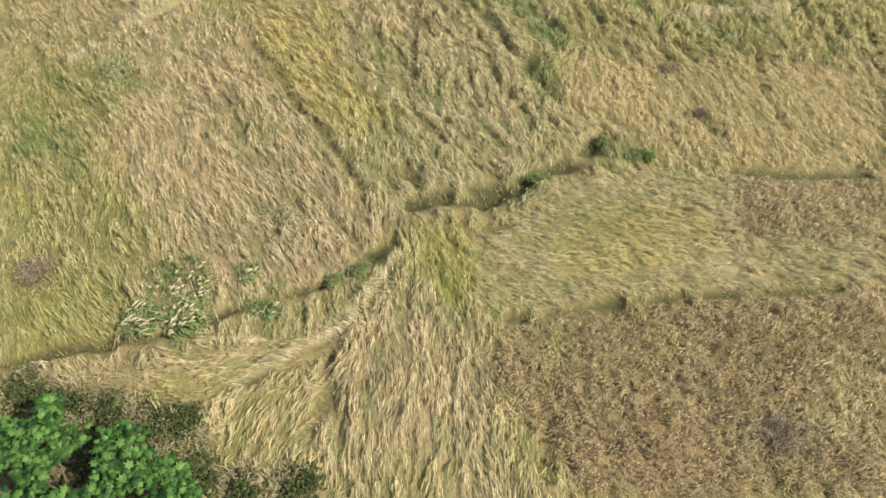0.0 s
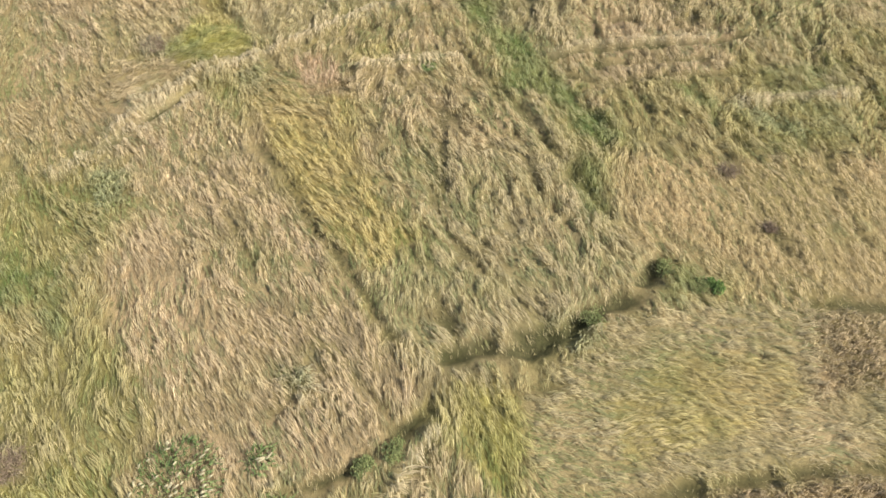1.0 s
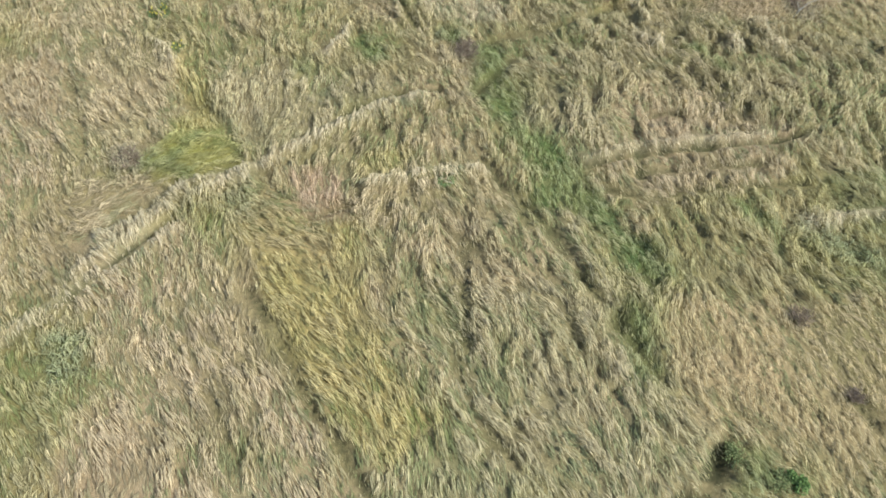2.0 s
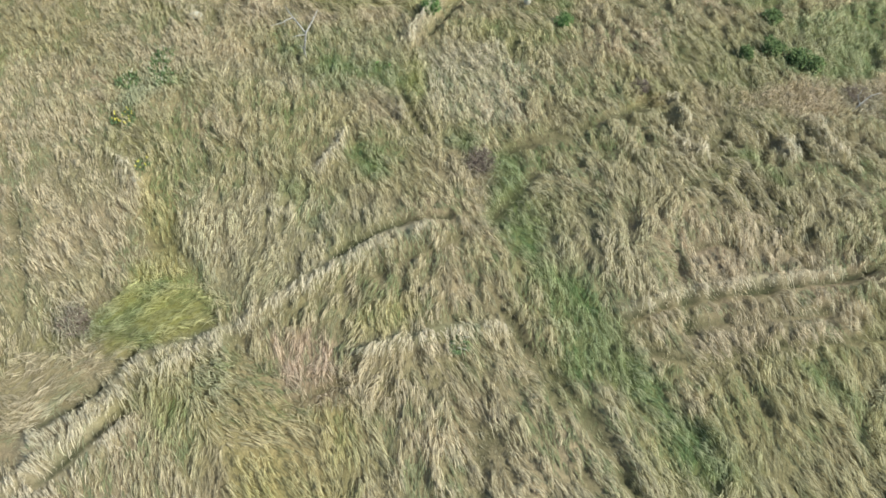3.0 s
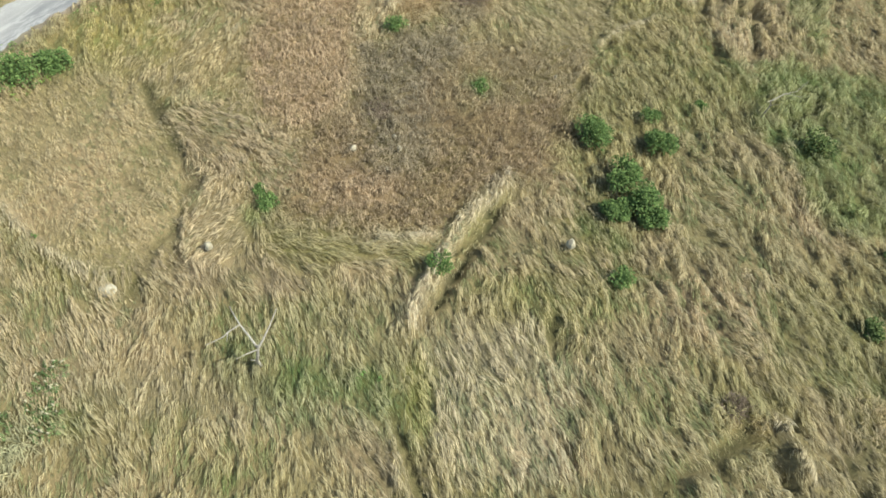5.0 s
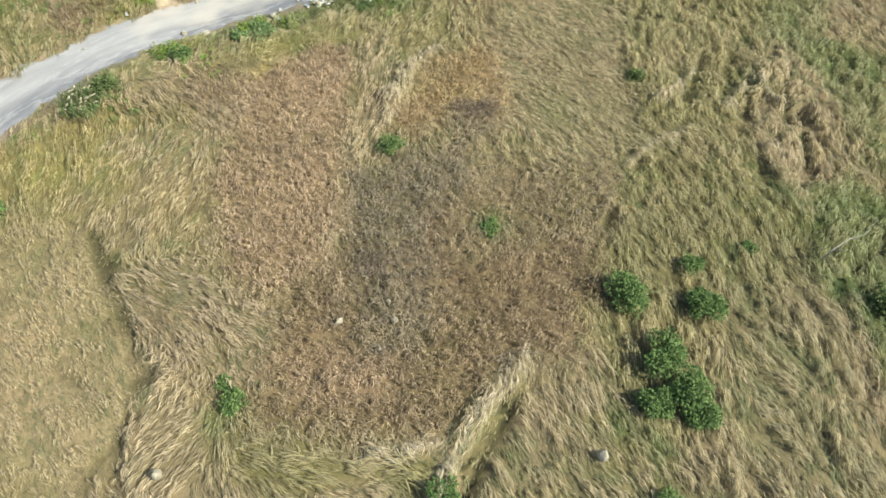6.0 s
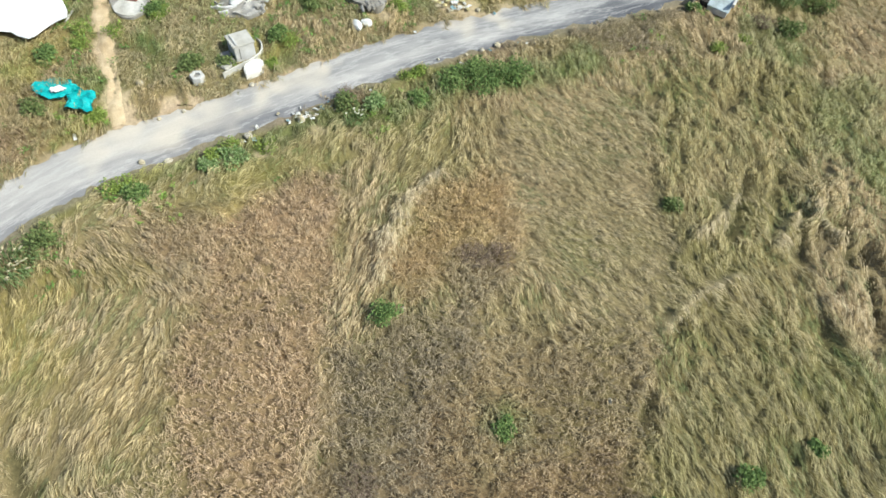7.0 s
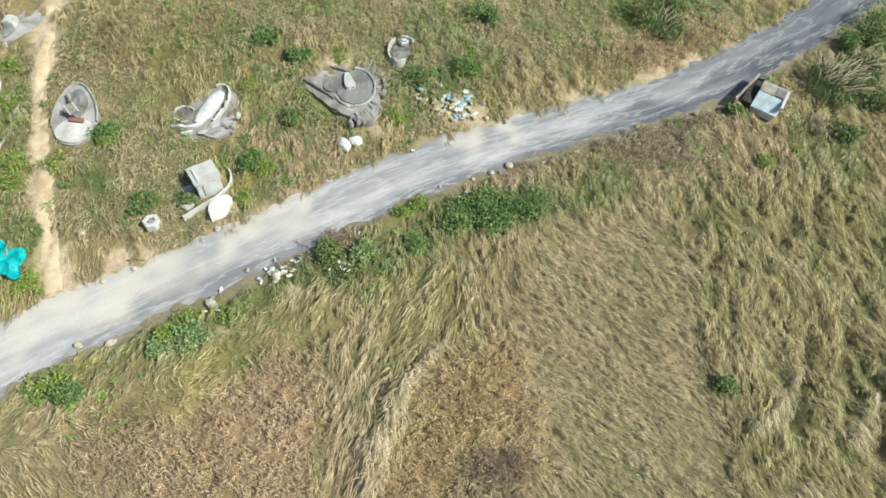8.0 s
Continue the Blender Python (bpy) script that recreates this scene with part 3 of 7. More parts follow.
patch("straw", 0.6, 0.8, -92, 0.4, (-32.0, 62.6), (-28.6, 62.9), (-27.8, 65.8), (-25.9, 67.5), (-22.4, 67.0), (-21.5, 64.4), (-21.5, 60.8), (-22.5, 59.4), (-24.7, 58.4), (-26.6, 59.9))
patch("tan", 0.35, 0.85, -92, 0.2, (-24.3, 63.4), (-22.2, 64.6), (-21.4, 61.5), (-21.4, 58.4), (-23.5, 59.2), (-23.9, 61.0))
patch("rosestraw", 0.5, 0.8, -30, 0.6, (-24.4, 57.8), (-21.7, 59.2), (-18.9, 57.6), (-16.7, 56.9), (-16.3, 53.8), (-18.1, 53.6), (-21.8, 54.4))
patch("brown", 0.9, 0.9, -51, 0.4, (-15.9, 64.4), (-10.3, 65.5), (-4.5, 66.6), (-2.8, 61.0), (-4.4, 56.8), (-7.7, 55.2), (-8.8, 52.7), (-15.4, 52.1), (-16.6, 54.8), (-17.0, 58.0), (-15.0, 60.4))
patch("rosebrown", 0.45, 0.95, -49, 0.3, (-23.6, 70.7), (-18.1, 74.5), (-15.5, 65.6), (-15.1, 60.7), (-17.0, 58.0), (-19.9, 58.6), (-21.7, 63.2))
patch("dark", 0.8, 0.9, -51, 0.3, (-15.5, 64.1), (-12.7, 65.8), (-10.1, 61.6), (-9.8, 56.9), (-12.8, 54.9), (-14.3, 57.3))
patch("rosebrown", 0.4, 0.7, -47, 0.3, (-16.9, 55.8), (-11.6, 55.9), (-11.3, 54.1), (-15.1, 52.9))
patch("straw", 0.3, 0.75, -89, 0.3, (-16.2, 61.2), (-15.4, 64.8), (-15.6, 68.8), (-14.3, 72.3), (-14.6, 67.4), (-14.8, 64.9), (-14.9, 59.8), (-15.8, 59.3))
patch("rust", 1, 0.6, -58, 0.3, (-13.6, 72.0), (-11.4, 75.0), (-8.1, 77.4), (-5.2, 72.0), (-9.2, 70.2), (-13.6, 68.0))
patch("dark", 0.35, 0.55, -57, 0.3, (-11.1, 70.2), (-8.4, 71.3), (-8.2, 69.1), (-10.6, 68.2))
patch("thatch", 0.6, 0.9, -42, 0.1, (-8.2, 78.5), (-0.7, 84.0), (5.3, 85.5), (4.2, 77.0), (1.3, 71.1), (-1.4, 67.6), (-5.1, 67.7), (-5.8, 72.8))
patch("brownolive", 0.6, 0.7, -63, 0.35, (-4.5, 66.2), (5.2, 71.5), (4.3, 65.7), (-3.1, 61.6))
patch("straw", 0.5, 0.8, -96, 1, (4.2, 77.0), (11.0, 80.8), (12.1, 75.7), (8.8, 70.1), (5.2, 71.5))
patch("green", 0.5, 0.75, -100, 0.7, (10.8, 83.1), (17.0, 82.2), (13.9, 71.5), (12.1, 75.7))
patch("green", 0.5, 0.8, -99, 0.7, (11.2, 71.0), (13.4, 69.7), (10.0, 58.0), (9.1, 61.2))
patch("dullstraw", 0.5, 0.85, -70, 0.8, (2.5, 62.6), (7.2, 65.5), (8.5, 61.1), (8.6, 57.2), (8.5, 53.0), (1.0, 51.9), (1.9, 55.7), (3.1, 59.1))
patch("straw", 0.4, 0.85, -54, 0.5, (-6.7, 54.4), (-3.1, 58.0), (-1.3, 55.2), (-0.4, 51.7), (-7.3, 50.7))
patch("olive", 0.5, 0.8, 2, 0.4, (-15.2, 51.5), (-8.8, 52.4), (-9.2, 50.5), (-16.7, 49.4), (-17.0, 51.7))
patch("palestraw", 0.4, 0.7, -118, 0.5, (-21.6, 55.0), (-20.7, 54.6), (-17.9, 51.8), (-17.7, 49.3), (-20.2, 48.9), (-21.1, 52.6))
patch("olive", 0.4, 0.6, -55, 0.4, (-3.2, 54.9), (-1.5, 54.7), (-1.4, 53.3), (-3.0, 51.8))
patch("olive", 0.5, 0.7, 94, 0.3, (-29.8, 68.3), (-27.5, 71.4), (-23.5, 74.0), (-20.4, 75.2), (-17.9, 77.2), (-16.6, 76.6), (-20.2, 74.3), (-22.9, 73.0), (-22.4, 70.7), (-26.7, 69.5))
patch("gold", 0.4, 0.7, 55, 0.3, (-22.9, 73.0), (-20.6, 74.6), (-19.8, 72.9), (-20.9, 71.0), (-22.2, 70.7))
patch("rosestraw", 0.5, 0.85, -34, 0.4, (-27.6, 69.7), (-22.2, 70.7), (-21.9, 67.1), (-28.5, 66.8))
patch("rosebrown", 0.4, 0.95, -46, 0.3, (-22.2, 70.7), (-20.7, 74.2), (-17.3, 75.7), (-16.7, 71.8), (-15.7, 67.0), (-15.4, 64.4), (-16.1, 59.4), (-20.1, 58.8), (-21.8, 63.9), (-21.7, 67.1))
patch("straw", 0.3, 0.85, -94, 0.3, (-17.5, 76.4), (-15.1, 76.5), (-14.2, 73.0), (-14.2, 69.7), (-14.9, 65.5), (-15.4, 62.5), (-16.7, 66.9), (-16.2, 70.5))
patch("olive", 0.4, 0.75, -101, 0.4, (-17.5, 78.1), (-12.3, 80.5), (-11.5, 76.9), (-13.5, 75.7), (-14.3, 73.3), (-15.1, 76.5))
patch("rust", 1, 0.75, -54, 0.3, (-12.9, 75.8), (-8.9, 77.4), (-8.3, 73.4), (-10.2, 72.0), (-11.6, 70.1), (-13.9, 69.4), (-14.1, 72.3))
patch("dark", 0.35, 0.5, -53, 0.3, (-11.8, 71.4), (-9.1, 72.2), (-8.9, 69.4), (-10.9, 68.4))
patch("dark", 0.8, 0.9, -48, 0.3, (-15.4, 65.5), (-12.8, 67.5), (-9.3, 68.1), (-8.6, 66.0), (-11.8, 62.6), (-12.0, 60.0), (-14.5, 59.6))
patch("thatch", 0.7, 0.9, -38, 0.1, (-9.1, 81.2), (-7.3, 84.6), (-1.8, 85.3), (-1.1, 79.0), (-0.2, 72.2), (-3.1, 69.2), (-5.7, 69.9), (-8.0, 72.7))
patch("brownolive", 0.6, 0.8, -47, 0.4, (-8.8, 67.9), (-4.4, 69.0), (-1.0, 69.6), (-2.9, 64.0), (-8.6, 60.5), (-11.0, 61.8))
patch("olive", 0.6, 0.7, -69, 0.5, (0.0, 75.0), (2.9, 74.8), (5.8, 74.6), (7.2, 68.6), (8.5, 66.7), (7.3, 62.7), (1.1, 61.8), (-2.3, 61.4), (-1.1, 68.4))
patch("palestraw", 0.45, 0.8, -98, 1, (6.1, 79.2), (10.3, 80.9), (11.2, 76.3), (8.6, 67.2), (7.4, 69.2), (6.6, 75.5))
patch("deepolive", 0.7, 0.6, -68, 0.5, (-1.2, 67.3), (4.7, 68.8), (8.3, 66.2), (7.3, 62.7), (-2.3, 61.4))
patch("thatch", 0.7, 0.75, -34, 0.15, (-8.2, 82.6), (-4.8, 84.6), (-1.3, 84.6), (-1.0, 79.4), (-1.6, 76.0), (-0.3, 71.5), (-8.1, 70.4), (-8.5, 75.9), (-9.7, 78.5))
patch("straw", 0.4, 0.8, -64, 0.4, (-4.1, 87.8), (0.1, 89.5), (2.1, 87.9), (-1.3, 84.6), (-4.5, 84.7))
patch("olive", 0.7, 0.65, -80, 0.6, (0.2, 87.5), (11.5, 91.8), (5.9, 72.4), (0.4, 71.6), (-1.4, 76.0), (-0.8, 81.9))
patch("green", 0.4, 0.7, -89, 0.5, (5.6, 93.8), (9.8, 94.3), (9.9, 89.4), (5.4, 89.3))
patch("olive", 0.4, 0.7, 74, 0.3, (-19.7, 77.4), (-16.9, 78.4), (-17.9, 76.0), (-20.6, 74.7), (-22.3, 72.7), (-23.0, 73.3), (-21.0, 75.2))
patch("brown", 0.6, 0.7, -39, 0.3, (-26.4, 70.3), (-23.0, 72.1), (-21.9, 71.0), (-23.3, 68.2), (-25.4, 68.4))
patch("deepolive", 0.5, 0.75, 66, 0.3, (-29.1, 71.4), (-26.7, 73.0), (-23.8, 74.2), (-22.7, 72.7), (-24.7, 71.4), (-26.4, 70.3), (-27.8, 69.0))
patch("deepolive", 0.4, 0.5, 65, 0.3, (-26.4, 72.8), (-23.8, 74.2), (-23.0, 73.3), (-25.2, 71.6))
patch("green", 0.5, 0.65, -94, 0.5, (9.9, 88.0), (15.4, 90.9), (11.9, 78.8), (10.3, 80.9), (8.3, 82.3))
zone("dark", 0.70, (14.2, 0.7), (16.0, 0.5))
zone("green", 0.90, (4.1, 22.1), (4.8, 19.3))
zone("green", 0.64, (9.2, 15.8), (8.5, 14.4))
zone("bluegreen", 0.64, (-7.0, 3.3), (-7.5, 4.0))
zone("bluegreen", 0.58, (-8.4, 8.4), (-8.0, 7.8))
zone("dark", 0.65, (-17.0, 3.1), (-17.6, 3.9))
zone("bluegreen", 0.99, (4.1, 11.8), (3.2, 12.4))
zone("green", 0.96, (5.5, 25.5), (6.3, 24.5))
zone("green", 0.69, (4.1, 21.6), (4.6, 20.3))
zone("green", 0.78, (8.8, 15.3), (8.2, 14.5))
zone("bluegreen", 0.31, (-8.0, 8.4), (-7.8, 8.2))
zone("dark", 0.92, (-20.9, 26.6), (-20.4, 26.2))
zone("green", 0.63, (-11.0, 38.5), (-9.9, 36.9))
zone("green", 0.60, (-14.3, 35.8), (-13.9, 35.1))
zone("green", 0.84, (0.8, 29.5), (0.3, 28.0))
zone("bluegreen", 0.70, (-21.0, 26.8), (-20.5, 26.6))
zone("green", 0.45, (-19.2, 26.8), (-17.4, 26.1))
zone("bluegreen", 0.66, (-14.1, 25.0), (-14.9, 25.3))
zone("bluegreen", 0.92, (-23.2, 40.9), (-23.6, 39.3))
zone("green", 0.81, (-14.1, 44.5), (-11.2, 45.0), (-10.2, 44.0))
zone("green", 0.55, (-16.9, 45.5), (-16.1, 45.4))
zone("dark", 0.75, (-4.9, 38.7), (-4.6, 37.9))
zone("green", 0.75, (-4.3, 39.4), (-3.3, 38.1))
zone("green", 0.69, (-6.2, 40.3), (-5.7, 39.9))
zone("green", 0.52, (-11.0, 38.0), (-10.2, 37.3))
zone("gold", 2.13, (-30.5, 63.2), (-27.6, 62.6))
zone("green", 0.95, (-8.4, 63.8), (-7.8, 63.6))
zone("green", 0.71, (-1.9, 54.7), (-0.6, 54.0))
zone("green", 0.78, (-17.5, 53.0), (-17.7, 52.5))
zone("olive", 1.30, (-29.8, 69.8), (-27.1, 71.9), (-25.2, 73.7))
zone("green", 0.86, (-29.5, 69.3), (-27.7, 71.5))
zone("lime", 0.59, (-28.1, 71.7), (-26.7, 72.7))
zone("olive", 1.18, (-22.4, 73.6), (-20.5, 74.4), (-18.2, 76.3))
zone("green", 0.97, (-23.3, 74.7), (-21.6, 76.2), (-18.1, 78.5))
zone("green", 1.53, (-17.7, 79.4), (-14.3, 81.1), (-11.7, 83.4), (-8.5, 84.3))
zone("green", 0.97, (-12.0, 82.9), (-9.5, 84.4))
zone("lime", 0.78, (-15.8, 82.4), (-14.6, 83.1))
zone("dark", 1.34, (-4.2, 88.1), (0.2, 89.8))
zone("green", 1.28, (-4.8, 86.5), (-8.3, 84.6), (-11.2, 84.0))
zone("green", 0.53, (0.0, 76.6), (-0.5, 76.2))
zone("green", 0.80, (-15.5, 82.4), (-11.2, 84.3), (-8.6, 84.9))
zone("dark", 0.59, (-18.7, 79.8), (-17.9, 80.6))
zone("lime", 0.68, (-21.1, 73.9), (-22.4, 73.1))
zone("meadow", 5.19, (-35.8, 83.0), (-30.2, 88.7), (-23.9, 93.2))
zone("meadow", 5.09, (-27.9, 82.5), (-22.4, 87.6), (-17.0, 91.1))
zone("meadow", 5.54, (-17.6, 95.0), (-9.2, 96.4), (0.1, 102.2))
zone("brown", 2.63, (-30.6, 89.9), (-28.0, 92.0))
zone("brown", 1.42, (-34.7, 80.9), (-33.5, 77.5))
zone("tan", 1.65, (-22.5, 92.7), (-23.9, 91.0))
zone("green", 1.06, (-30.0, 84.5), (-30.0, 83.4))
zone("green", 1.11, (-24.8, 93.0), (-26.6, 91.5))
zone("green", 1.56, (-23.4, 89.0), (-21.4, 88.2))
zone("green", 2.40, (-15.0, 95.8), (-13.1, 93.9))
zone("green", 1.36, (-16.2, 90.4), (-13.0, 92.6))
zone("green", 1.04, (-23.0, 84.4), (-22.6, 82.1))
zone("green", 0.94, (-33.4, 81.9), (-35.0, 85.0))
zone("lime", 0.72, (-30.6, 75.3), (-31.4, 74.1))
zone("lime", 0.58, (-31.3, 81.7), (-30.7, 81.5))
zone("tan", 1.46, (-10.6, 92.3), (-5.6, 94.9))
zone("tan", 2.68, (-4.6, 96.2), (1.1, 100.3))
zone("tan", 0.80, (-28.3, 77.7), (-26.8, 78.3))
zone("green", 1.92, (-0.3, 102.1), (-3.1, 100.7))
zone("green", 3.46, (13.9, 104.8), (14.3, 102.1))
zone("olive", 2.38, (-28.0, 89.4), (-24.8, 87.7))
zone("straw", 1.31, (-20.7, 85.7), (-22.6, 86.0))
zone("tan", 0.86, (-17.6, 87.6), (-16.4, 87.5))
# dark growth around the tree, its tint also carrying the soft shade there
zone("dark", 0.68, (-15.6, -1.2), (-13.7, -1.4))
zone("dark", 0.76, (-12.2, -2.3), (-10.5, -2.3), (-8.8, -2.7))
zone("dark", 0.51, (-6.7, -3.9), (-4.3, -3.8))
zone("brown", 0.85, (-17.8, 80.3), (-19.7, 79.3), (-21.7, 77.4))
zone("dark", 0.70, (-10.2, 86.8), (-4.1, 89.9), (0.9, 92.3))
zone("green", 0.57, (-30.3, 81.9), (-29.0, 81.2))
zone("lime", 0.56, (-22.9, 82.2), (-22.6, 84.1))
zone("lime", 0.77, (-20.2, 92.7), (-20.5, 92.8))
zone("tan", 1.11, (-28.3, 66.8), (-25.3, 67.4))
zone("green", 0.80, (-28.7, 70.9), (-26.9, 72.5), (-24.5, 74.0))
zone("lime", 0.56, (-28.0, 71.3), (-27.0, 71.9))
zone("green", 0.77, (-22.1, 75.7), (-20.3, 76.8))
zone("green", 0.66, (-19.2, 77.3), (-17.9, 78.2))
zone("green", 0.95, (-12.8, 82.8), (-10.6, 84.1), (-8.4, 85.0))
zone("green", 0.75, (-6.0, 85.7), (-4.2, 86.8))
zone("lime", 0.79, (-15.7, 82.2), (-14.2, 83.2))
zone("green", 0.72, (-16.6, 79.3), (-13.7, 81.1))
zone("gold", 1.29, (-29.7, 64.9), (-28.3, 66.9))
zone("green", 0.89, (-21.7, 11.7), (-20.4, 10.1))
# again weeds and tree shade in one dark tint
zone("dark", 0.66, (-11.9, -2.1), (-8.9, -2.0))
zone("lime", 0.60, (-24.6, 83.3), (-23.3, 82.6))
zone("lime", 0.46, (-30.8, 75.8), (-30.3, 76.7))
zone("lime", 0.72, (-27.9, 72.7), (-25.7, 74.0))
zone("lime", 0.51, (-23.9, 75.4), (-22.3, 76.2))
zone("green", 0.83, (-21.0, 77.0), (-19.0, 78.8))
zone("green", 0.82, (-11.5, 83.9), (-8.4, 85.3))
zone("green", 0.72, (9.5, 41.5), (11.3, 39.9))
zone("green", 0.50, (10.0, 29.3), (11.6, 28.1))
zone("green", 0.54, (-19.9, 11.5), (-18.0, 9.0))
zone("gold", 1.66, (-30.7, 62.4), (-28.7, 63.7))
zone("bluegreen", 0.86, (13.8, 27.8), (15.5, 26.8), (16.9, 26.3))
zone("green", 0.68, (-20.3, 26.7), (-18.7, 27.4))
zone("dark", 0.41, (-20.9, 26.6), (-20.4, 26.4))
zone("lime", 1.63, (-35.0, 78.2), (-34.0, 80.7))
zone("green", 1.01, (-32.1, 78.2), (-30.4, 77.6))
zone("brown", 1.09, (-33.2, 73.2), (-32.6, 74.1))
zone("lime", 0.73, (-29.6, 69.1), (-28.2, 70.7), (-26.5, 73.2), (-25.2, 75.8))
zone("lime", 0.42, (-30.9, 74.8), (-30.2, 75.7))
zone("lime", 0.84, (-15.9, 82.8), (-14.7, 84.0))
zone("lime", 0.75, (-12.7, 90.5), (-11.8, 91.1))
zone("brown", 1.45, (-5.7, 95.9), (1.8, 100.0))
zone("dark", 0.28, (-21.2, 27.3), (-20.4, 27.0))
zone("green", 0.41, (-18.8, 27.6), (-18.2, 28.8))
zone("straw", 1.43, (-28.0, 68.3), (-26.5, 70.1))
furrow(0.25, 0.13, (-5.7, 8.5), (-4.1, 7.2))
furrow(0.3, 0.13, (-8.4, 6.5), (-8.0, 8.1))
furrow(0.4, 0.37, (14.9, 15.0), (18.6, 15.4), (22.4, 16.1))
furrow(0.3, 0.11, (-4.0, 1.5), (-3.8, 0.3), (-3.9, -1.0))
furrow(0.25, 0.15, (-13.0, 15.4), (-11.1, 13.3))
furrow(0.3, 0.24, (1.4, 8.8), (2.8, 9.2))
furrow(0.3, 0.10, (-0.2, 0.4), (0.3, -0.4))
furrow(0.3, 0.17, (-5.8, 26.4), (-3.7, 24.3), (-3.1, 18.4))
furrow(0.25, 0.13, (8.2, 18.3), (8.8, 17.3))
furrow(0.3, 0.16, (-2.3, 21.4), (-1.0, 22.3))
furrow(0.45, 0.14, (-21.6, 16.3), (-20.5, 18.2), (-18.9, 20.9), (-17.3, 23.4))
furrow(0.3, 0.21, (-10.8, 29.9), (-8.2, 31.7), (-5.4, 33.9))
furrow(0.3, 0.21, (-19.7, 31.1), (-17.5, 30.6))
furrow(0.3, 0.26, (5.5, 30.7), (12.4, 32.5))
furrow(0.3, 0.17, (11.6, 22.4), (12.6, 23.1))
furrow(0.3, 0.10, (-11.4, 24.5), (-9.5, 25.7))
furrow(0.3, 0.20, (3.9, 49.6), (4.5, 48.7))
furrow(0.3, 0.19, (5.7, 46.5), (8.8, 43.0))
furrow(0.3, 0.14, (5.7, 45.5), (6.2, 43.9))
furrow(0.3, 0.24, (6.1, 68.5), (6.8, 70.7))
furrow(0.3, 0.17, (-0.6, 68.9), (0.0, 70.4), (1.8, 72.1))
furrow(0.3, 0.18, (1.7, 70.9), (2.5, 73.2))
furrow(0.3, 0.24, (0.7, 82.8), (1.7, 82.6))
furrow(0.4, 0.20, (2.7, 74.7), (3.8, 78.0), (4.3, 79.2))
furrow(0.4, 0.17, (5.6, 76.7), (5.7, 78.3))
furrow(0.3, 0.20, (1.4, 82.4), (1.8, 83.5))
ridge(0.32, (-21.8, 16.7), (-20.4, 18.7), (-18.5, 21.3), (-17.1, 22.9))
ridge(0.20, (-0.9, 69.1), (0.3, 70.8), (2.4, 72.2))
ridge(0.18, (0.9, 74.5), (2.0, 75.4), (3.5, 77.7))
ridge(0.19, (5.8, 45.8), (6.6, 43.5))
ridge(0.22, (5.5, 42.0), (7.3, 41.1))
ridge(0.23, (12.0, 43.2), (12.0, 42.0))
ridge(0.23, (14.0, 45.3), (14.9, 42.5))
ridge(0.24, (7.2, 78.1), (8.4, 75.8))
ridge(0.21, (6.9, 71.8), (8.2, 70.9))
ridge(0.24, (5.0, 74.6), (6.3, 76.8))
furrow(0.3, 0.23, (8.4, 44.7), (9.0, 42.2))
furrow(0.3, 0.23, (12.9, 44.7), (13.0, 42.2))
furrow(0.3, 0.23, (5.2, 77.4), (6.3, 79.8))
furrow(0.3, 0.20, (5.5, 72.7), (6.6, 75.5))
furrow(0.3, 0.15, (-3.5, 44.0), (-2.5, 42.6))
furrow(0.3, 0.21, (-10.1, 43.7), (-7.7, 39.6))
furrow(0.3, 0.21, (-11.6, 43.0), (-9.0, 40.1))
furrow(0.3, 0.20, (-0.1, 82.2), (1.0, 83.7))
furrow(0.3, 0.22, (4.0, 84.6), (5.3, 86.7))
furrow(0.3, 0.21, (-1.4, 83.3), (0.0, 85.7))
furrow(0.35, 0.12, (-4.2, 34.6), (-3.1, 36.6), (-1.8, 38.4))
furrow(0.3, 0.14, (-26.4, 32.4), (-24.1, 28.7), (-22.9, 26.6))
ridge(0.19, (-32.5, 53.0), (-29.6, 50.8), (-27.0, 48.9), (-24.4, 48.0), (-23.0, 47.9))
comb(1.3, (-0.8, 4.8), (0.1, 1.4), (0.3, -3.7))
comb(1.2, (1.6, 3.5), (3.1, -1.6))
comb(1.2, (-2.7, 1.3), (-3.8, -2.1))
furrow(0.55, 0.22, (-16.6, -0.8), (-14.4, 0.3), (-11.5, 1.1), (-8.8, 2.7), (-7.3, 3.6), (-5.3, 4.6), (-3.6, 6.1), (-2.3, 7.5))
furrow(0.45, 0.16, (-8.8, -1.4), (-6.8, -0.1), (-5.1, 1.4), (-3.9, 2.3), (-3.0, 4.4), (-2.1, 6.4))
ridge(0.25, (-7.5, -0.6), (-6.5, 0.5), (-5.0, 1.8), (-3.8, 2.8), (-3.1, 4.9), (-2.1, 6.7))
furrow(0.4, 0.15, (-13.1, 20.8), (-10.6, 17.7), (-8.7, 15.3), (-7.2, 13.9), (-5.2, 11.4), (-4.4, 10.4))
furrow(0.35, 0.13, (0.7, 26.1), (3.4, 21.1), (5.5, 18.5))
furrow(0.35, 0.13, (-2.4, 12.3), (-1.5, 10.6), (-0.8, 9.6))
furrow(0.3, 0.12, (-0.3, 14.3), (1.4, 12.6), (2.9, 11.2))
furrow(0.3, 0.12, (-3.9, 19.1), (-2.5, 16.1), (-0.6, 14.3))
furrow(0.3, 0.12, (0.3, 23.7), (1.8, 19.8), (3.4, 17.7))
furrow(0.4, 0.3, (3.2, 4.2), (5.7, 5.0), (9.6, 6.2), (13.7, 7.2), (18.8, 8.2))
furrow(0.3, 0.15, (13.6, 18.9), (14.3, 17.7))
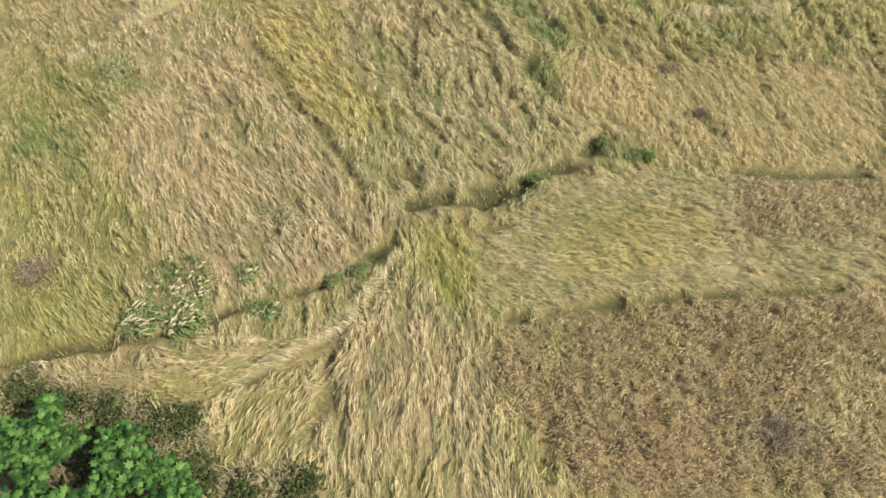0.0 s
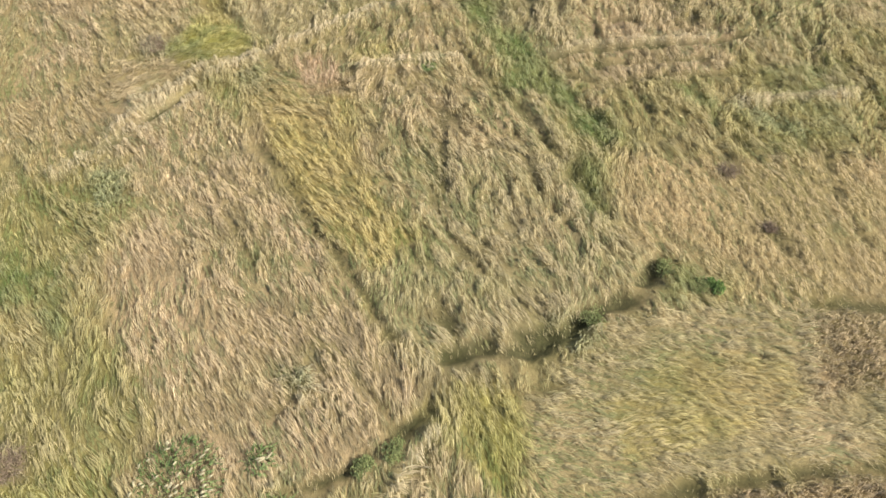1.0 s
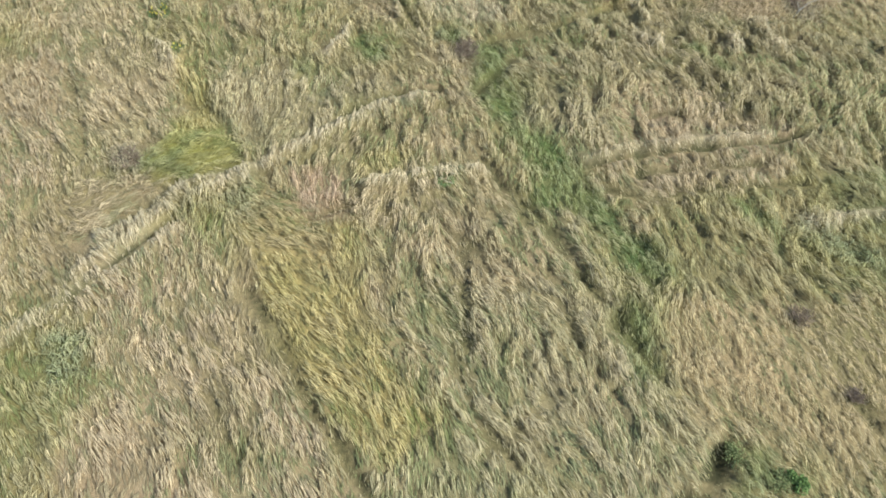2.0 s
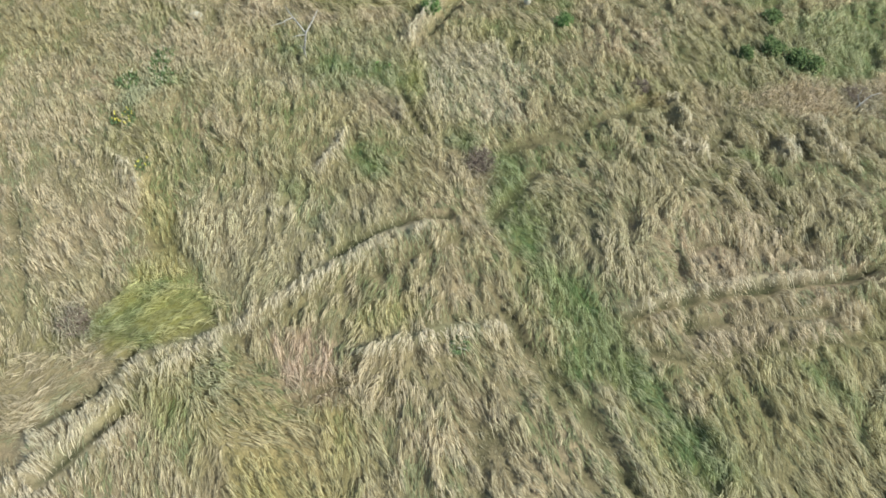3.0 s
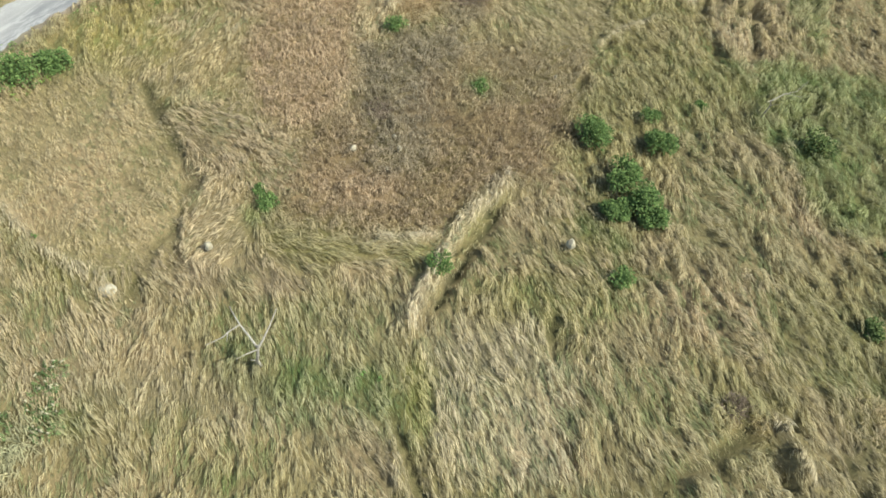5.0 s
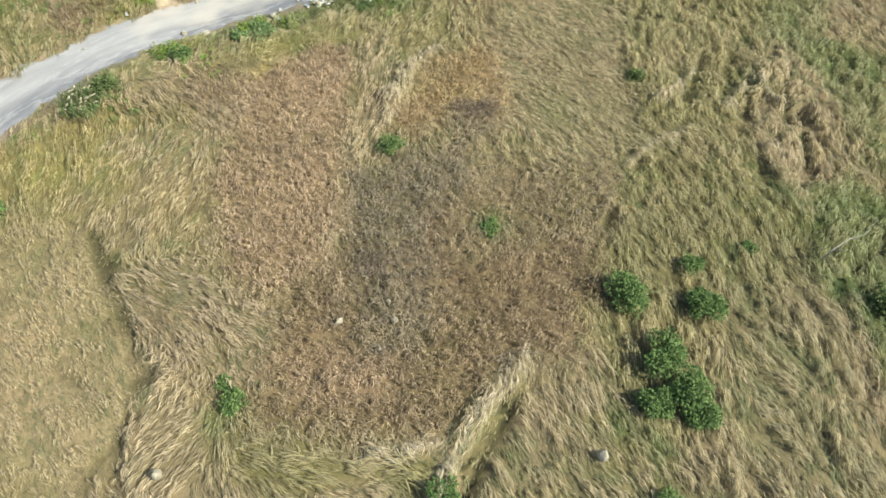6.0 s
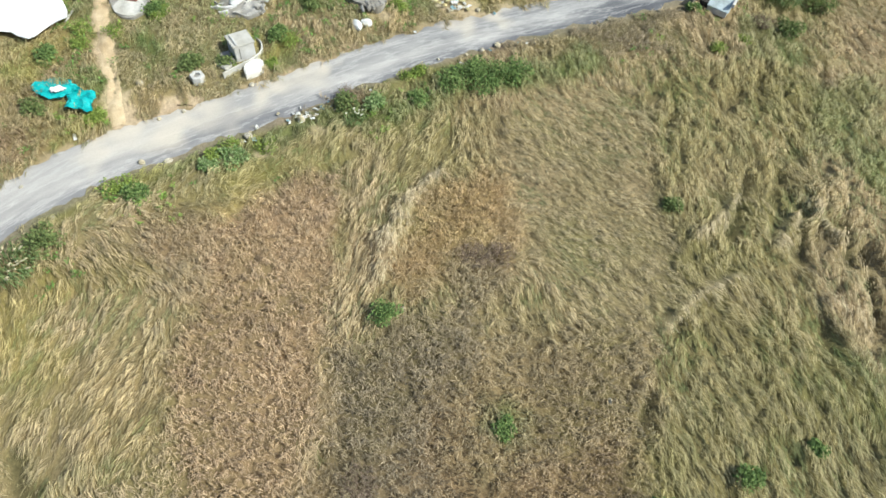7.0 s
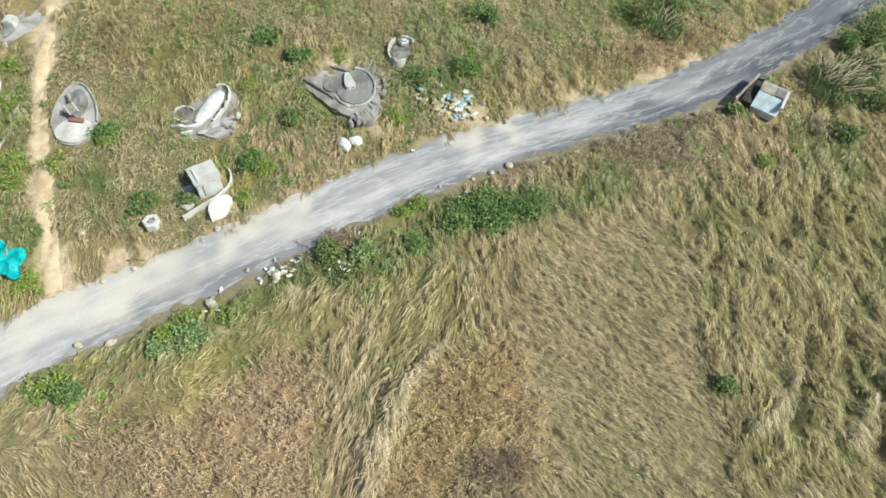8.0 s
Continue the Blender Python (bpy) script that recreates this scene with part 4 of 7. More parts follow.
furrow(0.3, 0.12, (18.0, 25.7), (17.8, 21.9), (18.6, 19.2))
ridge(0.3, (13.9, 28.7), (16.6, 29.4), (20.4, 30.1))
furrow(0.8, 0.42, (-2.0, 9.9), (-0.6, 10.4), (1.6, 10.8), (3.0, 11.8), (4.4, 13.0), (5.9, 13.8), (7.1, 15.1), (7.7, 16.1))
furrow(0.35, 0.13, (-12.2, 19.8), (-11.0, 18.3), (-9.8, 16.7), (-8.7, 15.2), (-7.5, 14.3), (-6.4, 13.1), (-5.5, 12.0))
furrow(0.4, 0.12, (-2.5, 12.5), (-2.1, 11.5), (-1.5, 10.5))
furrow(0.3, 0.12, (-3.4, 20.9), (-3.1, 19.3), (-2.7, 17.8))
furrow(0.3, 0.12, (-1.3, 28.3), (0.7, 24.9), (3.0, 22.3), (4.3, 20.8), (5.0, 19.0))
furrow(0.3, 0.12, (-0.9, 16.0), (0.4, 14.8))
ridge(0.3, (-20.1, 21.9), (-19.6, 22.7), (-18.7, 23.0), (-18.2, 24.3), (-17.7, 25.3), (-16.6, 26.0), (-14.6, 27.1), (-13.3, 28.5), (-12.0, 29.9), (-10.7, 31.2), (-9.0, 32.9), (-7.0, 34.1))
ridge(0.25, (-20.3, 20.0), (-19.2, 21.8), (-18.4, 22.8), (-17.8, 24.1))
ridge(0.2, (-17.0, 24.8), (-15.9, 26.0), (-14.5, 26.6))
ridge(0.22, (-8.9, 27.1), (-7.6, 27.7), (-5.3, 28.7), (-3.1, 29.2))
furrow(0.5, 0.15, (-11.1, 31.6), (-9.8, 33.0), (-8.1, 34.4), (-6.0, 34.9))
furrow(0.35, 0.13, (-20.0, 22.4), (-19.1, 23.4), (-18.3, 24.5), (-18.0, 25.8))
furrow(0.4, 0.12, (-14.5, 26.7), (-13.2, 28.0), (-12.0, 29.4))
furrow(0.35, 0.25, (-3.4, 39.8), (-0.4, 41.6), (2.2, 43.3), (4.6, 45.0))
furrow(0.4, 0.14, (-2.9, 29.7), (-1.6, 28.1), (-0.2, 26.7), (1.0, 25.0), (1.8, 23.3))
furrow(0.35, 0.13, (-3.7, 31.0), (-2.1, 28.4), (-0.6, 25.9))
furrow(0.35, 0.12, (-10.1, 28.3), (-9.2, 26.6))
furrow(0.35, 0.12, (-3.1, 24.6), (-2.4, 22.8))
furrow(0.6, 0.14, (2.2, 30.4), (4.9, 31.8), (8.5, 32.9), (12.8, 34.2), (15.6, 35.5))
furrow(0.55, 0.15, (5.2, 31.8), (5.3, 30.3))
furrow(0.4, 0.12, (3.3, 29.2), (5.3, 28.7), (7.1, 29.5), (10.3, 30.5), (14.4, 31.4))
ridge(0.2, (2.4, 30.8), (4.9, 32.2), (8.5, 33.4), (12.9, 34.7))
furrow(0.35, 0.12, (5.9, 34.8), (6.9, 35.5), (8.1, 35.5))
furrow(0.35, 0.13, (7.2, 28.8), (7.8, 27.6), (8.4, 26.6))
furrow(0.35, 0.13, (10.7, 36.0), (11.8, 34.5))
furrow(0.35, 0.14, (4.9, 34.6), (5.1, 32.7))
furrow(0.3, 0.1, (-26.2, 59.5), (-24.2, 56.9), (-22.7, 55.3), (-21.2, 53.8), (-21.3, 51.3), (-21.9, 49.6), (-22.0, 47.8), (-21.6, 45.8))
ridge(0.28, (-9.9, 47.9), (-8.9, 51.7), (-7.9, 53.8), (-6.1, 56.2))
furrow(0.65, 0.14, (-8.8, 48.7), (-8.2, 50.5), (-7.4, 52.4), (-6.4, 54.5))
furrow(0.4, 0.2, (-3.3, 39.9), (-1.4, 41.6), (0.3, 43.2))
furrow(0.35, 0.12, (0.7, 52.4), (1.6, 50.7), (2.4, 50.5))
furrow(0.4, 0.14, (3.0, 43.7), (3.7, 42.5), (4.2, 41.8))
furrow(0.4, 0.14, (5.2, 44.0), (5.9, 42.8))
furrow(0.4, 0.14, (8.0, 42.9), (8.6, 41.4))
furrow(0.4, 0.13, (10.8, 42.5), (10.4, 41.0))
furrow(0.35, 0.13, (3.0, 40.4), (3.5, 39.3))
furrow(0.35, 0.13, (-3.6, 49.1), (-3.6, 47.0))
furrow(0.3, 0.12, (-13.2, 37.1), (-12.6, 38.5), (-12.4, 39.3))
ridge(0.22, (-13.1, 36.7), (-12.5, 38.2), (-12.3, 39.3))
ridge(0.13, (-23.0, 35.8), (-22.0, 35.1), (-21.0, 34.0))
zone("pale", 0.2, (-32.5, 53.2), (-29.5, 50.8), (-26.5, 48.7), (-24.5, 47.8), (-23.1, 47.7))
zone("olive", 0.35, (-31.9, 52.2), (-29.3, 50.1), (-26.4, 48.2), (-24.5, 47.3))
zone("dark", 0.16, (-26.2, 59.5), (-24.2, 56.9), (-22.7, 55.3), (-21.2, 53.8), (-21.4, 52.7))
furrow(0.3, 0.09, (-26.5, 59.9), (-25.6, 58.5), (-24.1, 56.4), (-22.4, 54.6), (-21.5, 53.0), (-21.4, 51.0), (-20.9, 48.8))
ridge(0.3, (-8.9, 51.2), (-8.1, 53.6), (-6.3, 56.7))
furrow(0.65, 0.15, (-8.4, 51.6), (-7.7, 52.6), (-6.8, 54.6))
furrow(0.3, 0.12, (-25.0, 53.2), (-23.5, 52.6))
ridge(0.22, (-11.8, 51.8), (-10.5, 52.2), (-9.2, 52.5))
furrow(0.5, 0.25, (9.7, 75.2), (9.2, 70.6))
ridge(0.22, (-12.8, 75.9), (-13.8, 73.7), (-14.2, 71.6), (-14.4, 69.5))
furrow(0.4, 0.2, (9.0, 76.7), (8.6, 74.1))
furrow(0.35, 0.13, (-2.0, 65.6), (-2.5, 64.0))
ridge(0.22, (-12.6, 75.9), (-13.4, 74.6), (-13.8, 73.2), (-14.6, 71.4))


# ---- ground ----
def look_up(grid, x, y):
    u = np.clip((np.asarray(x) - X0) / CELL, 0, NX - 1.001)
    v = np.clip((np.asarray(y) - Y0) / CELL, 0, NY - 1.001)
    i, j = u.astype(int), v.astype(int)
    a, b = u - i, v - j
    if grid.ndim == 3:
        a, b = a[..., None], b[..., None]
    return (grid[i, j] * (1 - a) + grid[i + 1, j] * a) * (1 - b) + (grid[i, j + 1] * (1 - a) + grid[i + 1, j + 1] * a) * b


def lie_angle(x, y, lie):
    free = 0.2 + 0.65 * look_up(ruffle_map, x, y)
    turn = 0.85 * (look_up(swath_map, x, y) - 0.5) + 0.6 * (look_up(small_map, x, y) - 0.5)
    return np.arctan2(lie[..., 1], lie[..., 0]) + free * (turn + 0.45 * value_noise(x, y, 2.6, 51) + 0.2 * value_noise(x, y, 1.0, 52))


def streaks(cell, reach, seed, fine=1):
    """Noise drawn out along the lie of the grass, evened out to run from 0 to 1: tufts that have fallen the same way."""
    nx, ny = int(NX * CELL / cell), int(NY * CELL / cell)
    r = np.random.default_rng(seed).normal(0, 1, (nx, ny)).astype(np.float32)
    for _ in range(fine):
        r = (r + np.roll(r, 1, 0) + np.roll(r, 1, 1) + np.roll(np.roll(r, 1, 0), 1, 1)) / 4
    gx, gy = np.meshgrid(X0 + cell * np.arange(nx), Y0 + cell * np.arange(ny), indexing="ij")
    way = lie_angle(gx, gy, look_up(lie_map, gx, gy))
    i0, j0 = np.meshgrid(np.arange(nx, dtype=np.float32), np.arange(ny, dtype=np.float32), indexing="ij")
    ux, uy = np.cos(way).astype(np.float32), np.sin(way).astype(np.float32)
    total = r.copy()
    for sign in (1, -1):
        px, py = i0.copy(), j0.copy()
        for k in range(reach):
            a, b = np.clip(px + 0.5, 0, nx - 1).astype(np.int32), np.clip(py + 0.5, 0, ny - 1).astype(np.int32)
            px, py = px + sign * ux[a, b], py + sign * uy[a, b]
            a, b = np.clip(px + 0.5, 0, nx - 1).astype(np.int32), np.clip(py + 0.5, 0, ny - 1).astype(np.int32)
            total += r[a, b]
    rank = np.empty(total.size, np.float32)
    rank[np.argsort(total.ravel())] = np.linspace(0, 1, total.size)
    return rank.reshape(total.shape), cell


# the folds run along the lie of the grass; how far each place is from the bottom of one
fold_map = smooth(0.04, 0.36, streaks(CELL, 4, 93, 2)[0]).astype(float)
crimp_map = smooth(0.05, 0.5, streaks(CELL, 2, 94, 1)[0]).astype(float)


def levels(x, y):
    """The height of the ground: a rough field, a level road, a bank rising beyond it."""
    x, y = np.asarray(x, float), np.asarray(y, float)
    d, side, _, _ = to_line(x, y, ROAD)
    s = d * side
    z = 0.45 * smooth(-7.5, -2.0, s) + 0.09 * np.clip(s - 2.3, 0, 60)
    rough = 0.13 * value_noise(x, y, 4.0, 11) + 0.04 * value_noise(x, y, 1.3, 12) + 0.02 * value_noise(x, y, 0.5, 13)
    calm = smooth(1.7, 3.2, d)
    return z + calm * (rough + (0.03 + 0.33 * look_up(ruffle_map, x, y) ** 1.5) * look_up(fold_map, x, y) + (0.02 + 0.08 * look_up(ruffle_map, x, y)) * look_up(crimp_map, x, y) - look_up(sunk_map, x, y) + 0.34 * look_up(raised_map, x, y))


def height_at(x, y):
    return float(levels(np.array([x]), np.array([y]))[0])


def in_field(x, y):
    mid, half = 4.5 - 0.17 * y, np.where(y < 30, 19 + 0.40 * (y + 8), 33.0)
    return (np.abs(x - mid) < half) & (y > -9) & (y < 112)


def axis(lo, hi, step, far):
    core = np.arange(lo, hi + step / 2, step)
    out = step * np.cumsum(1.35 ** np.arange(1, 28))
    out = out[out < far]
    return np.concatenate([lo - out[::-1], core, hi + out])


def ground_material():
    m, nt, b = shader("soil and litter", 0.95, 0.1)
    col = nt.nodes.new("ShaderNodeAttribute")
    col.attribute_name = "tint"
    c = mixed(nt, "MULTIPLY", 0.8, col.outputs["Color"], ramp(nt, noise_node(nt, 5.0, 6, 0.7), (0.3, (0.6, 0.58, 0.55)), (0.7, (1.25, 1.22, 1.18))))
    c = mixed(nt, "MULTIPLY", 0.8, c, ramp(nt, noise_node(nt, 0.16, 5, 0.6), (0.35, (0.72, 0.8, 0.62)), (0.65, (1.2, 1.14, 1.12))))
    nt.links.new(c, b.inputs["Base Color"])
    bumped(nt, b, noise_node(nt, 9.0, 6, 0.7), 0.8, 0.08)
    return m


def build_ground():
    ax, ay = axis(-48, 32, 0.28, 900), axis(-12, 112, 0.28, 900)
    nx, ny = len(ax), len(ay)
    x, y = [g.ravel() for g in np.meshgrid(ax, ay, indexing="ij")]
    z = levels(x, y)
    me = bpy.data.meshes.new("ground")
    idx = np.arange(nx * ny).reshape(nx, ny)
    quads = np.stack([idx[:-1, :-1], idx[1:, :-1], idx[1:, 1:], idx[:-1, 1:]], -1).reshape(-1, 4)
    me.from_pydata(np.stack([x, y, z], -1).tolist(), [], quads.tolist())
    inside = ((x > X0 + 2) & (x < X0 + CELL * NX - 3) & (y > Y0 + 2) & (y < Y0 + CELL * NY - 3))[:, None]
    soil = np.array((0.16, 0.125, 0.075))
    c = 0.5 * look_up(tint_map, x, y) * 0.75 + 0.5 * soil
    inside &= in_field(x, y)[:, None]
    c = np.where(inside, c, np.array((0.195, 0.168, 0.098)))
    # darker soil colour in the sunk lines stands in for their shade
    ditch_shade = smooth(0.12, 0.4, look_up(sunk_map, x, y))[:, None]
    c = c * (1 - ditch_shade) + np.array((0.07, 0.068, 0.038)) * ditch_shade
    sand, bare = bare_ground(x, y)
    dr, sr, _, _ = to_line(x, y, ROAD)
    grey = (0.7 * (1 - smooth(1.6, 2.3, dr)) * (sr < 0))[:, None]
    c = c * (1 - grey) + np.array((0.17, 0.16, 0.15)) * grey
    c = c * (1 - sand[:, None]) + np.array((0.45, 0.365, 0.275)) * sand[:, None]
    at = me.color_attributes.new("tint", "FLOAT_COLOR", "POINT")
    at.data.foreach_set("color", np.concatenate([c, np.ones((len(c), 1))], 1).ravel().astype(np.float32))
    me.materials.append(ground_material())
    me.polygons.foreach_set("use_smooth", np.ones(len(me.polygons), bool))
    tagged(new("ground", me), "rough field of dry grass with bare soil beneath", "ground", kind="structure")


def bare_ground(x, y):
    """How sandy and how bare the soil is along the road and the footpath."""
    wob = 0.45 * value_noise(x, y, 0.9, 21) + 0.4 * value_noise(x, y, 0.35, 22)
    dt = to_line(x, y, TRACK)[0] + wob * 0.8
    sand = 1 - smooth(0.34, 0.62, dt)
    d, side, _, _ = to_line(x, y, ROAD)
    road = 1 - smooth(1.3, np.where(side < 0, 2.5, 1.75), d + wob * 1.1)
    for px, py, r in ((-28.6, 76.0, 0.9), (-25.8, 78.1, 0.9), (-26.9, 77.7, 0.8), (-12.4, 89.4, 1.4), (-9.5, 90.6, 1.0), (-20.2, 91.9, 0.9), (-19.0, 77.4, 0.5), (-21.6, 75.3, 0.4), (-4.6, 93.3, 1.0), (-2.0, 95.1, 1.1), (1.2, 97.4, 0.9), (-6.8, 92.3, 0.8), (-17.3, 87.6, 0.6)):
        sand = np.maximum(sand, 0.9 * (1 - smooth(0.5, 1.1, np.hypot(x - px, y - py) / r + 1.1 * wob)))
    sand = np.maximum(sand, np.where(side > 0, 0.5, 0.15) * road)
    bare = np.maximum(sand, road)
    for px, py, rx, ry, turn in BARE_SPOTS:
        c, s = math.cos(radians(turn)), math.sin(radians(turn))
        u, v = (x - px) * c + (y - py) * s, -(x - px) * s + (y - py) * c
        bare = np.maximum(bare, 1 - smooth(0.9, 1.05, np.hypot(u / rx, v / ry) + 0.08 * wob))
    return np.clip(sand, 0, 1), np.clip(bare, 0, 1)


# the built graves and other things that keep the grass away: x, y, half sizes, turn
BARE_SPOTS = [(-31.8, 84.8, 1.15, 2.15, 27), (-26.0, 86.5, 0.9, 1.6, -10), (-24.6, 85.9, 0.8, 0.7, 0), (-24.6, 82.2, 0.8, 0.8, 0),
              (-19.4, 89.8, 2.3, 1.9, -10), (-17.1, 93.5, 0.5, 0.9, 0), (4.4, 94.1, 1.0, 1.2, -20), (-37.4, 82.9, 2.6, 3.4, 0), (-37.0, 90.3, 0.9, 1.9, 10), (-32.1, 76.8, 1.2, 0.5, 0), (-13.3, 90.2, 0.9, 0.7, 0)]
build_ground()


# ---- road and footpath ----
def smooth_line(pts, step):
    """Points along a polyline with rounded corners, evenly spaced."""
    p = np.array(pts, float)
    for _ in range(3):
        q = [p[0]]
        for a, b in zip(p[:-1], p[1:]):
            q += [0.75 * a + 0.25 * b, 0.25 * a + 0.75 * b]
        p = np.array(q + [p[-1]])
    s = np.concatenate([[0], np.cumsum(np.hypot(*np.diff(p, axis=0).T))])
    t = np.arange(0, s[-1], step)
    return np.stack([np.interp(t, s, p[:, 0]), np.interp(t, s, p[:, 1])], -1), t


def strip(name, pts, half, rows, rise, material, label, category, seed, wobble=0.16, lift=0.02):
    line, along = smooth_line(pts, 0.25)
    d = np.gradient(line, axis=0)
    d /= np.hypot(d[:, 0], d[:, 1])[:, None]
    n = np.stack([-d[:, 1], d[:, 0]], -1)
    edge_l = half * (1 + wobble * value_noise(along, along * 0, 1.1, seed) + wobble * value_noise(along, along * 0, 0.4, seed + 1) + 0.5 * wobble * value_noise(along, along * 0, 0.25, seed + 6))
    edge_r = half * (1 + wobble * value_noise(along, along * 0, 1.2, seed + 2) + wobble * value_noise(along, along * 0, 0.45, seed + 3))
    verts, uv = [], []
    for k in range(rows):
        v = 2 * k / (rows - 1) - 1
        off = np.where(v < 0, v * edge_r, v * edge_l)
        p = line + n * off[:, None]
        rut = -0.03 * np.exp(-((abs(v) - 0.5) / 0.16) ** 2)
        z = levels(p[:, 0], p[:, 1]) + lift + rise * (1 - v * v) + rut * rise / 0.06 - (0.05 if abs(v) == 1 else 0)
        verts.append(np.concatenate([p, z[:, None]], 1))
        uv.append(np.stack([along, off], -1))
    verts, uv = np.stack(verts, 1).reshape(-1, 3), np.stack(uv, 1).reshape(-1, 2)
    idx = np.arange(len(verts)).reshape(-1, rows)
    quads = np.stack([idx[:-1, :-1], idx[1:, :-1], idx[1:, 1:], idx[:-1, 1:]], -1).reshape(-1, 4)
    me = bpy.data.meshes.new(name)
    me.from_pydata(verts.tolist(), [], quads.tolist())
    layer = me.uv_layers.new(name="run")
    loops = np.empty(len(me.loops), np.int32)
    me.loops.foreach_get("vertex_index", loops)
    layer.data.foreach_set("uv", uv[loops].ravel().astype(np.float32))
    dust = np.zeros(len(verts))
    for px, py, r in ((-28.4, 75.6, 2.6), (-25.6, 77.6, 2.2), (-22.6, 80.0, 1.8), (-20.6, 82.0, 1.5), (-12.8, 88.5, 1.6), (-10.6, 89.6, 1.3), (-26.4, 75.6, 1.4)):
        q = np.hypot(verts[:, 0] - px, verts[:, 1] - py) / r
        dust = np.maximum(dust, 0.75 * (1 - smooth(0.0, 1.2, q + 0.6 * value_noise(verts[:, 0], verts[:, 1], 0.7, seed + 5))))
    spill = me.attributes.new("dust", "FLOAT", "POINT")
    spill.data.foreach_set("value", dust.astype(np.float32))
    me.materials.append(material)
    me.polygons.foreach_set("use_smooth", np.ones(len(me.polygons), bool))
    return tagged(new(name, me), label, category, kind="structure")


def across(nt, sep, wander):
    """From 0 at the road's field side to 1 at its bank side, with a wandering line between."""
    n = nt.nodes.new("ShaderNodeMath")
    n.operation = "MULTIPLY_ADD"
    nt.links.new(sep.outputs[1], n.inputs[0])
    n.inputs[1].default_value, n.inputs[2].default_value = 0.3, 0.1
    k = nt.nodes.new("ShaderNodeMath")
    k.operation = "ADD"
    nt.links.new(n.outputs[0], k.inputs[0])
    nt.links.new(wander, k.inputs[1])
    return k.outputs[0]


def road_material():
    """Grey rolled gravel under pale dust, streaked along the wheels."""
    m, nt, b = shader("dusty gravel road", 0.9, 0.15)
    uv = nt.nodes.new("ShaderNodeUVMap")
    uv.uv_map = "run"
    stretch = nt.nodes.new("ShaderNodeMapping")
    stretch.inputs["Scale"].default_value = (0.15, 0.75, 1)
    nt.links.new(uv.outputs[0], stretch.inputs["Vector"])
    streak = noise_node(nt, 1.0, 5, 0.6, stretch.outputs[0])
    fine = nt.nodes.new("ShaderNodeMapping")
    fine.inputs["Scale"].default_value = (0.5, 1.9, 1)
    nt.links.new(uv.outputs[0], fine.inputs["Vector"])
    streak2 = noise_node(nt, 1.0, 4, 0.6, fine.outputs[0])
    sep = nt.nodes.new("ShaderNodeSeparateXYZ")
    nt.links.new(uv.outputs[0], sep.inputs[0])
    rng = nt.nodes.new("ShaderNodeMapRange")
    rng.inputs[1].default_value, rng.inputs[2].default_value = 119.8, 173.8
    nt.links.new(sep.outputs[0], rng.inputs[0])
    cloud = nt.nodes.new("ShaderNodeMapping")
    cloud.inputs["Scale"].default_value = (0.22, 0.55, 1)
    nt.links.new(uv.outputs[0], cloud.inputs["Vector"])
    gravel = ramp(nt, rng.outputs[0], (0.0, (0.345, 0.335, 0.333)), (0.3, (0.255, 0.253, 0.26)), (0.6, (0.15, 0.153, 0.168)), (1.0, (0.098, 0.104, 0.122)))
    dust = ramp(nt, rng.outputs[0], (0.0, (0.45, 0.432, 0.425)), (0.45, (0.43, 0.418, 0.415)), (0.72, (0.33, 0.328, 0.335)), (1.0, (0.19, 0.195, 0.212)))
    c = mixed(nt, "MIX", ramp(nt, streak, (0.42, (0, 0, 0)), (0.74, (1, 1, 1))), gravel, dust)
    c = mixed(nt, "MIX", ramp(nt, noise_node(nt, 1.0, 6, 0.65, cloud.outputs[0]), (0.48, (0, 0, 0)), (0.7, (0.8, 0.8, 0.8))), c, mixed(nt, "MIX", 0.35, gravel, dust))
    c = mixed(nt, "MULTIPLY", 0.25, c, ramp(nt, streak2, (0.3, (0.74, 0.74, 0.75)), (0.65, (1.1, 1.1, 1.08))))
    c = mixed(nt, "MULTIPLY", 0.75, c, ramp(nt, across(nt, sep, streak), (0.2, (0.46, 0.48, 0.54)), (0.55, (1, 1, 1))))
    # thin broken lines of washed-out white dust
    vein = nt.nodes.new("ShaderNodeMapping")
    vein.inputs["Scale"].default_value = (0.13, 0.8, 1)
    nt.links.new(uv.outputs[0], vein.inputs["Vector"])
    line = ramp(nt, noise_node(nt, 1.3, 7, 0.62, vein.outputs[0]), (0.47, (0, 0, 0)), (0.5, (0.4, 0.4, 0.4)), (0.53, (0, 0, 0)))
    c = mixed(nt, "MIX", line, c, mixed(nt, "MIX", 0.45, dust, (0.6, 0.6, 0.6)))
    crown = ramp(nt, across(nt, sep, streak), (0.5, (0, 0, 0)), (0.66, (0.6, 0.6, 0.6)), (0.86, (0, 0, 0)))
    where = ramp(nt, rng.outputs[0], (0.3, (0, 0, 0)), (0.5, (1, 1, 1)), (0.8, (0.8, 0.8, 0.8)), (0.95, (0, 0, 0)))
    crown = mixed(nt, "MULTIPLY", 1.0, mixed(nt, "MULTIPLY", 1.0, crown, where), ramp(nt, streak2, (0.35, (0.1, 0.1, 0.1)), (0.6, (1, 1, 1))))
    c = mixed(nt, "MIX", crown, c, mixed(nt, "MIX", 0.35, dust, (0.55, 0.55, 0.55)))
    spill = nt.nodes.new("ShaderNodeAttribute")
    spill.attribute_name = "dust"
    c = mixed(nt, "MIX", spill.outputs["Fac"], c, (0.54, 0.49, 0.425))
    grit = noise_node(nt, 14.0, 6, 0.75, uv.outputs[0])
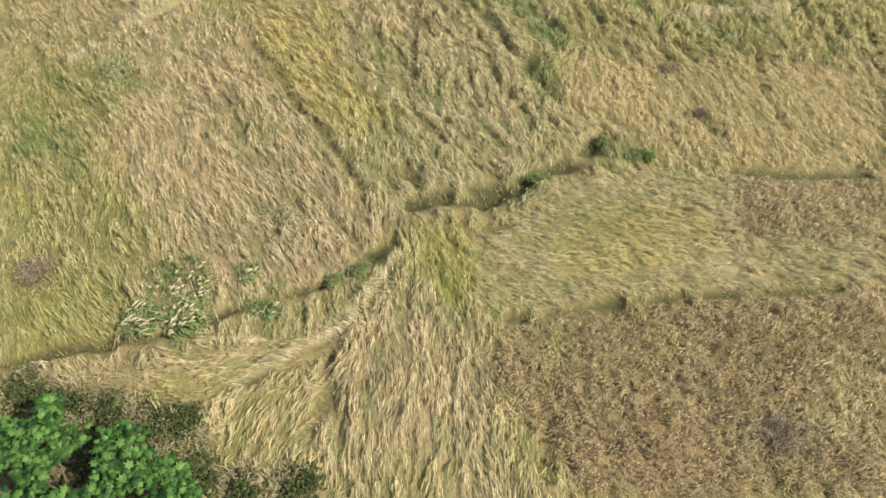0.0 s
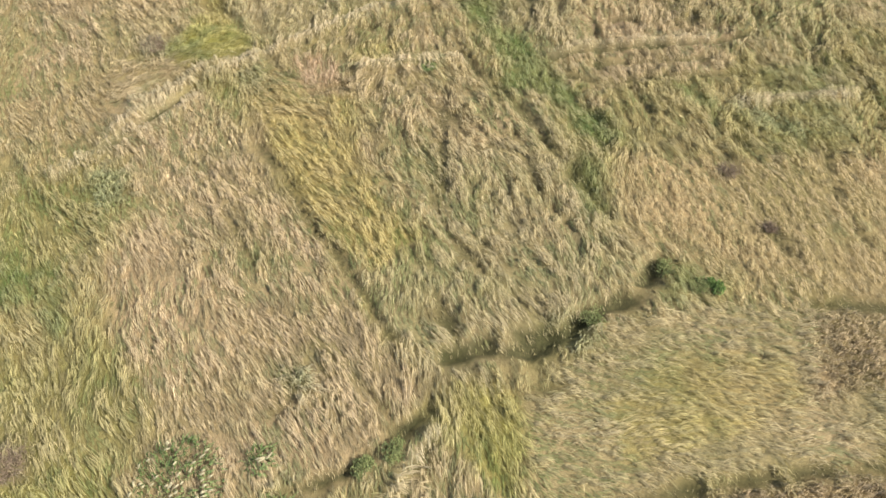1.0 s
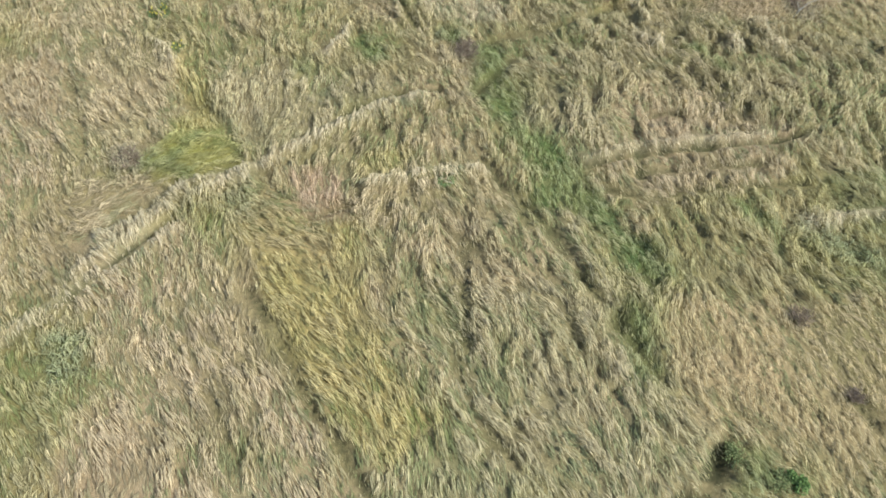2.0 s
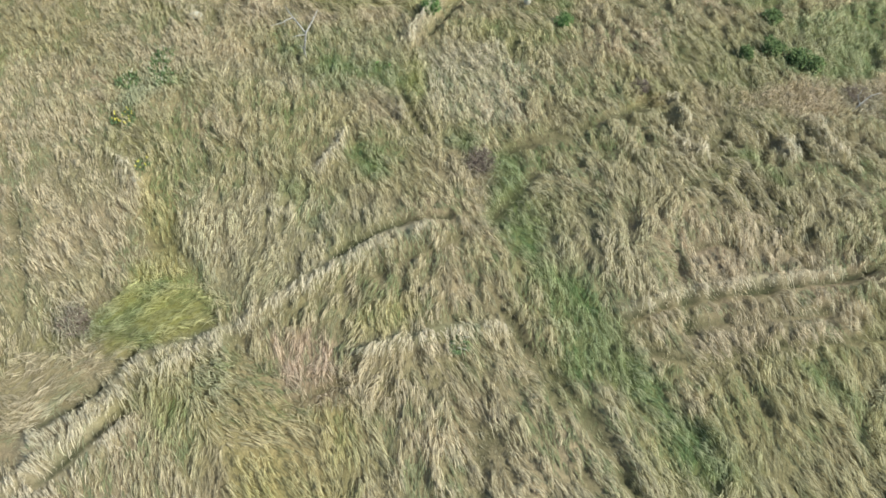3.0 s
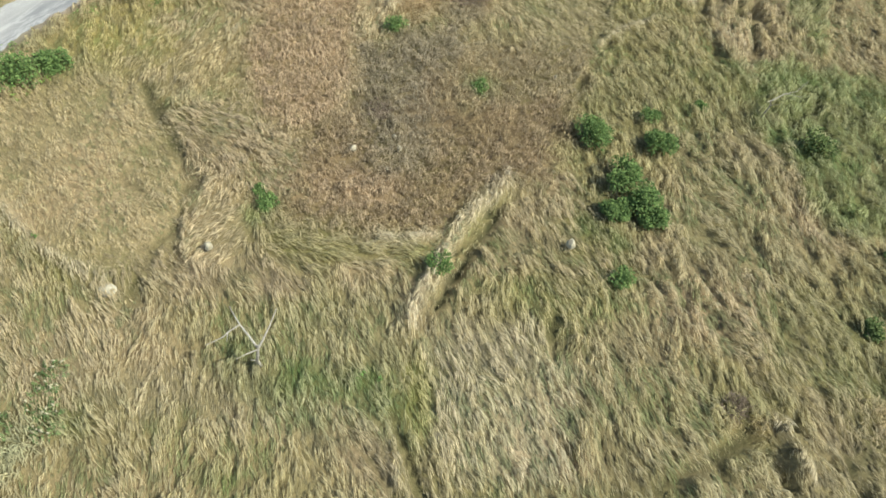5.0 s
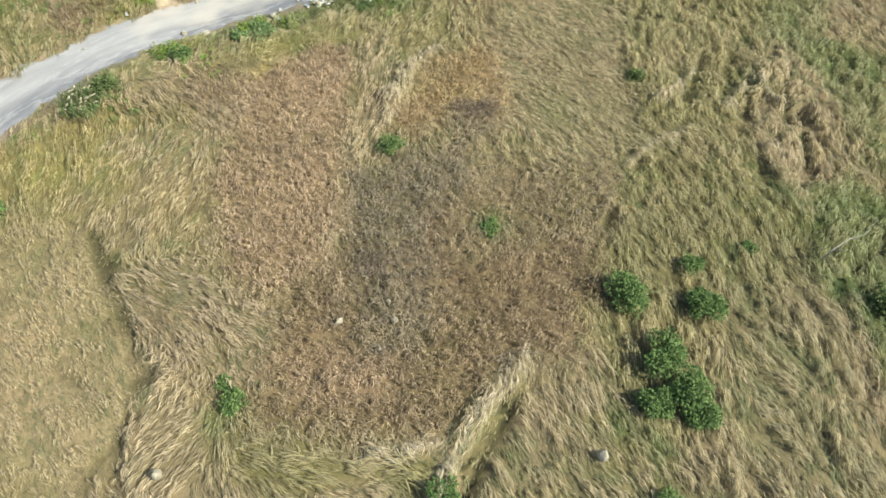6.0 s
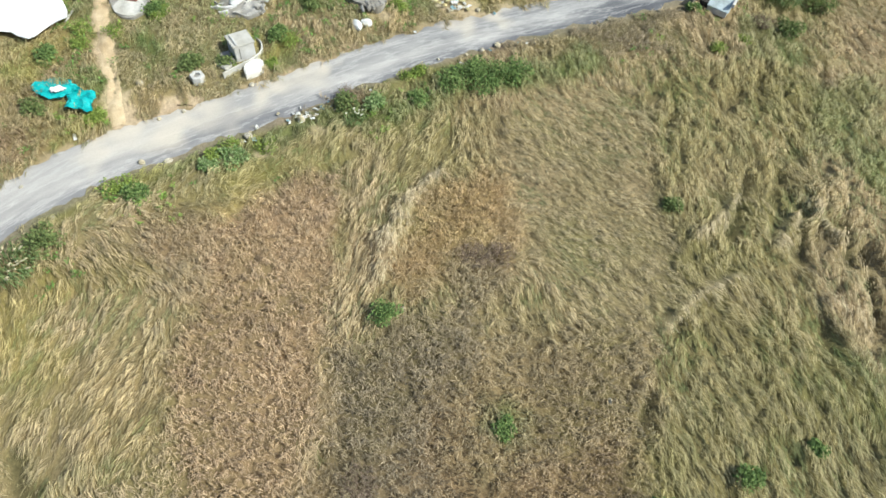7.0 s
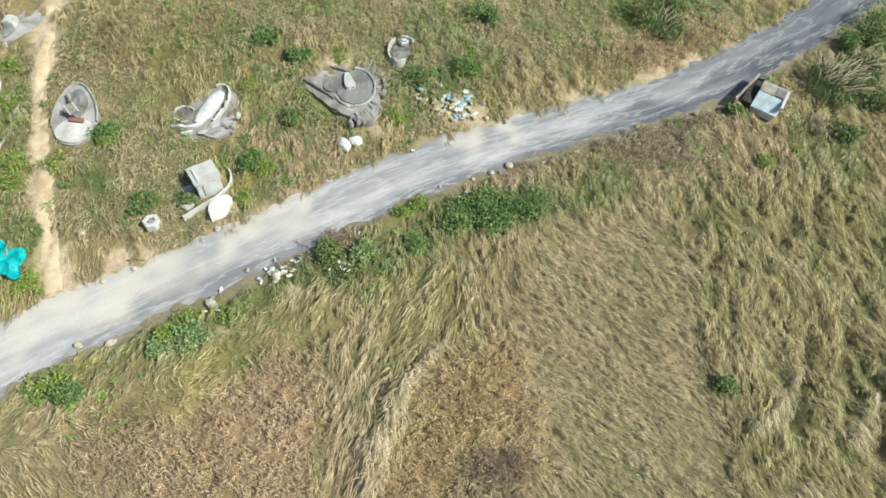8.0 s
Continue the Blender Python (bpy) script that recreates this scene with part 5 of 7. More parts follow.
    c = mixed(nt, "MULTIPLY", 0.6, c, ramp(nt, grit, (0.3, (0.72, 0.72, 0.72)), (0.7, (1.15, 1.15, 1.15))))
    nt.links.new(c, b.inputs["Base Color"])
    bumped(nt, b, grit, 0.6, 0.03)
    return m


strip("road", ROAD, 1.6, 13, 0.06, road_material(), "narrow dusty grey gravel road with pale streaks", "road", 31)
strip("footpath", TRACK, 0.42, 7, 0.02, M_SAND, "trodden sandy footpath up the bank", "path", 41, 0.3)


# ---- grass and weeds ----
def blades(name, roots, lie, length, height, width, tint, material, label, category):
    """One mesh of narrow bent blades, each of two facets folded at the middle."""
    n = len(roots)
    side = np.stack([-lie[:, 1], lie[:, 0]], -1)
    mid, tip = roots.copy(), roots.copy()
    mid[:, :2] += lie * (0.42 * length)[:, None]
    mid[:, 2] += height
    tip[:, :2] += lie * length[:, None]
    tip[:, 2] += height * RNG.uniform(0.35, 0.9, n)
    a, b = mid.copy(), mid.copy()
    twist = RNG.normal(0, 0.35, n)
    a[:, :2] += side * (width / 2)[:, None]
    b[:, :2] -= side * (width / 2)[:, None]
    a[:, 2] += twist * width / 2
    b[:, 2] -= twist * width / 2
    co = np.stack([roots, a, b, tip], 1).reshape(-1, 3).astype(np.float32)
    base = 4 * np.arange(n, dtype=np.int32)[:, None]
    tri = (base + np.array([[0, 2, 1, 1, 2, 3]], np.int32)).ravel()
    me = bpy.data.meshes.new(name)
    me.vertices.add(4 * n)
    me.vertices.foreach_set("co", co.ravel())
    me.loops.add(6 * n)
    me.loops.foreach_set("vertex_index", tri)
    me.polygons.add(2 * n)
    me.polygons.foreach_set("loop_start", np.arange(0, 6 * n, 3, dtype=np.int32))
    me.update(calc_edges=True)
    col = np.ones((n, 4, 4), np.float32)
    col[:, :, :3] = np.clip(tint, 0.01, 0.85)[:, None, :]
    at = me.color_attributes.new("tint", "FLOAT_COLOR", "POINT")
    at.data.foreach_set("color", col.ravel())
    me.materials.append(material)
    return tagged(new(name, me), label, category, kind="stuff")


def sample(streak, x, y):
    grid, cell = streak
    u, v = np.clip((x - X0) / cell, 0, grid.shape[0] - 1.001), np.clip((y - Y0) / cell, 0, grid.shape[1] - 1.001)
    i, j = u.astype(int), v.astype(int)
    a, b = u - i, v - j
    return (grid[i, j] * (1 - a) + grid[i + 1, j] * a) * (1 - b) + (grid[i, j + 1] * (1 - a) + grid[i + 1, j + 1] * a) * b


def grow():
    coarse, fine = streaks(0.14, 3, 61, 1), streaks(0.09, 4, 62, 1)
    step = 0.385
    x, y = [g.ravel() for g in np.meshgrid(np.arange(-48, 36, step), np.arange(-9, 112, step), indexing="ij")]
    x, y = x + RNG.uniform(-0.2, 0.2, len(x)), y + RNG.uniform(-0.2, 0.2, len(y))
    keep = in_field(x, y)
    x, y = x[keep], y[keep]
    keep = bare_ground(x, y)[1] < RNG.uniform(0.25, 0.8, len(x))
    x, y = x[keep], y[keep]
    n, locks, strands = len(x), 6, 4
    per = locks * strands
    jx, jy = x + RNG.normal(0, 0.3, n), y + RNG.normal(0, 0.3, n)
    tint, habit = look_up(tint_map, jx, jy), look_up(habit_map, jx, jy)
    ang = lie_angle(x, y, look_up(lie_map, x, y)) + RNG.normal(0, 1, n) * 0.13
    vigour = np.clip(1 + 0.2 * value_noise(x, y, 1.0, 53) + RNG.normal(0, 0.15, n), 0.5, 1.6)
    # tufts differ: some straw, some still green, some bleached
    pick = 0.5 * look_up(swath_map, x, y) + 0.3 * look_up(small_map, x, y) + 0.2 * RNG.uniform(0, 1, n)
    other = np.where((pick < 0.36)[:, None], np.array(PALETTE["olive"]), np.where((pick > 0.35)[:, None], np.array(PALETTE["pale"]), tint))
    tint = tint * 0.72 + other * 0.28
    tint *= (1 + 0.16 * value_noise(x, y, 1.4, 54) + RNG.normal(0, 0.13, n)).clip(0.55, 1.45)[:, None]
    tint *= 1 + 0.22 * (look_up(small_map, x, y) - 0.5)[:, None]
    # green shoots coming through in places, bleached drifts in others
    shoots = value_noise(x, y, 1.9, 64) + 0.6 * value_noise(x, y, 0.8, 65) + RNG.normal(0, 0.1, n)
    lodged = (habit[:, 2] < 0.5) * np.where(y < 50, 1.0, 0.5)
    k = (0.42 * smooth(0.2, 0.75, shoots) * lodged)[:, None]
    tint = tint * (1 - k) + np.array((0.235, 0.285, 0.1)) * k
    k = (0.4 * smooth(0.3, 0.85, -shoots) * lodged)[:, None]
    tint = tint * (1 - k) + np.array((0.56, 0.455, 0.33)) * k
    d, side, _, _ = to_line(x, y, ROAD)
    bank = (side * d > 1.2)
    mix = 0.05 + 0.75 * value_noise(x, y, 4.5, 59) + 0.8 * value_noise(x, y, 1.6, 55) + 0.5 * value_noise(x, y, 0.7, 56) + RNG.normal(0, 0.14, n)
    hue = np.where((mix > 0.4)[:, None], np.array((0.23, 0.3, 0.09)), np.where((mix < -0.35)[:, None], np.array((0.41, 0.305, 0.205)), np.where((np.abs(mix) < 0.15)[:, None], np.array((0.53, 0.44, 0.28)), 1.12 * tint)))
    tint = np.where(bank[:, None], 1.1 * (0.4 * tint + 0.6 * hue), tint)
    rep = lambda v: np.repeat(v, per, axis=0)
    lock = lambda v: np.repeat(v, strands, axis=0)
    m = n * locks
    hb = rep(habit)
    wild = (0.08 + 0.55 * (hb[:, 2] - 0.22)).clip(0.08, 2.0)
    # a lock: a few strands side by side that fell together and share a tone
    la = np.repeat(ang, locks) + RNG.normal(0, 1, m) * wild[::strands]
    cx, cy = np.repeat(x, locks) + RNG.normal(0, 0.2, m), np.repeat(y, locks) + RNG.normal(0, 0.2, m)
    tone = lock(np.clip(RNG.normal(1, 0.085, m), 0.75, 1.3))
    tone = np.where(rep(bank), 0.7 + 0.3 * tone, tone)
    lift = lock(RNG.uniform(0.75, 1.2, m))
    ba = lock(la) + RNG.normal(0, 1, m * strands) * (0.05 + 0.4 * wild)
    off, run = RNG.normal(0, 0.032, m * strands), RNG.normal(0, 0.08, m * strands)
    bx = lock(cx) - off * np.sin(lock(la)) + run * np.cos(lock(la))
    by = lock(cy) + off * np.cos(lock(la)) + run * np.sin(lock(la))
    tuft = lock(0.5 * sample(coarse, cx, cy) + 0.5 * sample(fine, cx, cy))
    length = hb[:, 0] * rep(vigour) * RNG.uniform(0.55, 1.2, n * per) * (0.75 + 0.4 * tuft)
    height = hb[:, 1] * rep(vigour ** 1.3) * lift * RNG.uniform(0.85, 1.1, n * per) * np.where(hb[:, 2] > 0.9, 0.65 + 0.6 * tuft, 0.42 + 0.95 * smooth(0.25, 0.75, tuft))
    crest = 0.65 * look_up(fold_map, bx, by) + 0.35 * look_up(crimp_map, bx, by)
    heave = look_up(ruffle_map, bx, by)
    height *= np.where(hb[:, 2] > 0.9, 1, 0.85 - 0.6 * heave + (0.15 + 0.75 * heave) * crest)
    height *= 1 + 0.5 * look_up(raised_map, bx, by)
    height *= 1 - 0.7 * smooth(0.05, 0.22, look_up(sunk_map, bx, by))
    length *= 1 - 0.5 * smooth(0.05, 0.2, look_up(sunk_map, bx, by))
    width = hb[:, 3] * RNG.uniform(0.7, 1.4, n * per)
    # the raised tufts are bleached straw, the hollows hold the greener undergrowth; hollows and creases are also tinted
    # dark for shade
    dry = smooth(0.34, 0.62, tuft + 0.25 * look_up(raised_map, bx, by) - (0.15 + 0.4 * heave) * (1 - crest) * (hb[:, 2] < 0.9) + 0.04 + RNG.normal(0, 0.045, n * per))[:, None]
    zone_tint = 0.45 * rep(tint) + 0.55 * look_up(tint_map, bx, by)
    lip = (0.42 * look_up(raised_map, bx, by))[:, None]
    zone_tint = zone_tint * (1 - lip) + np.array(PALETTE["pale"]) * lip
    weedy = (hb[:, 2] > 0.9)[:, None]
    bleached = np.where(weedy, 0.08, 0.24)
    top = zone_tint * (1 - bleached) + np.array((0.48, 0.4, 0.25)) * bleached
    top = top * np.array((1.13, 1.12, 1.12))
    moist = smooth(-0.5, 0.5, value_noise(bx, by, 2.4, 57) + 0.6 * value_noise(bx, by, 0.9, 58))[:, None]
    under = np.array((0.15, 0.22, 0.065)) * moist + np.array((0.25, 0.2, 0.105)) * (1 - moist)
    # low blades scaled below their own colour, as shade between the tufts
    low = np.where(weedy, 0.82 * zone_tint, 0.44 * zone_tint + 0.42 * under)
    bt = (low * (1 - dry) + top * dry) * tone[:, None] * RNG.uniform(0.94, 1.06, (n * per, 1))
    keep = bare_ground(bx, by)[1] < 0.6
    over = look_up(sunk_map, bx + 0.8 * length * np.cos(ba), by + 0.8 * length * np.sin(ba))
    keep &= (over < 0.15) | (RNG.uniform(0, 1, n * per) > 0.68)
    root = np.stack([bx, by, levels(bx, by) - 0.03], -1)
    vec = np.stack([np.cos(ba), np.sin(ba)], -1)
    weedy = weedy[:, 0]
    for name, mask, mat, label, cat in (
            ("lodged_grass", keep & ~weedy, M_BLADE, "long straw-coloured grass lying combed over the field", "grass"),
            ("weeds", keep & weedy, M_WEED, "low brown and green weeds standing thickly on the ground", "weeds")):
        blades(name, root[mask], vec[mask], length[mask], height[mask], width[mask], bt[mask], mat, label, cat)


def sprinkle():
    """Broad-leaved green weeds in patches on the bank, the verges and the damp parts of the field."""
    n, per = 30000, 8
    x, y = RNG.uniform(-46, 34, n), RNG.uniform(-8, 110, n)
    d, side, _, _ = to_line(x, y, ROAD)
    s = d * side
    want = value_noise(x, y, 2.2, 81) + 0.6 * value_noise(x, y, 0.8, 82) + np.where(s > 1.5, 0.15, np.where(s > -5.5, 0.05, -0.95))
    t = look_up(tint_map, x, y)
    want += 4 * np.clip(t[:, 1] - t[:, 0], -0.03, 0.08)
    keep = in_field(x, y) & (want > 0.35) & (bare_ground(x, y)[1] < 0.4)
    x, y = x[keep], y[keep]
    n = len(x)
    hue = np.where((value_noise(x, y, 3.0, 83) > 0.1)[:, None], np.array((0.2, 0.3, 0.07)), np.array((0.13, 0.23, 0.06))) * RNG.uniform(0.75, 1.25, (n, 1))
    rep = lambda v: np.repeat(v, per, axis=0)
    bx, by = rep(x) + RNG.normal(0, 0.07, n * per), rep(y) + RNG.normal(0, 0.07, n * per)
    a = RNG.uniform(0, 2 * math.pi, n * per)
    root = np.stack([bx, by, levels(bx, by) + RNG.uniform(0.12, 0.32, n * per)], -1)
    blades("broadleaf_weeds", root, np.stack([np.cos(a), np.sin(a)], -1), RNG.uniform(0.08, 0.2, n * per), RNG.uniform(0.0, 0.06, n * per),
           RNG.uniform(0.05, 0.1, n * per), rep(hue), M_WEED, "patches of fresh green broad-leaved weeds", "weeds")


grow()
sprinkle()


# ---- plants that stand out ----
def tube(bm, pts, r0, r1, sides=6):
    """A tapered bent limb through the points."""
    pts = [Vector(p) for p in pts]
    rings = []
    for k, p in enumerate(pts):
        d = (pts[min(k + 1, len(pts) - 1)] - pts[max(k - 1, 0)]).normalized()
        u = d.orthogonal().normalized()
        v = d.cross(u)
        r = r0 + (r1 - r0) * k / (len(pts) - 1)
        rings.append([bm.verts.new(p + r * (math.cos(2 * math.pi * s / sides) * u + math.sin(2 * math.pi * s / sides) * v)) for s in range(sides)])
    for a, b in zip(rings[:-1], rings[1:]):
        for s in range(sides):
            bm.faces.new((a[s], a[(s + 1) % sides], b[(s + 1) % sides], b[s]))
    bm.faces.new(rings[0][::-1])
    bm.faces.new(rings[-1])


def leaf(bm, p, way, up, size, wide=0.45):
    """A pointed leaf folded along its midrib."""
    way, up = way.normalized(), up.normalized()
    side = way.cross(up).normalized()
    a = bm.verts.new(p)
    b = bm.verts.new(p + way * size * 0.5 + side * size * wide - up * size * 0.08)
    c = bm.verts.new(p + way * size * 0.5 - side * size * wide - up * size * 0.08)
    d = bm.verts.new(p + way * size - up * size * 0.15)
    e = bm.verts.new(p + way * size * 0.5 + up * size * 0.04)
    for f in ((a, b, e), (b, d, e), (d, c, e), (c, a, e)):
        bm.faces.new(f)


def lobed_leaf(bm, p, way, up, size):
    """A broad leaf with five pointed lobes, cupped a little."""
    way, up = way.normalized(), up.normalized()
    side = way.cross(up).normalized()
    up = side.cross(way)
    hub = bm.verts.new(p + way * size * 0.42 + up * size * 0.05)
    rim = [bm.verts.new(p)]
    for a, r in ((-100, 0.5), (-70, 0.3), (-48, 0.62), (-24, 0.34), (0, 0.66), (24, 0.34), (48, 0.62), (70, 0.3), (100, 0.5)):
        rim.append(bm.verts.new(hub.co + size * r * (math.cos(radians(a)) * way + math.sin(radians(a)) * side) - up * size * 0.28 * r))
    for a, b in zip(rim, rim[1:] + rim[:1]):
        bm.faces.new((hub, a, b))


def shrub(name, x, y, r, h, seed, material, label, leaves=900, size=0.13, clumps=9, category="shrub", group="", squash=1.0, turn=0.0, stems=5):
    rnd = random.Random(seed)
    root = thing(name, x, y, label, category, turn, group)
    heads = []
    for k in range(clumps):
        a, q = rnd.uniform(0, 2 * math.pi), r * 0.72 * math.sqrt(rnd.uniform(0, 1))
        heads.append((Vector((q * math.cos(a), squash * q * math.sin(a), h * rnd.uniform(0.5, 0.8) * (1.15 - 0.5 * q / r))), r * rnd.uniform(0.32, 0.52)))
    for k in range(stems):
        c = heads[k % len(heads)][0]
        bm = bmesh.new()
        tube(bm, [(rnd.uniform(-0.06, 0.06), rnd.uniform(-0.06, 0.06), -0.1), c * 0.5 + Vector((0, 0, 0.05 * h)), c], 0.03 * h + 0.012, 0.008)
        part("stem", bm, M_BARK, root)
    bm = bmesh.new()
    for k in range(leaves):
        c, cr = heads[k % len(heads)]
        d = Vector((rnd.gauss(0, 1), rnd.gauss(0, 1), rnd.gauss(0.35, 0.8))).normalized()
        p = c + d * cr * rnd.uniform(0.3, 1.12) ** 0.6
        p.z = max(p.z, 0.04)
        way = (d + Vector((rnd.gauss(0, 0.6), rnd.gauss(0, 0.6), rnd.gauss(0.0, 0.5)))).normalized()
        up = (d * 0.5 + Vector((rnd.gauss(0, 0.3), rnd.gauss(0, 0.3), 1.0)))
        leaf(bm, p, way, up, size * rnd.uniform(0.6, 1.35))
    part("foliage", bm, material, root)
    return root


GREENBUSH = "rounded dark green leafy bush standing in dry grass"
for k, (sx, sy, sr, sh, sq, st) in enumerate([
        (-0.25, 57.6, 1.05, 1.35, 1.1, 20), (0.85, 56.1, 1.0, 1.25, 0.9, 60), (-0.6, 55.4, 0.75, 0.9, 0.9, 0), (1.25, 55.0, 0.75, 0.85, 0.9, 0),
        (-1.75, 60.3, 1.15, 1.15, 0.7, -40), (1.95, 60.4, 0.85, 1.1, 1.0, 0)]):
    shrub("bush", sx, sy, sr, sh, 100 + k, M_SHRUB, GREENBUSH, 2200, 0.115, 14, group="bushes in the field", squash=sq, turn=st)
for k, (sx, sy, sr, sh) in enumerate([(1.6, 62.7, 0.55, 0.6), (-13.7, 67.3, 0.72, 0.7), (-17.6, 52.9, 0.5, 0.45), (4.8, 64.3, 0.4, 0.3), (-9.0, 50.7, 0.62, 0.6),
                                      (-0.4, 51.4, 0.6, 0.55), (-8.2, 63.2, 0.5, 0.35), (10.2, 15.1, 0.42, 0.4), (-18.1, 53.6, 0.3, 0.3)]):
    shrub("bush", sx, sy, sr, sh, 130 + k, M_SHRUB, "small bright green leafy bush low in dry grass", 800, 0.1, 9, group="bushes in the field")
for k, (sx, sy, sr, sh) in enumerate([(11.2, 62.0, 1.1, 0.8), (13.7, 55.0, 0.7, 0.5), (12.9, 51.6, 0.8, 0.45), (15.0, 50.5, 0.9, 0.5), (11.2, 50.6, 0.6, 0.35), (14.5, 51.0, 0.7, 0.4)]):
    shrub("bush", sx, sy, sr, sh, 150 + k, M_DUSKY, "dull green straggling bush among tall weeds", 800, 0.14, 8, group="straggling bushes")
for k, (sx, sy, sr, sh) in enumerate([(-32.3, 58.4, 1.5, 0.9), (-33.6, 57.4, 1.3, 0.8), (-31.0, 59.6, 0.9, 0.6)]):
    shrub("bush", sx, sy, sr, sh, 160 + k, M_SHRUB, "spreading dark green bush at the field's edge", 1500, 0.13, 12, group="bushes in the field")
for k, (sx, sy, sr, sh, mt, lb) in enumerate([
        (-22.7, 74.5, 0.8, 0.5, M_HERB, "pale green large-leaved herb clump beside the road"), (-23.6, 73.8, 0.5, 0.4, M_HERB, "pale green large-leaved herb clump beside the road"),
        (-0.2, 76.1, 0.5, 0.3, M_DUSKY, "dull green herb clump in dry grass"), (-18.0, 79.4, 0.8, 0.6, M_DUSKY, "dusky green herb clump on the road verge"),
        (-16.6, 79.9, 0.7, 0.5, M_HERB, "pale green large-leaved herb clump beside the road"), (-14.2, 80.9, 0.65, 0.55, M_SHRUB, "small green bush on the road verge"),
        (-11.1, 83.2, 1.5, 0.4, M_SHRUB, "spreading green bramble on the road verge"), (-9.2, 84.2, 1.4, 0.4, M_SHRUB, "spreading green bramble on the road verge"),
        (-12.6, 82.7, 1.1, 0.35, M_SHRUB, "spreading green bramble on the road verge"),
        (-28.9, 68.2, 0.8, 0.6, M_DUSKY, "dusky green herb clump on the road verge"), (-26.3, 71.4, 0.7, 0.4, M_SHRUB, "small green bush on the road verge"),
        (-33.0, 75.4, 0.7, 0.6, M_DUSKY, "dusky green herb clump on the road verge")]):
    shrub("herb_clump", sx, sy, sr, sh, 170 + k, mt, lb, int(700 * max(sr, 0.7) ** 2 + 300), 0.12, int(9 + 8 * max(sr - 0.7, 0)), "plant", "plants on the verge")
for k, (sx, sy, sr, sh, mt) in enumerate([
        (-2.7, 100.4, 1.5, 1.5, M_DUSKY), (-0.4, 102.0, 1.4, 1.6, M_SHRUB), (13.9, 104.4, 1.7, 1.5, M_SHRUB), (11.2, 101.5, 1.0, 0.9, M_SHRUB), (-13.2, 92.8, 0.9, 0.7, M_SHRUB),
        (-15.7, 91.6, 0.9, 0.6, M_DUSKY), (-12.6, 97.3, 1.1, 0.9, M_SHRUB), (-21.8, 86.9, 0.7, 0.4, M_DUSKY), (-23.0, 83.9, 0.6, 0.5, M_SHRUB), (-30.0, 84.0, 0.75, 0.4, M_SHRUB),
        (-27.0, 80.4, 0.6, 0.4, M_DUSKY), (-22.4, 91.6, 0.7, 0.4, M_SHRUB), (-24.4, 92.2, 0.8, 0.5, M_SHRUB), (-34.0, 79.0, 0.7, 0.4, M_SHRUB), (2.5, 93.3, 0.45, 0.35, M_SHRUB)]):
    shrub("bush", sx, sy, sr, sh, 200 + k, mt, "green leafy bush on the grassy bank", 800, 0.13, 9, group="bushes on the bank")

for k, (sx, sy, sr, sh) in enumerate([(9.2, 93.2, 1.0, 0.5), (12.91, 102.58, 1.3, 1.0), (11.92, 96.72, 1.2, 0.8)]):
    shrub("bush", sx, sy, sr, sh, 330 + k, M_DUSKY, "dusky green spreading bush on the road verge", 800, 0.15, 9, group="bushes beside the road")
for k, (sx, sy, sr, sh) in enumerate([(-26.84, 80.78, 0.6, 0.3), (-25.20, 81.31, 0.55, 0.3)]):
    shrub("herb_clump", sx, sy, sr, sh, 340 + k, M_DUSKY, "low dusky herb clump beside a grave house", 500, 0.13, 8, "plant", "plants on the verge")

for k, (sx, sy, sr) in enumerate([(4.47, 12.54, 0.7), (7.99, 15.87, 0.6), (9.65, 15.07, 0.55), (-4.63, 4.86, 0.5), (-3.51, 5.64, 0.5), (-7.68, 3.09, 0.5)]):
    shrub("herb_clump", sx, sy, sr, 0.22, 360 + k, M_HOLLOW, "low green herbs growing in a grassy ditch", 700, 0.07, 12, "plant", "herbs in the ditch")

for k, (sx, sy, sr) in enumerate([(-22.72, 81.81, 0.45), (-22.34, 83.81, 0.62), (-29.91, 83.51, 0.55), (-29.66, 84.18, 0.48), (-31.58, 81.79, 0.65), (-35.97, 86.9, 0.57), (-35.11, 84.8, 0.5), (-33.23, 81.39, 0.68), (-32.84, 80.19, 0.6), (-24.52, 88.85, 0.53), (-22.82, 91.69, 0.45), (-20.38, 92.15, 0.62), (-15.1, 82.59, 0.55), (-14.51, 83.12, 0.48), (-27.49, 71.49, 0.65), (-27.01, 72.02, 0.57), (-23.62, 74.49, 0.5), (-23.07, 75.15, 0.68), (-21.36, 75.73, 0.6), (-30.39, 75.63, 0.53), (-29.98, 75.98, 0.45), (-16.54, 88.48, 0.62), (-13.32, 92.7, 0.55), (-13.2, 94.58, 0.48), (3.9, 89.82, 0.65), (5.75, 91.08, 0.57)]):
    shrub("herb_clump", sx, sy, sr, 0.3, 380 + k, M_LUSH, "low lush yellow-green weeds beside the road", 420, 0.1, 12, "plant", "lush weeds", stems=3)


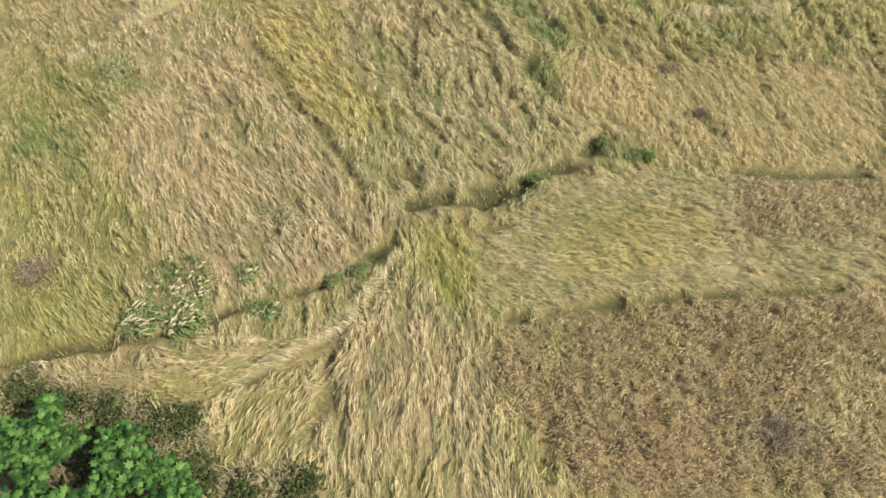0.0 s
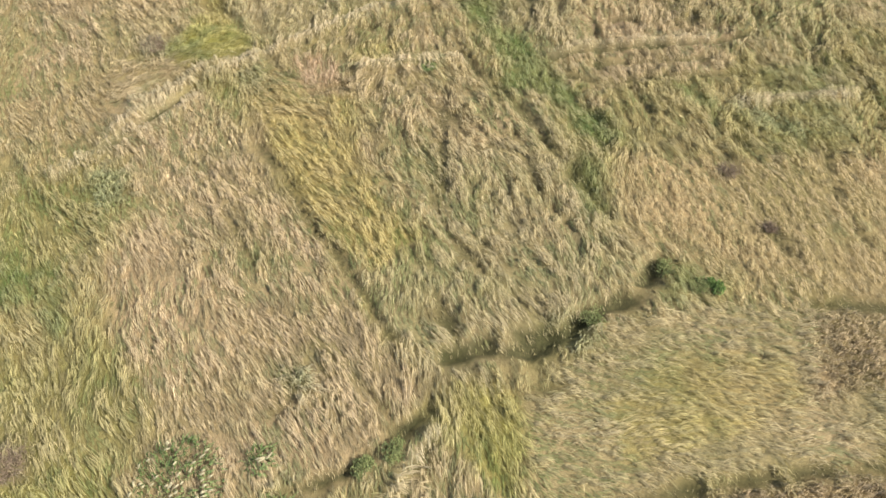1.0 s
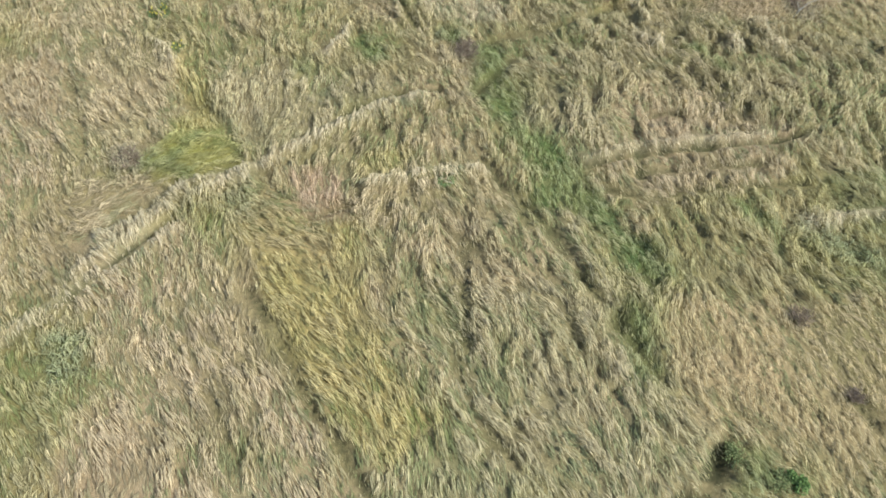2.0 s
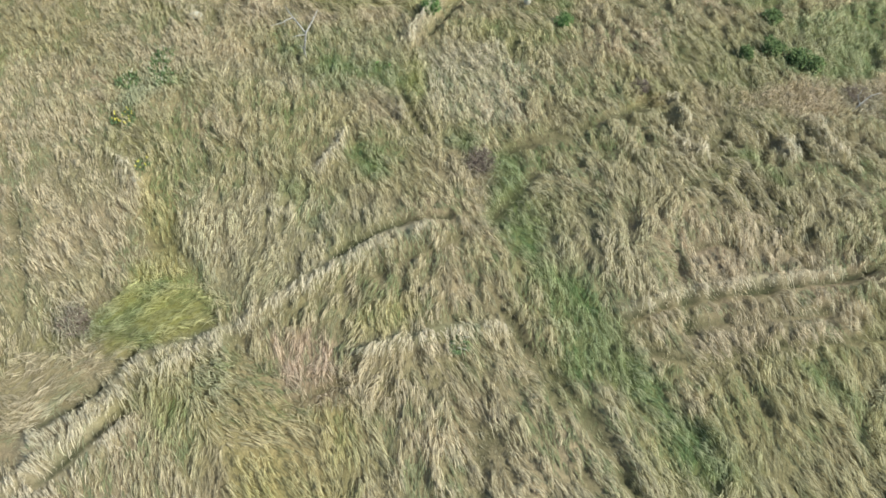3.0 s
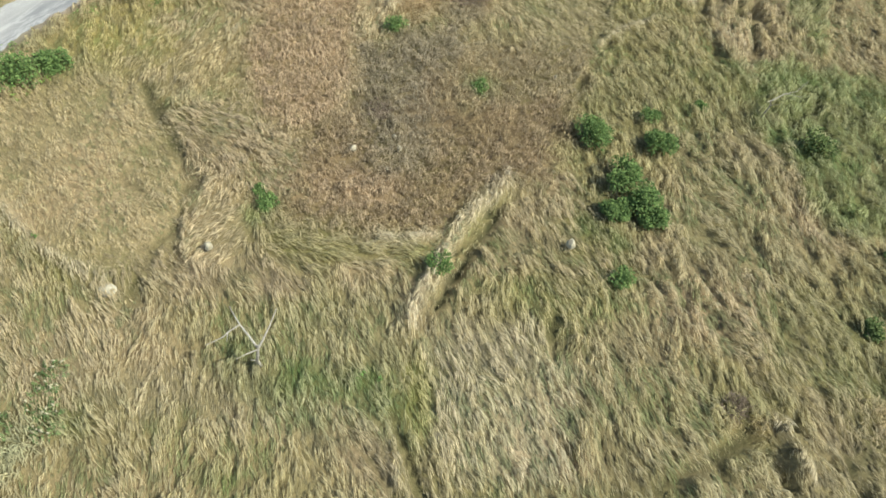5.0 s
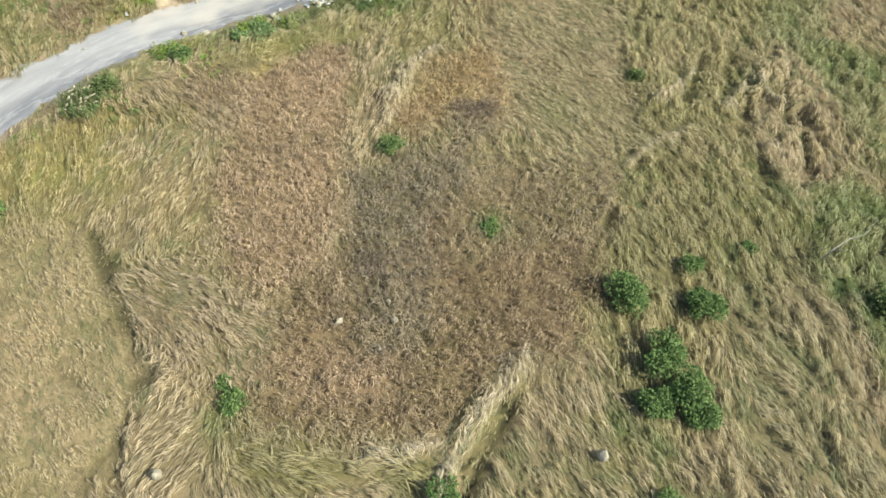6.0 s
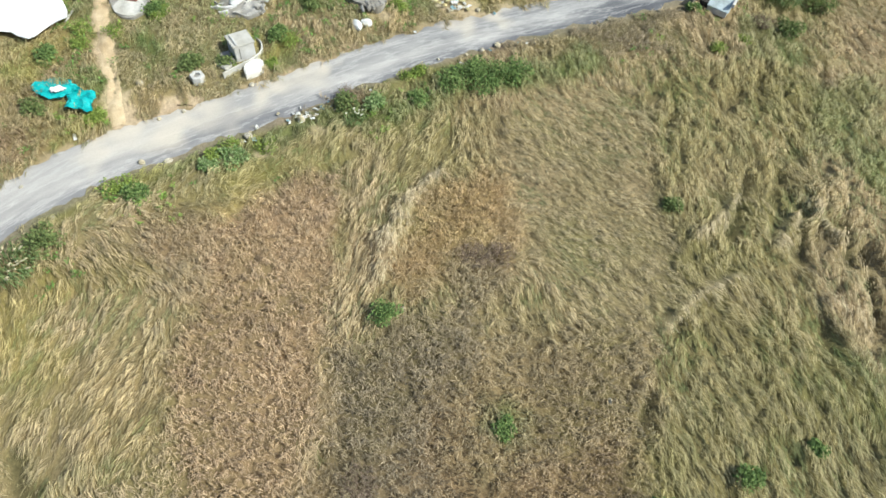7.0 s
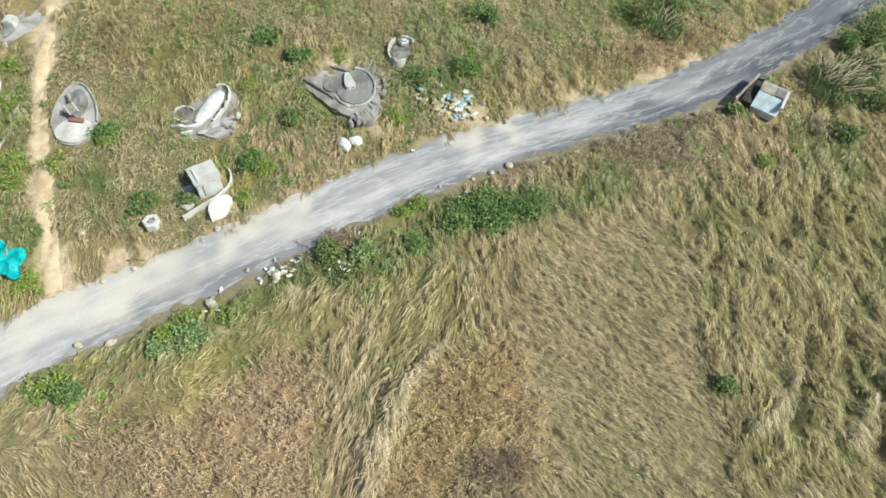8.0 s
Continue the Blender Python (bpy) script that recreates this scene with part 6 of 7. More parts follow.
def tree(x, y, seed):
    """The leafy young tree, its crown in separate lobes of broad leaves."""
    rnd = random.Random(seed)
    root = thing("tree", x, y, "leafy young tree with bright green broad leaves", "tree")
    lobes = [((-1.0, 1.2, 2.4), 1.15), ((2.0, 1.0, 2.2), 1.15), ((-1.3, -0.5, 2.5), 1.2), ((1.5, -0.7, 2.6), 1.1), ((3.2, 0.35, 1.8), 0.95), ((-0.4, -2.0, 2.5), 1.3), ((-2.9, 0.4, 2.0), 1.0), ((3.0, -1.2, 2.0), 1.0), ((-2.2, -2.2, 2.2), 1.2)]
    bm = bmesh.new()
    tube(bm, [(0, 0, -0.2), (0.05, -0.1, 0.6), (-0.05, -0.25, 1.4)], 0.13, 0.08, 8)
    part("trunk", bm, M_BARK, root)
    for c, r in lobes:
        bm = bmesh.new()
        c = Vector(c)
        tube(bm, [(-0.03, -0.2, 0.9), c * 0.5 + Vector((0, 0, 0.35)), c], 0.055, 0.012)
        limb = part("limb", bm, M_BARK, root)
        bm = bmesh.new()
        tips = []
        for k in range(11):
            d = Vector((rnd.gauss(0, 1), rnd.gauss(0, 1), rnd.gauss(0.5, 0.7))).normalized()
            tips.append(Vector(c) + Vector((d.x * r, d.y * r, d.z * r * 0.55)) * rnd.uniform(0.55, 1.05))
        for k in range(400):
            t = tips[k % len(tips)]
            p = t + Vector((rnd.gauss(0, 0.15), rnd.gauss(0, 0.15), rnd.gauss(0, 0.07)))
            way = (p - t) + Vector((rnd.gauss(0, 0.08), rnd.gauss(0, 0.08), -0.03))
            lobed_leaf(bm, p, way if way.length > 0.01 else Vector((1, 0, 0)), Vector((rnd.gauss(0, 0.4), rnd.gauss(0, 0.4), 1)), rnd.uniform(0.16, 0.35))
        part("foliage", bm, M_TREE, limb)


# bushes filling the dark area by the tree; leaf colour includes its shade
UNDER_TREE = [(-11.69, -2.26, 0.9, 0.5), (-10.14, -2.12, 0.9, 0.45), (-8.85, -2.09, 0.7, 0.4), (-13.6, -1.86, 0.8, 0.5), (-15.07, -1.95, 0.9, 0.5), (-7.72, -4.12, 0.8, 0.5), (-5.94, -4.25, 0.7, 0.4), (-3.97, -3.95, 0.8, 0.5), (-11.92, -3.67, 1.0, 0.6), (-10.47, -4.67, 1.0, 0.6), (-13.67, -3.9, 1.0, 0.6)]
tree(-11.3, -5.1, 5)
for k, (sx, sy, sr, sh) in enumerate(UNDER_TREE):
    shrub("bush", sx, sy, 1.15 * sr, 0.5 * sh, 230 + k, M_SHADYLEAF, "low green bush beside a young tree, leaves darkened for shade", 900, 0.12, 14, group="bushes beside the tree")


def seed_head_clump(x, y, r, h, heads, seed, lean, label, head_mat=None, size=0.34, stalks=260):
    """A tuft of tall narrow leaves with pale seed heads on their own stalks."""
    rnd = random.Random(seed)
    root = thing("seed_grass", x, y, label, "plant", group="seeding grass clumps")
    bm = bmesh.new()
    lean = Vector((*lean, 0))
    for k in range(stalks):
        a, q = rnd.uniform(0, 2 * math.pi), r * math.sqrt(rnd.uniform(0, 1))
        p = Vector((q * math.cos(a), q * math.sin(a), 0))
        out = Vector((math.cos(a), math.sin(a), 0)) * 0.35 + lean * 0.5 + Vector((rnd.gauss(0, 0.3), rnd.gauss(0, 0.3), 0))
        hh, s = h * rnd.uniform(0.4, 0.85), rnd.uniform(0.015, 0.03)
        side = Vector((-out.y, out.x, 0)).normalized() * s
        m = p + out * hh * 0.45 + Vector((0, 0, hh))
        t = p + out * hh * 1.1 + Vector((0, 0, hh * 0.75))
        v = [bm.verts.new(w) for w in (p - Vector((0, 0, 0.05)), m + side, m - side, t)]
        bm.faces.new((v[0], v[1], v[2]))
        bm.faces.new((v[1], v[3], v[2]))
    part("leaves", bm, M_RUSH, root)
    for k in range(heads):
        bm = bmesh.new()
        a, q = rnd.uniform(0, 2 * math.pi), r * math.sqrt(rnd.uniform(0, 1))
        p = Vector((q * math.cos(a), q * math.sin(a), h * rnd.uniform(0.75, 1.1)))
        fan = 0.75 if size > 0.5 else 0.3
        way = (lean + fan * Vector((p.x, p.y, 0)) / r + Vector((rnd.gauss(0, 0.25), rnd.gauss(0, 0.25), 0.35))).normalized()
        ln = size * rnd.uniform(0.7, 1.25)
        tube(bm, [p - way * ln * 0.1, p + way * ln * 0.15, p + way * ln * 0.5, p + way * ln * 0.85 - Vector((0, 0, 0.03)), p + way * ln - Vector((0, 0, 0.06))], 0.012 if size > 0.5 else 0.026, 0.014, 5)
        for i, ring in enumerate((0.7, 1.5, 1.9, 1.3, 0.4)):
            c = sum((v.co for v in list(bm.verts)[i * 5:i * 5 + 5]), Vector()) / 5
            for v in list(bm.verts)[i * 5:i * 5 + 5]:
                v.co = c + (v.co - c) * ring * rnd.uniform(0.8, 1.2)
        head = part("seed_head", bm, head_mat or M_PLUME, root)
        bm = bmesh.new()
        tube(bm, [(p.x * 0.9, p.y * 0.9, 0), p - way * ln * 0.1], 0.008, 0.006, 4)
        part("stalk", bm, M_RUSH, head)


PALEHEADS = "green grass tuft with many pale cream seed heads"
seed_head_clump(-11.0, 3.4, 1.6, 0.5, 42, 301, (0.6, 0.55), PALEHEADS, size=0.18, stalks=520)
seed_head_clump(-12.0, 1.6, 0.75, 0.6, 16, 302, (0.8, 0.45), PALEHEADS, size=0.4)
seed_head_clump(-10.3, 1.9, 0.8, 0.75, 24, 303, (0.75, 0.5), PALEHEADS, size=0.24)
seed_head_clump(-7.1, 3.0, 0.4, 0.6, 5, 304, (0.6, 0.3), PALEHEADS, size=0.36, stalks=120)
seed_head_clump(-29.7, 66.6, 1.0, 0.9, 22, 305, (0.35, 0.4), "dark green grass tuft with pale seed heads by the road", M_PLUME, 0.2)
seed_head_clump(-8.4, 4.6, 0.5, 0.5, 3, 306, (0.6, 0.4), PALEHEADS, stalks=140)
seed_head_clump(9.0, 96.6, 1.6, 1.5, 130, 307, (0.6, 0.35), "tall silver grass with long straw-coloured plumes", M_SILVER, 0.7, 420)
seed_head_clump(11.2, 98.6, 1.2, 1.4, 36, 308, (0.75, 0.0), "tall silver grass with long straw-coloured plumes", M_SILVER, 0.7, 360)
seed_head_clump(-1.2, 99.4, 1.1, 1.2, 24, 309, (0.5, 0.5), "tall silver grass with long straw-coloured plumes", M_SILVER, 0.55, 300)
seed_head_clump(-17.4, 78.5, 0.5, 0.6, 9, 310, (0.2, 0.3), "dusky herb tuft with small white heads on the verge", M_FLOWER, 0.16, 140)
seed_head_clump(-5.0, 28.0, 0.4, 0.5, 5, 311, (0.5, -0.3), PALEHEADS, M_PLUME, 0.25, 120)


def dead_tree(x, y, limbs, label, seed):
    root = thing("dead_tree", x, y, label, "dead tree")
    for k, (pts, r0, r1) in enumerate(limbs):
        bm = bmesh.new()
        tube(bm, pts, r0, r1, 7)
        part("trunk" if k == 0 else "branch", bm, M_DEADWOOD, root)


dead_tree(-15.5, 44.8, [
    ([(0, 0, -0.2), (-0.05, -0.1, 0.7), (0.1, -0.15, 1.4), (0.15, 0.05, 1.9)], 0.075, 0.05),
    ([(0.15, 0.0, 1.8), (0.3, 0.3, 2.05), (0.42, 0.8, 2.2), (0.5, 1.5, 2.3)], 0.05, 0.018),
    ([(0.12, 0.0, 1.75), (-0.25, 0.3, 2.0), (-0.7, 0.65, 2.2)], 0.05, 0.035),
    ([(-0.7, 0.65, 2.2), (-0.95, 0.9, 2.3), (-1.25, 1.25, 2.4)], 0.035, 0.015),
    ([(-0.7, 0.65, 2.2), (-1.05, 0.25, 2.2), (-1.15, 0.05, 2.2), (-1.65, -0.4, 2.25)], 0.036, 0.012),
    ([(-1.05, 0.25, 2.2), (-1.0, -0.05, 2.05)], 0.02, 0.008),
    ([(0.1, -0.05, 1.7), (-0.25, -0.35, 1.8), (-0.5, -0.6, 1.85)], 0.035, 0.012),
    ([(-0.05, -0.1, 0.7), (-0.2, -0.25, 1.1)], 0.03, 0.012)], "bleached bare dead tree with forked branches", 1)
dead_tree(8.4, 64.2, [
    ([(0, 0, -0.2), (0.1, 0.1, 0.8), (-0.3, -0.3, 1.45), (-0.6, -0.6, 1.55)], 0.05, 0.02),
    ([(-0.3, -0.3, 1.4), (0.6, 0.4, 1.5), (1.3, 0.7, 1.55), (2.2, 1.7, 1.6)], 0.035, 0.01),
    ([(0.6, 0.4, 1.5), (0.9, 0.3, 1.6), (1.5, 0.2, 1.6)], 0.018, 0.008),
    ([(0.1, 0.1, 0.8), (0.5, -0.1, 1.2)], 0.02, 0.008)], "thin grey bare dead sapling", 2)
dead_tree(17.0, 46.8, [
    ([(0, 0, -0.1), (0.2, 0.1, 0.5), (0.7, 0.5, 0.9), (1.3, 0.7, 1.1)], 0.06, 0.02),
    ([(0.2, 0.1, 0.5), (0.0, 0.5, 0.8), (0.3, 0.9, 1.0)], 0.03, 0.01)], "grey dead branch lying in weeds", 3)


# ---- stones and litter ----
def stone(x, y, size, seed, material=None, flat=0.6, label="pale rough stone lying in dry grass", name="stone", group="stones", category="stone", lift=0.55):
    rnd = random.Random(seed)
    bm = bmesh.new()
    bmesh.ops.create_icosphere(bm, subdivisions=2, radius=size / 2)
    sx, sy = rnd.uniform(0.75, 1.25), rnd.uniform(0.7, 1.1)
    for v in bm.verts:
        k = 1 + 0.28 * noise.noise(v.co * (2.2 / size) + Vector((seed, 0, 0)))
        v.co = Vector((v.co.x * sx * k, v.co.y * sy * k, max(v.co.z * flat * k, -0.3 * size)))
    single(name, bm, material or M_STONE, pose(x, y, height_at(x, y) + size * flat * 0.5 * lift, 0, 0, rnd.uniform(0, 360)), label, category, group)


for k, (sx, sy, ss) in enumerate([(-19.3, 49.8, 0.34), (-2.9, 52.9, 0.38), (-14.2, 56.9, 0.26), (-11.9, 57.4, 0.28), (-12.3, 56.0, 0.2), (-12.3, 58.3, 0.18), (-8.6, 63.1, 0.16), (-3.8, 65.0, 0.2), (-13.0, 67.9, 0.16)]):
    stone(sx, sy, 1.25 * ss, 400 + k, M_CREAM, 1.4, lift=1.2)
stone(-22.7, 47.0, 0.75, 420, M_CREAM, 0.45, lift=1.0)
for k, (sx, sy, ss) in enumerate([(-20.1, 77.9, 0.55), (-22.4, 76.2, 0.5), (-21.4, 75.6, 0.36), (-25.7, 73.8, 0.42), (-26.9, 73.5, 0.4), (-18.1, 80.4, 0.4), (-10.2, 86.6, 0.42),
                                  (-11.1, 85.9, 0.36), (0.3, 92.7, 0.36), (-13.6, 84.5, 0.24), (-3.2, 91.0, 0.25), 
                                  (-29.4, 69.6, 0.28), (-28.9, 78.5, 0.4), (-31.6, 71.0, 0.24), (-27.2, 76.5, 0.26), (-26.2, 77.3, 0.24), (-12.0, 85.3, 0.2), (7.4, 97.0, 0.3), (-11.7, 89.8, 0.35), (-23.4, 80.0, 0.28), (-35.0, 72.5, 0.22)]):
    stone(sx, sy, ss, 440 + k, M_STONE if k % 2 else M_CREAM, 0.75, "pale limestone lump at the road's edge", group="stones at the road's edge")


def scrap(x, y, a, b, turn, seed, material, label, name="litter", category="litter", crumple=0.06, lift=0.05, group="litter"):
    """A crumpled sheet with some thickness, lying on the ground."""
    rnd = random.Random(seed)
    n = 7 if max(a, b) < 1.5 else 16
    bm = bmesh.new()
    for side in (0.0, -0.012):
        rows = []
        for i in range(n + 1):
            row = []
            for j in range(n + 1):
                u, v = i / n - 0.5, j / n - 0.5
                k = 1 - 0.1 * (abs(u) * abs(v) * 4) + 0.3 * noise.noise(Vector((u * 3 + seed, v * 3, 0)))
                z = crumple * (noise.noise(Vector((u * 4 + seed, v * 4, 2))) + 1.6 * abs(noise.noise(Vector((u * 9, v * 9 + seed, 5)))))
                k *= 1 + 0.22 * noise.noise(Vector((u * 7 + seed, v * 7, 9)))
                row.append(bm.verts.new((u * a * k, v * b * k, z + side)))
            rows.append(row)
        for i in range(n):
            for j in range(n):
                f = (rows[i][j], rows[i + 1][j], rows[i + 1][j + 1], rows[i][j + 1])
                bm.faces.new(f if side == 0.0 else f[::-1])
    bmesh.ops.remove_doubles(bm, verts=bm.verts, dist=0.0001)
    return single(name, bm, material, pose(x, y, height_at(x, y) + lift, 0, 0, turn), label, category, group)


for k, (sx, sy, a, b, st, mt, lb) in enumerate([
        (-19.9, 78.5, 0.3, 0.14, 30, M_PLASTIC, "torn white plastic scrap on the roadside"), (-19.6, 78.9, 0.25, 0.12, 0, M_PLASTIC, "torn white plastic scrap on the roadside"),
        (-22.2, 76.9, 0.3, 0.13, 100, M_PLASTIC, "torn white plastic scrap on the roadside"), (-27.4, 71.9, 0.5, 0.12, 35, M_PLASTIC, "torn white plastic scrap on the roadside"),
        (-20.4, 78.3, 0.25, 0.15, 60, M_BLUERAG, "crumpled blue plastic rag on the roadside"), (-15.3, 86.6, 0.2, 0.15, 0, M_PLASTIC, "torn white plastic scrap on the roadside"),
        (-30.6, 74.4, 0.5, 0.16, -60, M_PLASTIC, "torn white plastic scrap on the roadside"), (-26.8, 94.8, 0.3, 0.2, 0, M_PLASTIC, "torn white plastic scrap in the grass"),
        (14.6, 102.0, 0.8, 0.6, 30, M_PLASTIC, "torn white plastic scrap in the grass")]):
    scrap(sx, sy, a, b, st, 500 + k, mt, lb, lift=0.1)


rnd = random.Random(78)
HEAP = "pale paper and plastic scrap on a roadside litter heap"
for k in range(60):
    px, py = -13.4 + rnd.gauss(0, 0.85), 90.15 + rnd.gauss(0, 0.55)
    scrap(px, py, rnd.uniform(0.16, 0.6), rnd.uniform(0.1, 0.36), rnd.uniform(0, 180), 700 + k, rnd.choice((M_PLASTIC, M_CREAM, M_CREAM, M_PLASTIC, M_CREAM, M_YELLOWRAG, M_BLUERAG)), HEAP, lift=0.1, crumple=0.09)
for k in range(16):
    px, py = -19.86 + rnd.gauss(0, 0.6), 78.23 + rnd.gauss(0, 0.3)
    scrap(px, py, rnd.uniform(0.1, 0.3), rnd.uniform(0.06, 0.16), rnd.uniform(0, 180), 660 + k, rnd.choice((M_PLASTIC, M_CREAM, M_PLASTIC)), "small pale scrap of litter at the road's edge", lift=0.14)
rnd = random.Random(77)
for k in range(30):
    u = rnd.choice((0.18, 0.24, 0.30, 0.33, 0.36, 0.5, 0.56, 0.62)) + rnd.gauss(0, 0.012)
    px, py = -29.7 + 33.0 * u, 72.7 + 25.0 * u
    dd, _, ex, ey = to_line(np.array([px]), np.array([py]), ROAD)
    off = rnd.uniform(1.7, 2.6)
    near = min(((math.hypot(px - a, py - b), a, b) for a, b in smooth_line(ROAD, 0.5)[0]), key=lambda v: v[0])
    px, py = near[1] + off * float(ey[0]), near[2] - off * float(ex[0])
    scrap(px, py, rnd.uniform(0.1, 0.26), rnd.uniform(0.06, 0.13), rnd.uniform(0, 180), 560 + k, rnd.choice((M_PLASTIC, M_PLASTIC, M_CREAM, M_BLUERAG)), "small pale scrap of litter at the road's edge", lift=0.12)


def bundle(x, y, size, seed, label):
    stone(x, y, size, seed, M_PLASTIC, 0.65, label, "bag", "white bags", "bag", 0.9)


bundle(-18.75, 86.0, 0.75, 520, "stuffed white plastic bag lying by the road")
bundle(-18.25, 86.35, 0.68, 521, "stuffed white plastic bag lying by the road")

tarp = thing("tarpaulin", -31.9, 76.8, "crumpled turquoise tarpaulin lying on the bank", "tarpaulin")


def sheet(bm, cx, cy, a, b, turn, seed, crumple, lift):
    n, c, s = 14, math.cos(radians(turn)), math.sin(radians(turn))
    for under in (0.0, -0.02):
        rows = []
        for i in range(n + 1):
            row = []
            for j in range(n + 1):
                u, v = i / n - 0.5, j / n - 0.5
                k = 1 - 0.5 * (abs(u) * abs(v) * 4) + 0.3 * noise.noise(Vector((u * 3 + seed, v * 3, 0)))
                z = lift + crumple * (noise.noise(Vector((u * 4 + seed, v * 4, 2))) + 0.7 * abs(noise.noise(Vector((u * 10, v * 10 + seed, 5)))))
                p, q = u * a * k, v * b * k
                row.append(bm.verts.new((cx + p * c - q * s, cy + p * s + q * c, z + under)))
            rows.append(row)
        for i in range(n):
            for j in range(n):
                f = (rows[i][j], rows[i + 1][j], rows[i + 1][j + 1], rows[i][j + 1])
                bm.faces.new(f if under == 0.0 else f[::-1])


bm = bmesh.new()
sheet(bm, -0.7, 0.1, 2.8, 1.7, 10, 3, 0.2, 0.25)
cover = part("sheet", bm, M_TARP, tarp)
bm = bmesh.new()
sheet(bm, 0.85, -0.35, 2.2, 1.5, -35, 8, 0.2, 0.22)
part("sheet", bm, M_TARP, tarp)
bm = bmesh.new()
sheet(bm, -0.35, -0.1, 0.85, 0.5, 15, 12, 0.1, 0.45)
part("white_patch", bm, M_PLASTIC, cover, "white plastic lining turned outward")

big = thing("ground_sheet", -37.6, 82.8, "large bright white plastic sheet spread on the bank", "plastic sheet")
bm = bmesh.new()
sheet(bm, 0.35, -0.35, 6.6, 7.8, -12, 21, 0.14, 0.32)
part("sheet", bm, M_PLASTIC, big)
for k, (sx, sy, tl) in enumerate([(-34.6, 84.3, 100), (-34.3, 82.4, 95)]):
    bm = bmesh.new()
    tube(bm, [(-0.6, 0, 0.08), (0, 0.03, 0.1), (0.6, 0, 0.08)], 0.07, 0.06, 8)
    single("post", bm, M_PALECON, pose(sx, sy, height_at(sx, sy), 0, 0, tl), "fallen pale concrete post beside the path", "post", "fallen posts")
bm = bmesh.new()
tube(bm, [(-0.4, 0, 0.03), (0, 0.03, 0.05), (0.4, -0.02, 0.03)], 0.035, 0.02)
single("stick", bm, M_BARK, pose(-26.3, 77.75, height_at(-26.3, 77.75), 0, 0, 10), "dark stick lying at the road's edge", "stick")


# ---- graves on the bank ----
def box(bm, x, y, z, a, b, c, turn=0.0, bevel=0.02, lean=0.0):
    """A bevelled block resting at height z."""
    m = pose(x, y, z + c / 2, lean, 0, turn) @ Matrix.Diagonal((a, b, c, 1))
    made = bmesh.ops.create_cube(bm, size=1.0, matrix=m)["verts"]
    edges = list({e for v in made for e in v.link_edges})
    if bevel:
        bmesh.ops.bevel(bm, geom=edges, offset=bevel, segments=2, affect="EDGES")


def arc_wall(bm, pts, thick, high, low=-0.15, rough=0.02, seed=0):
    """A kerb or low wall along a curve, with a slightly uneven top."""
    line, _ = smooth_line(pts, 0.14)
    d = np.gradient(line, axis=0)
    d /= np.hypot(d[:, 0], d[:, 1])[:, None]
    n = np.stack([-d[:, 1], d[:, 0]], -1)
    rings = []
    for k, (p, q) in enumerate(zip(line, n)):
        w = thick / 2 * (1 + 0.25 * noise.noise(Vector((k * 0.7, seed, 0))))
        t = high + rough * 3 * noise.noise(Vector((k * 0.5, seed, 4)))
        ring = [(p + q * w, low), (p + q * w, t - 0.02), (p + q * (w - 0.02), t), (p - q * (w - 0.02), t), (p - q * w, t - 0.02), (p - q * w, low)]
        rings.append([bm.verts.new((c[0], c[1], z)) for c, z in ring])
    for a, b in zip(rings[:-1], rings[1:]):
        for s in range(5):
            bm.faces.new((a[s], b[s], b[s + 1], a[s + 1]))
    bm.faces.new(rings[0])
    bm.faces.new(rings[-1][::-1])


def slab(bm, outline, z, thick, uneven=0.02, seed=0):
    """A flat poured floor with a ragged rim."""
    line, _ = smooth_line(list(outline) + [outline[0]], 0.16)
    c = line.mean(axis=0)
    rings = []
    for f in (0.0001, 0.35, 0.7, 1.0):
        rings.append([bm.verts.new((*(c + (p - c) * f * (1 + (0.03 * noise.noise(Vector((p[0] * 3, p[1] * 3, seed))) if f == 1.0 else 0))),
                                    z + uneven * 2 * noise.noise(Vector((p[0] * f * 1.7, p[1] * f * 1.7, seed))))) for p in line])
    rings.append([bm.verts.new((v.co.x, v.co.y, z - thick)) for v in rings[-1]])
    for a, b in zip(rings[:-1], rings[1:]):
        for s in range(len(a)):
            bm.faces.new((a[s], b[s], b[(s + 1) % len(a)], a[(s + 1) % len(a)]))


def oval(rx, ry, cx=0.0, cy=0.0, a0=0, a1=360, n=20):
    return [(cx + rx * math.cos(radians(a0 + (a1 - a0) * k / n)), cy + ry * math.sin(radians(a0 + (a1 - a0) * k / n))) for k in range(n + 1)]


# oval kerbed grave with a small altar
g = thing("grave", -31.85, 84.85, "oval concrete grave with low kerb and small altar", "grave", 20, "graves", height_at(-31.85, 84.85) + 0.08)
g.matrix_world = g.matrix_world @ pose(0, 0, 0, 4.5)
egg = [(0.98 * math.sin(a) * (1 - 0.22 * math.cos(a)), 1.95 * math.cos(a) - 0.1) for a in np.linspace(0, 2 * math.pi, 27)[:-1]]
bm = bmesh.new()
slab(bm, egg, 0.1, 0.5, 0.02, 1)
part("floor_slab", bm, M_CONCRETE, g)
bm = bmesh.new()
arc_wall(bm, [(x * 1.03, y * 1.02) for x, y in egg[18:] + egg[:9]], 0.08, 0.22, low=-0.5, seed=2)
part("kerb", bm, M_CONCRETE, g)
bm = bmesh.new()
slab(bm, oval(0.46, 0.85, 0.08, 0.55)[:-1], 0.24, 0.3, 0.05, 3)
part("mound", bm, M_DARKSTONE, g, "dark damp grave mound")
bm = bmesh.new()
box(bm, -0.22, 0.75, 0.15, 0.12, 0.7, 0.34, 14, 0.04)
part("fin_wall", bm, M_OLDCON, g)
bm = bmesh.new()
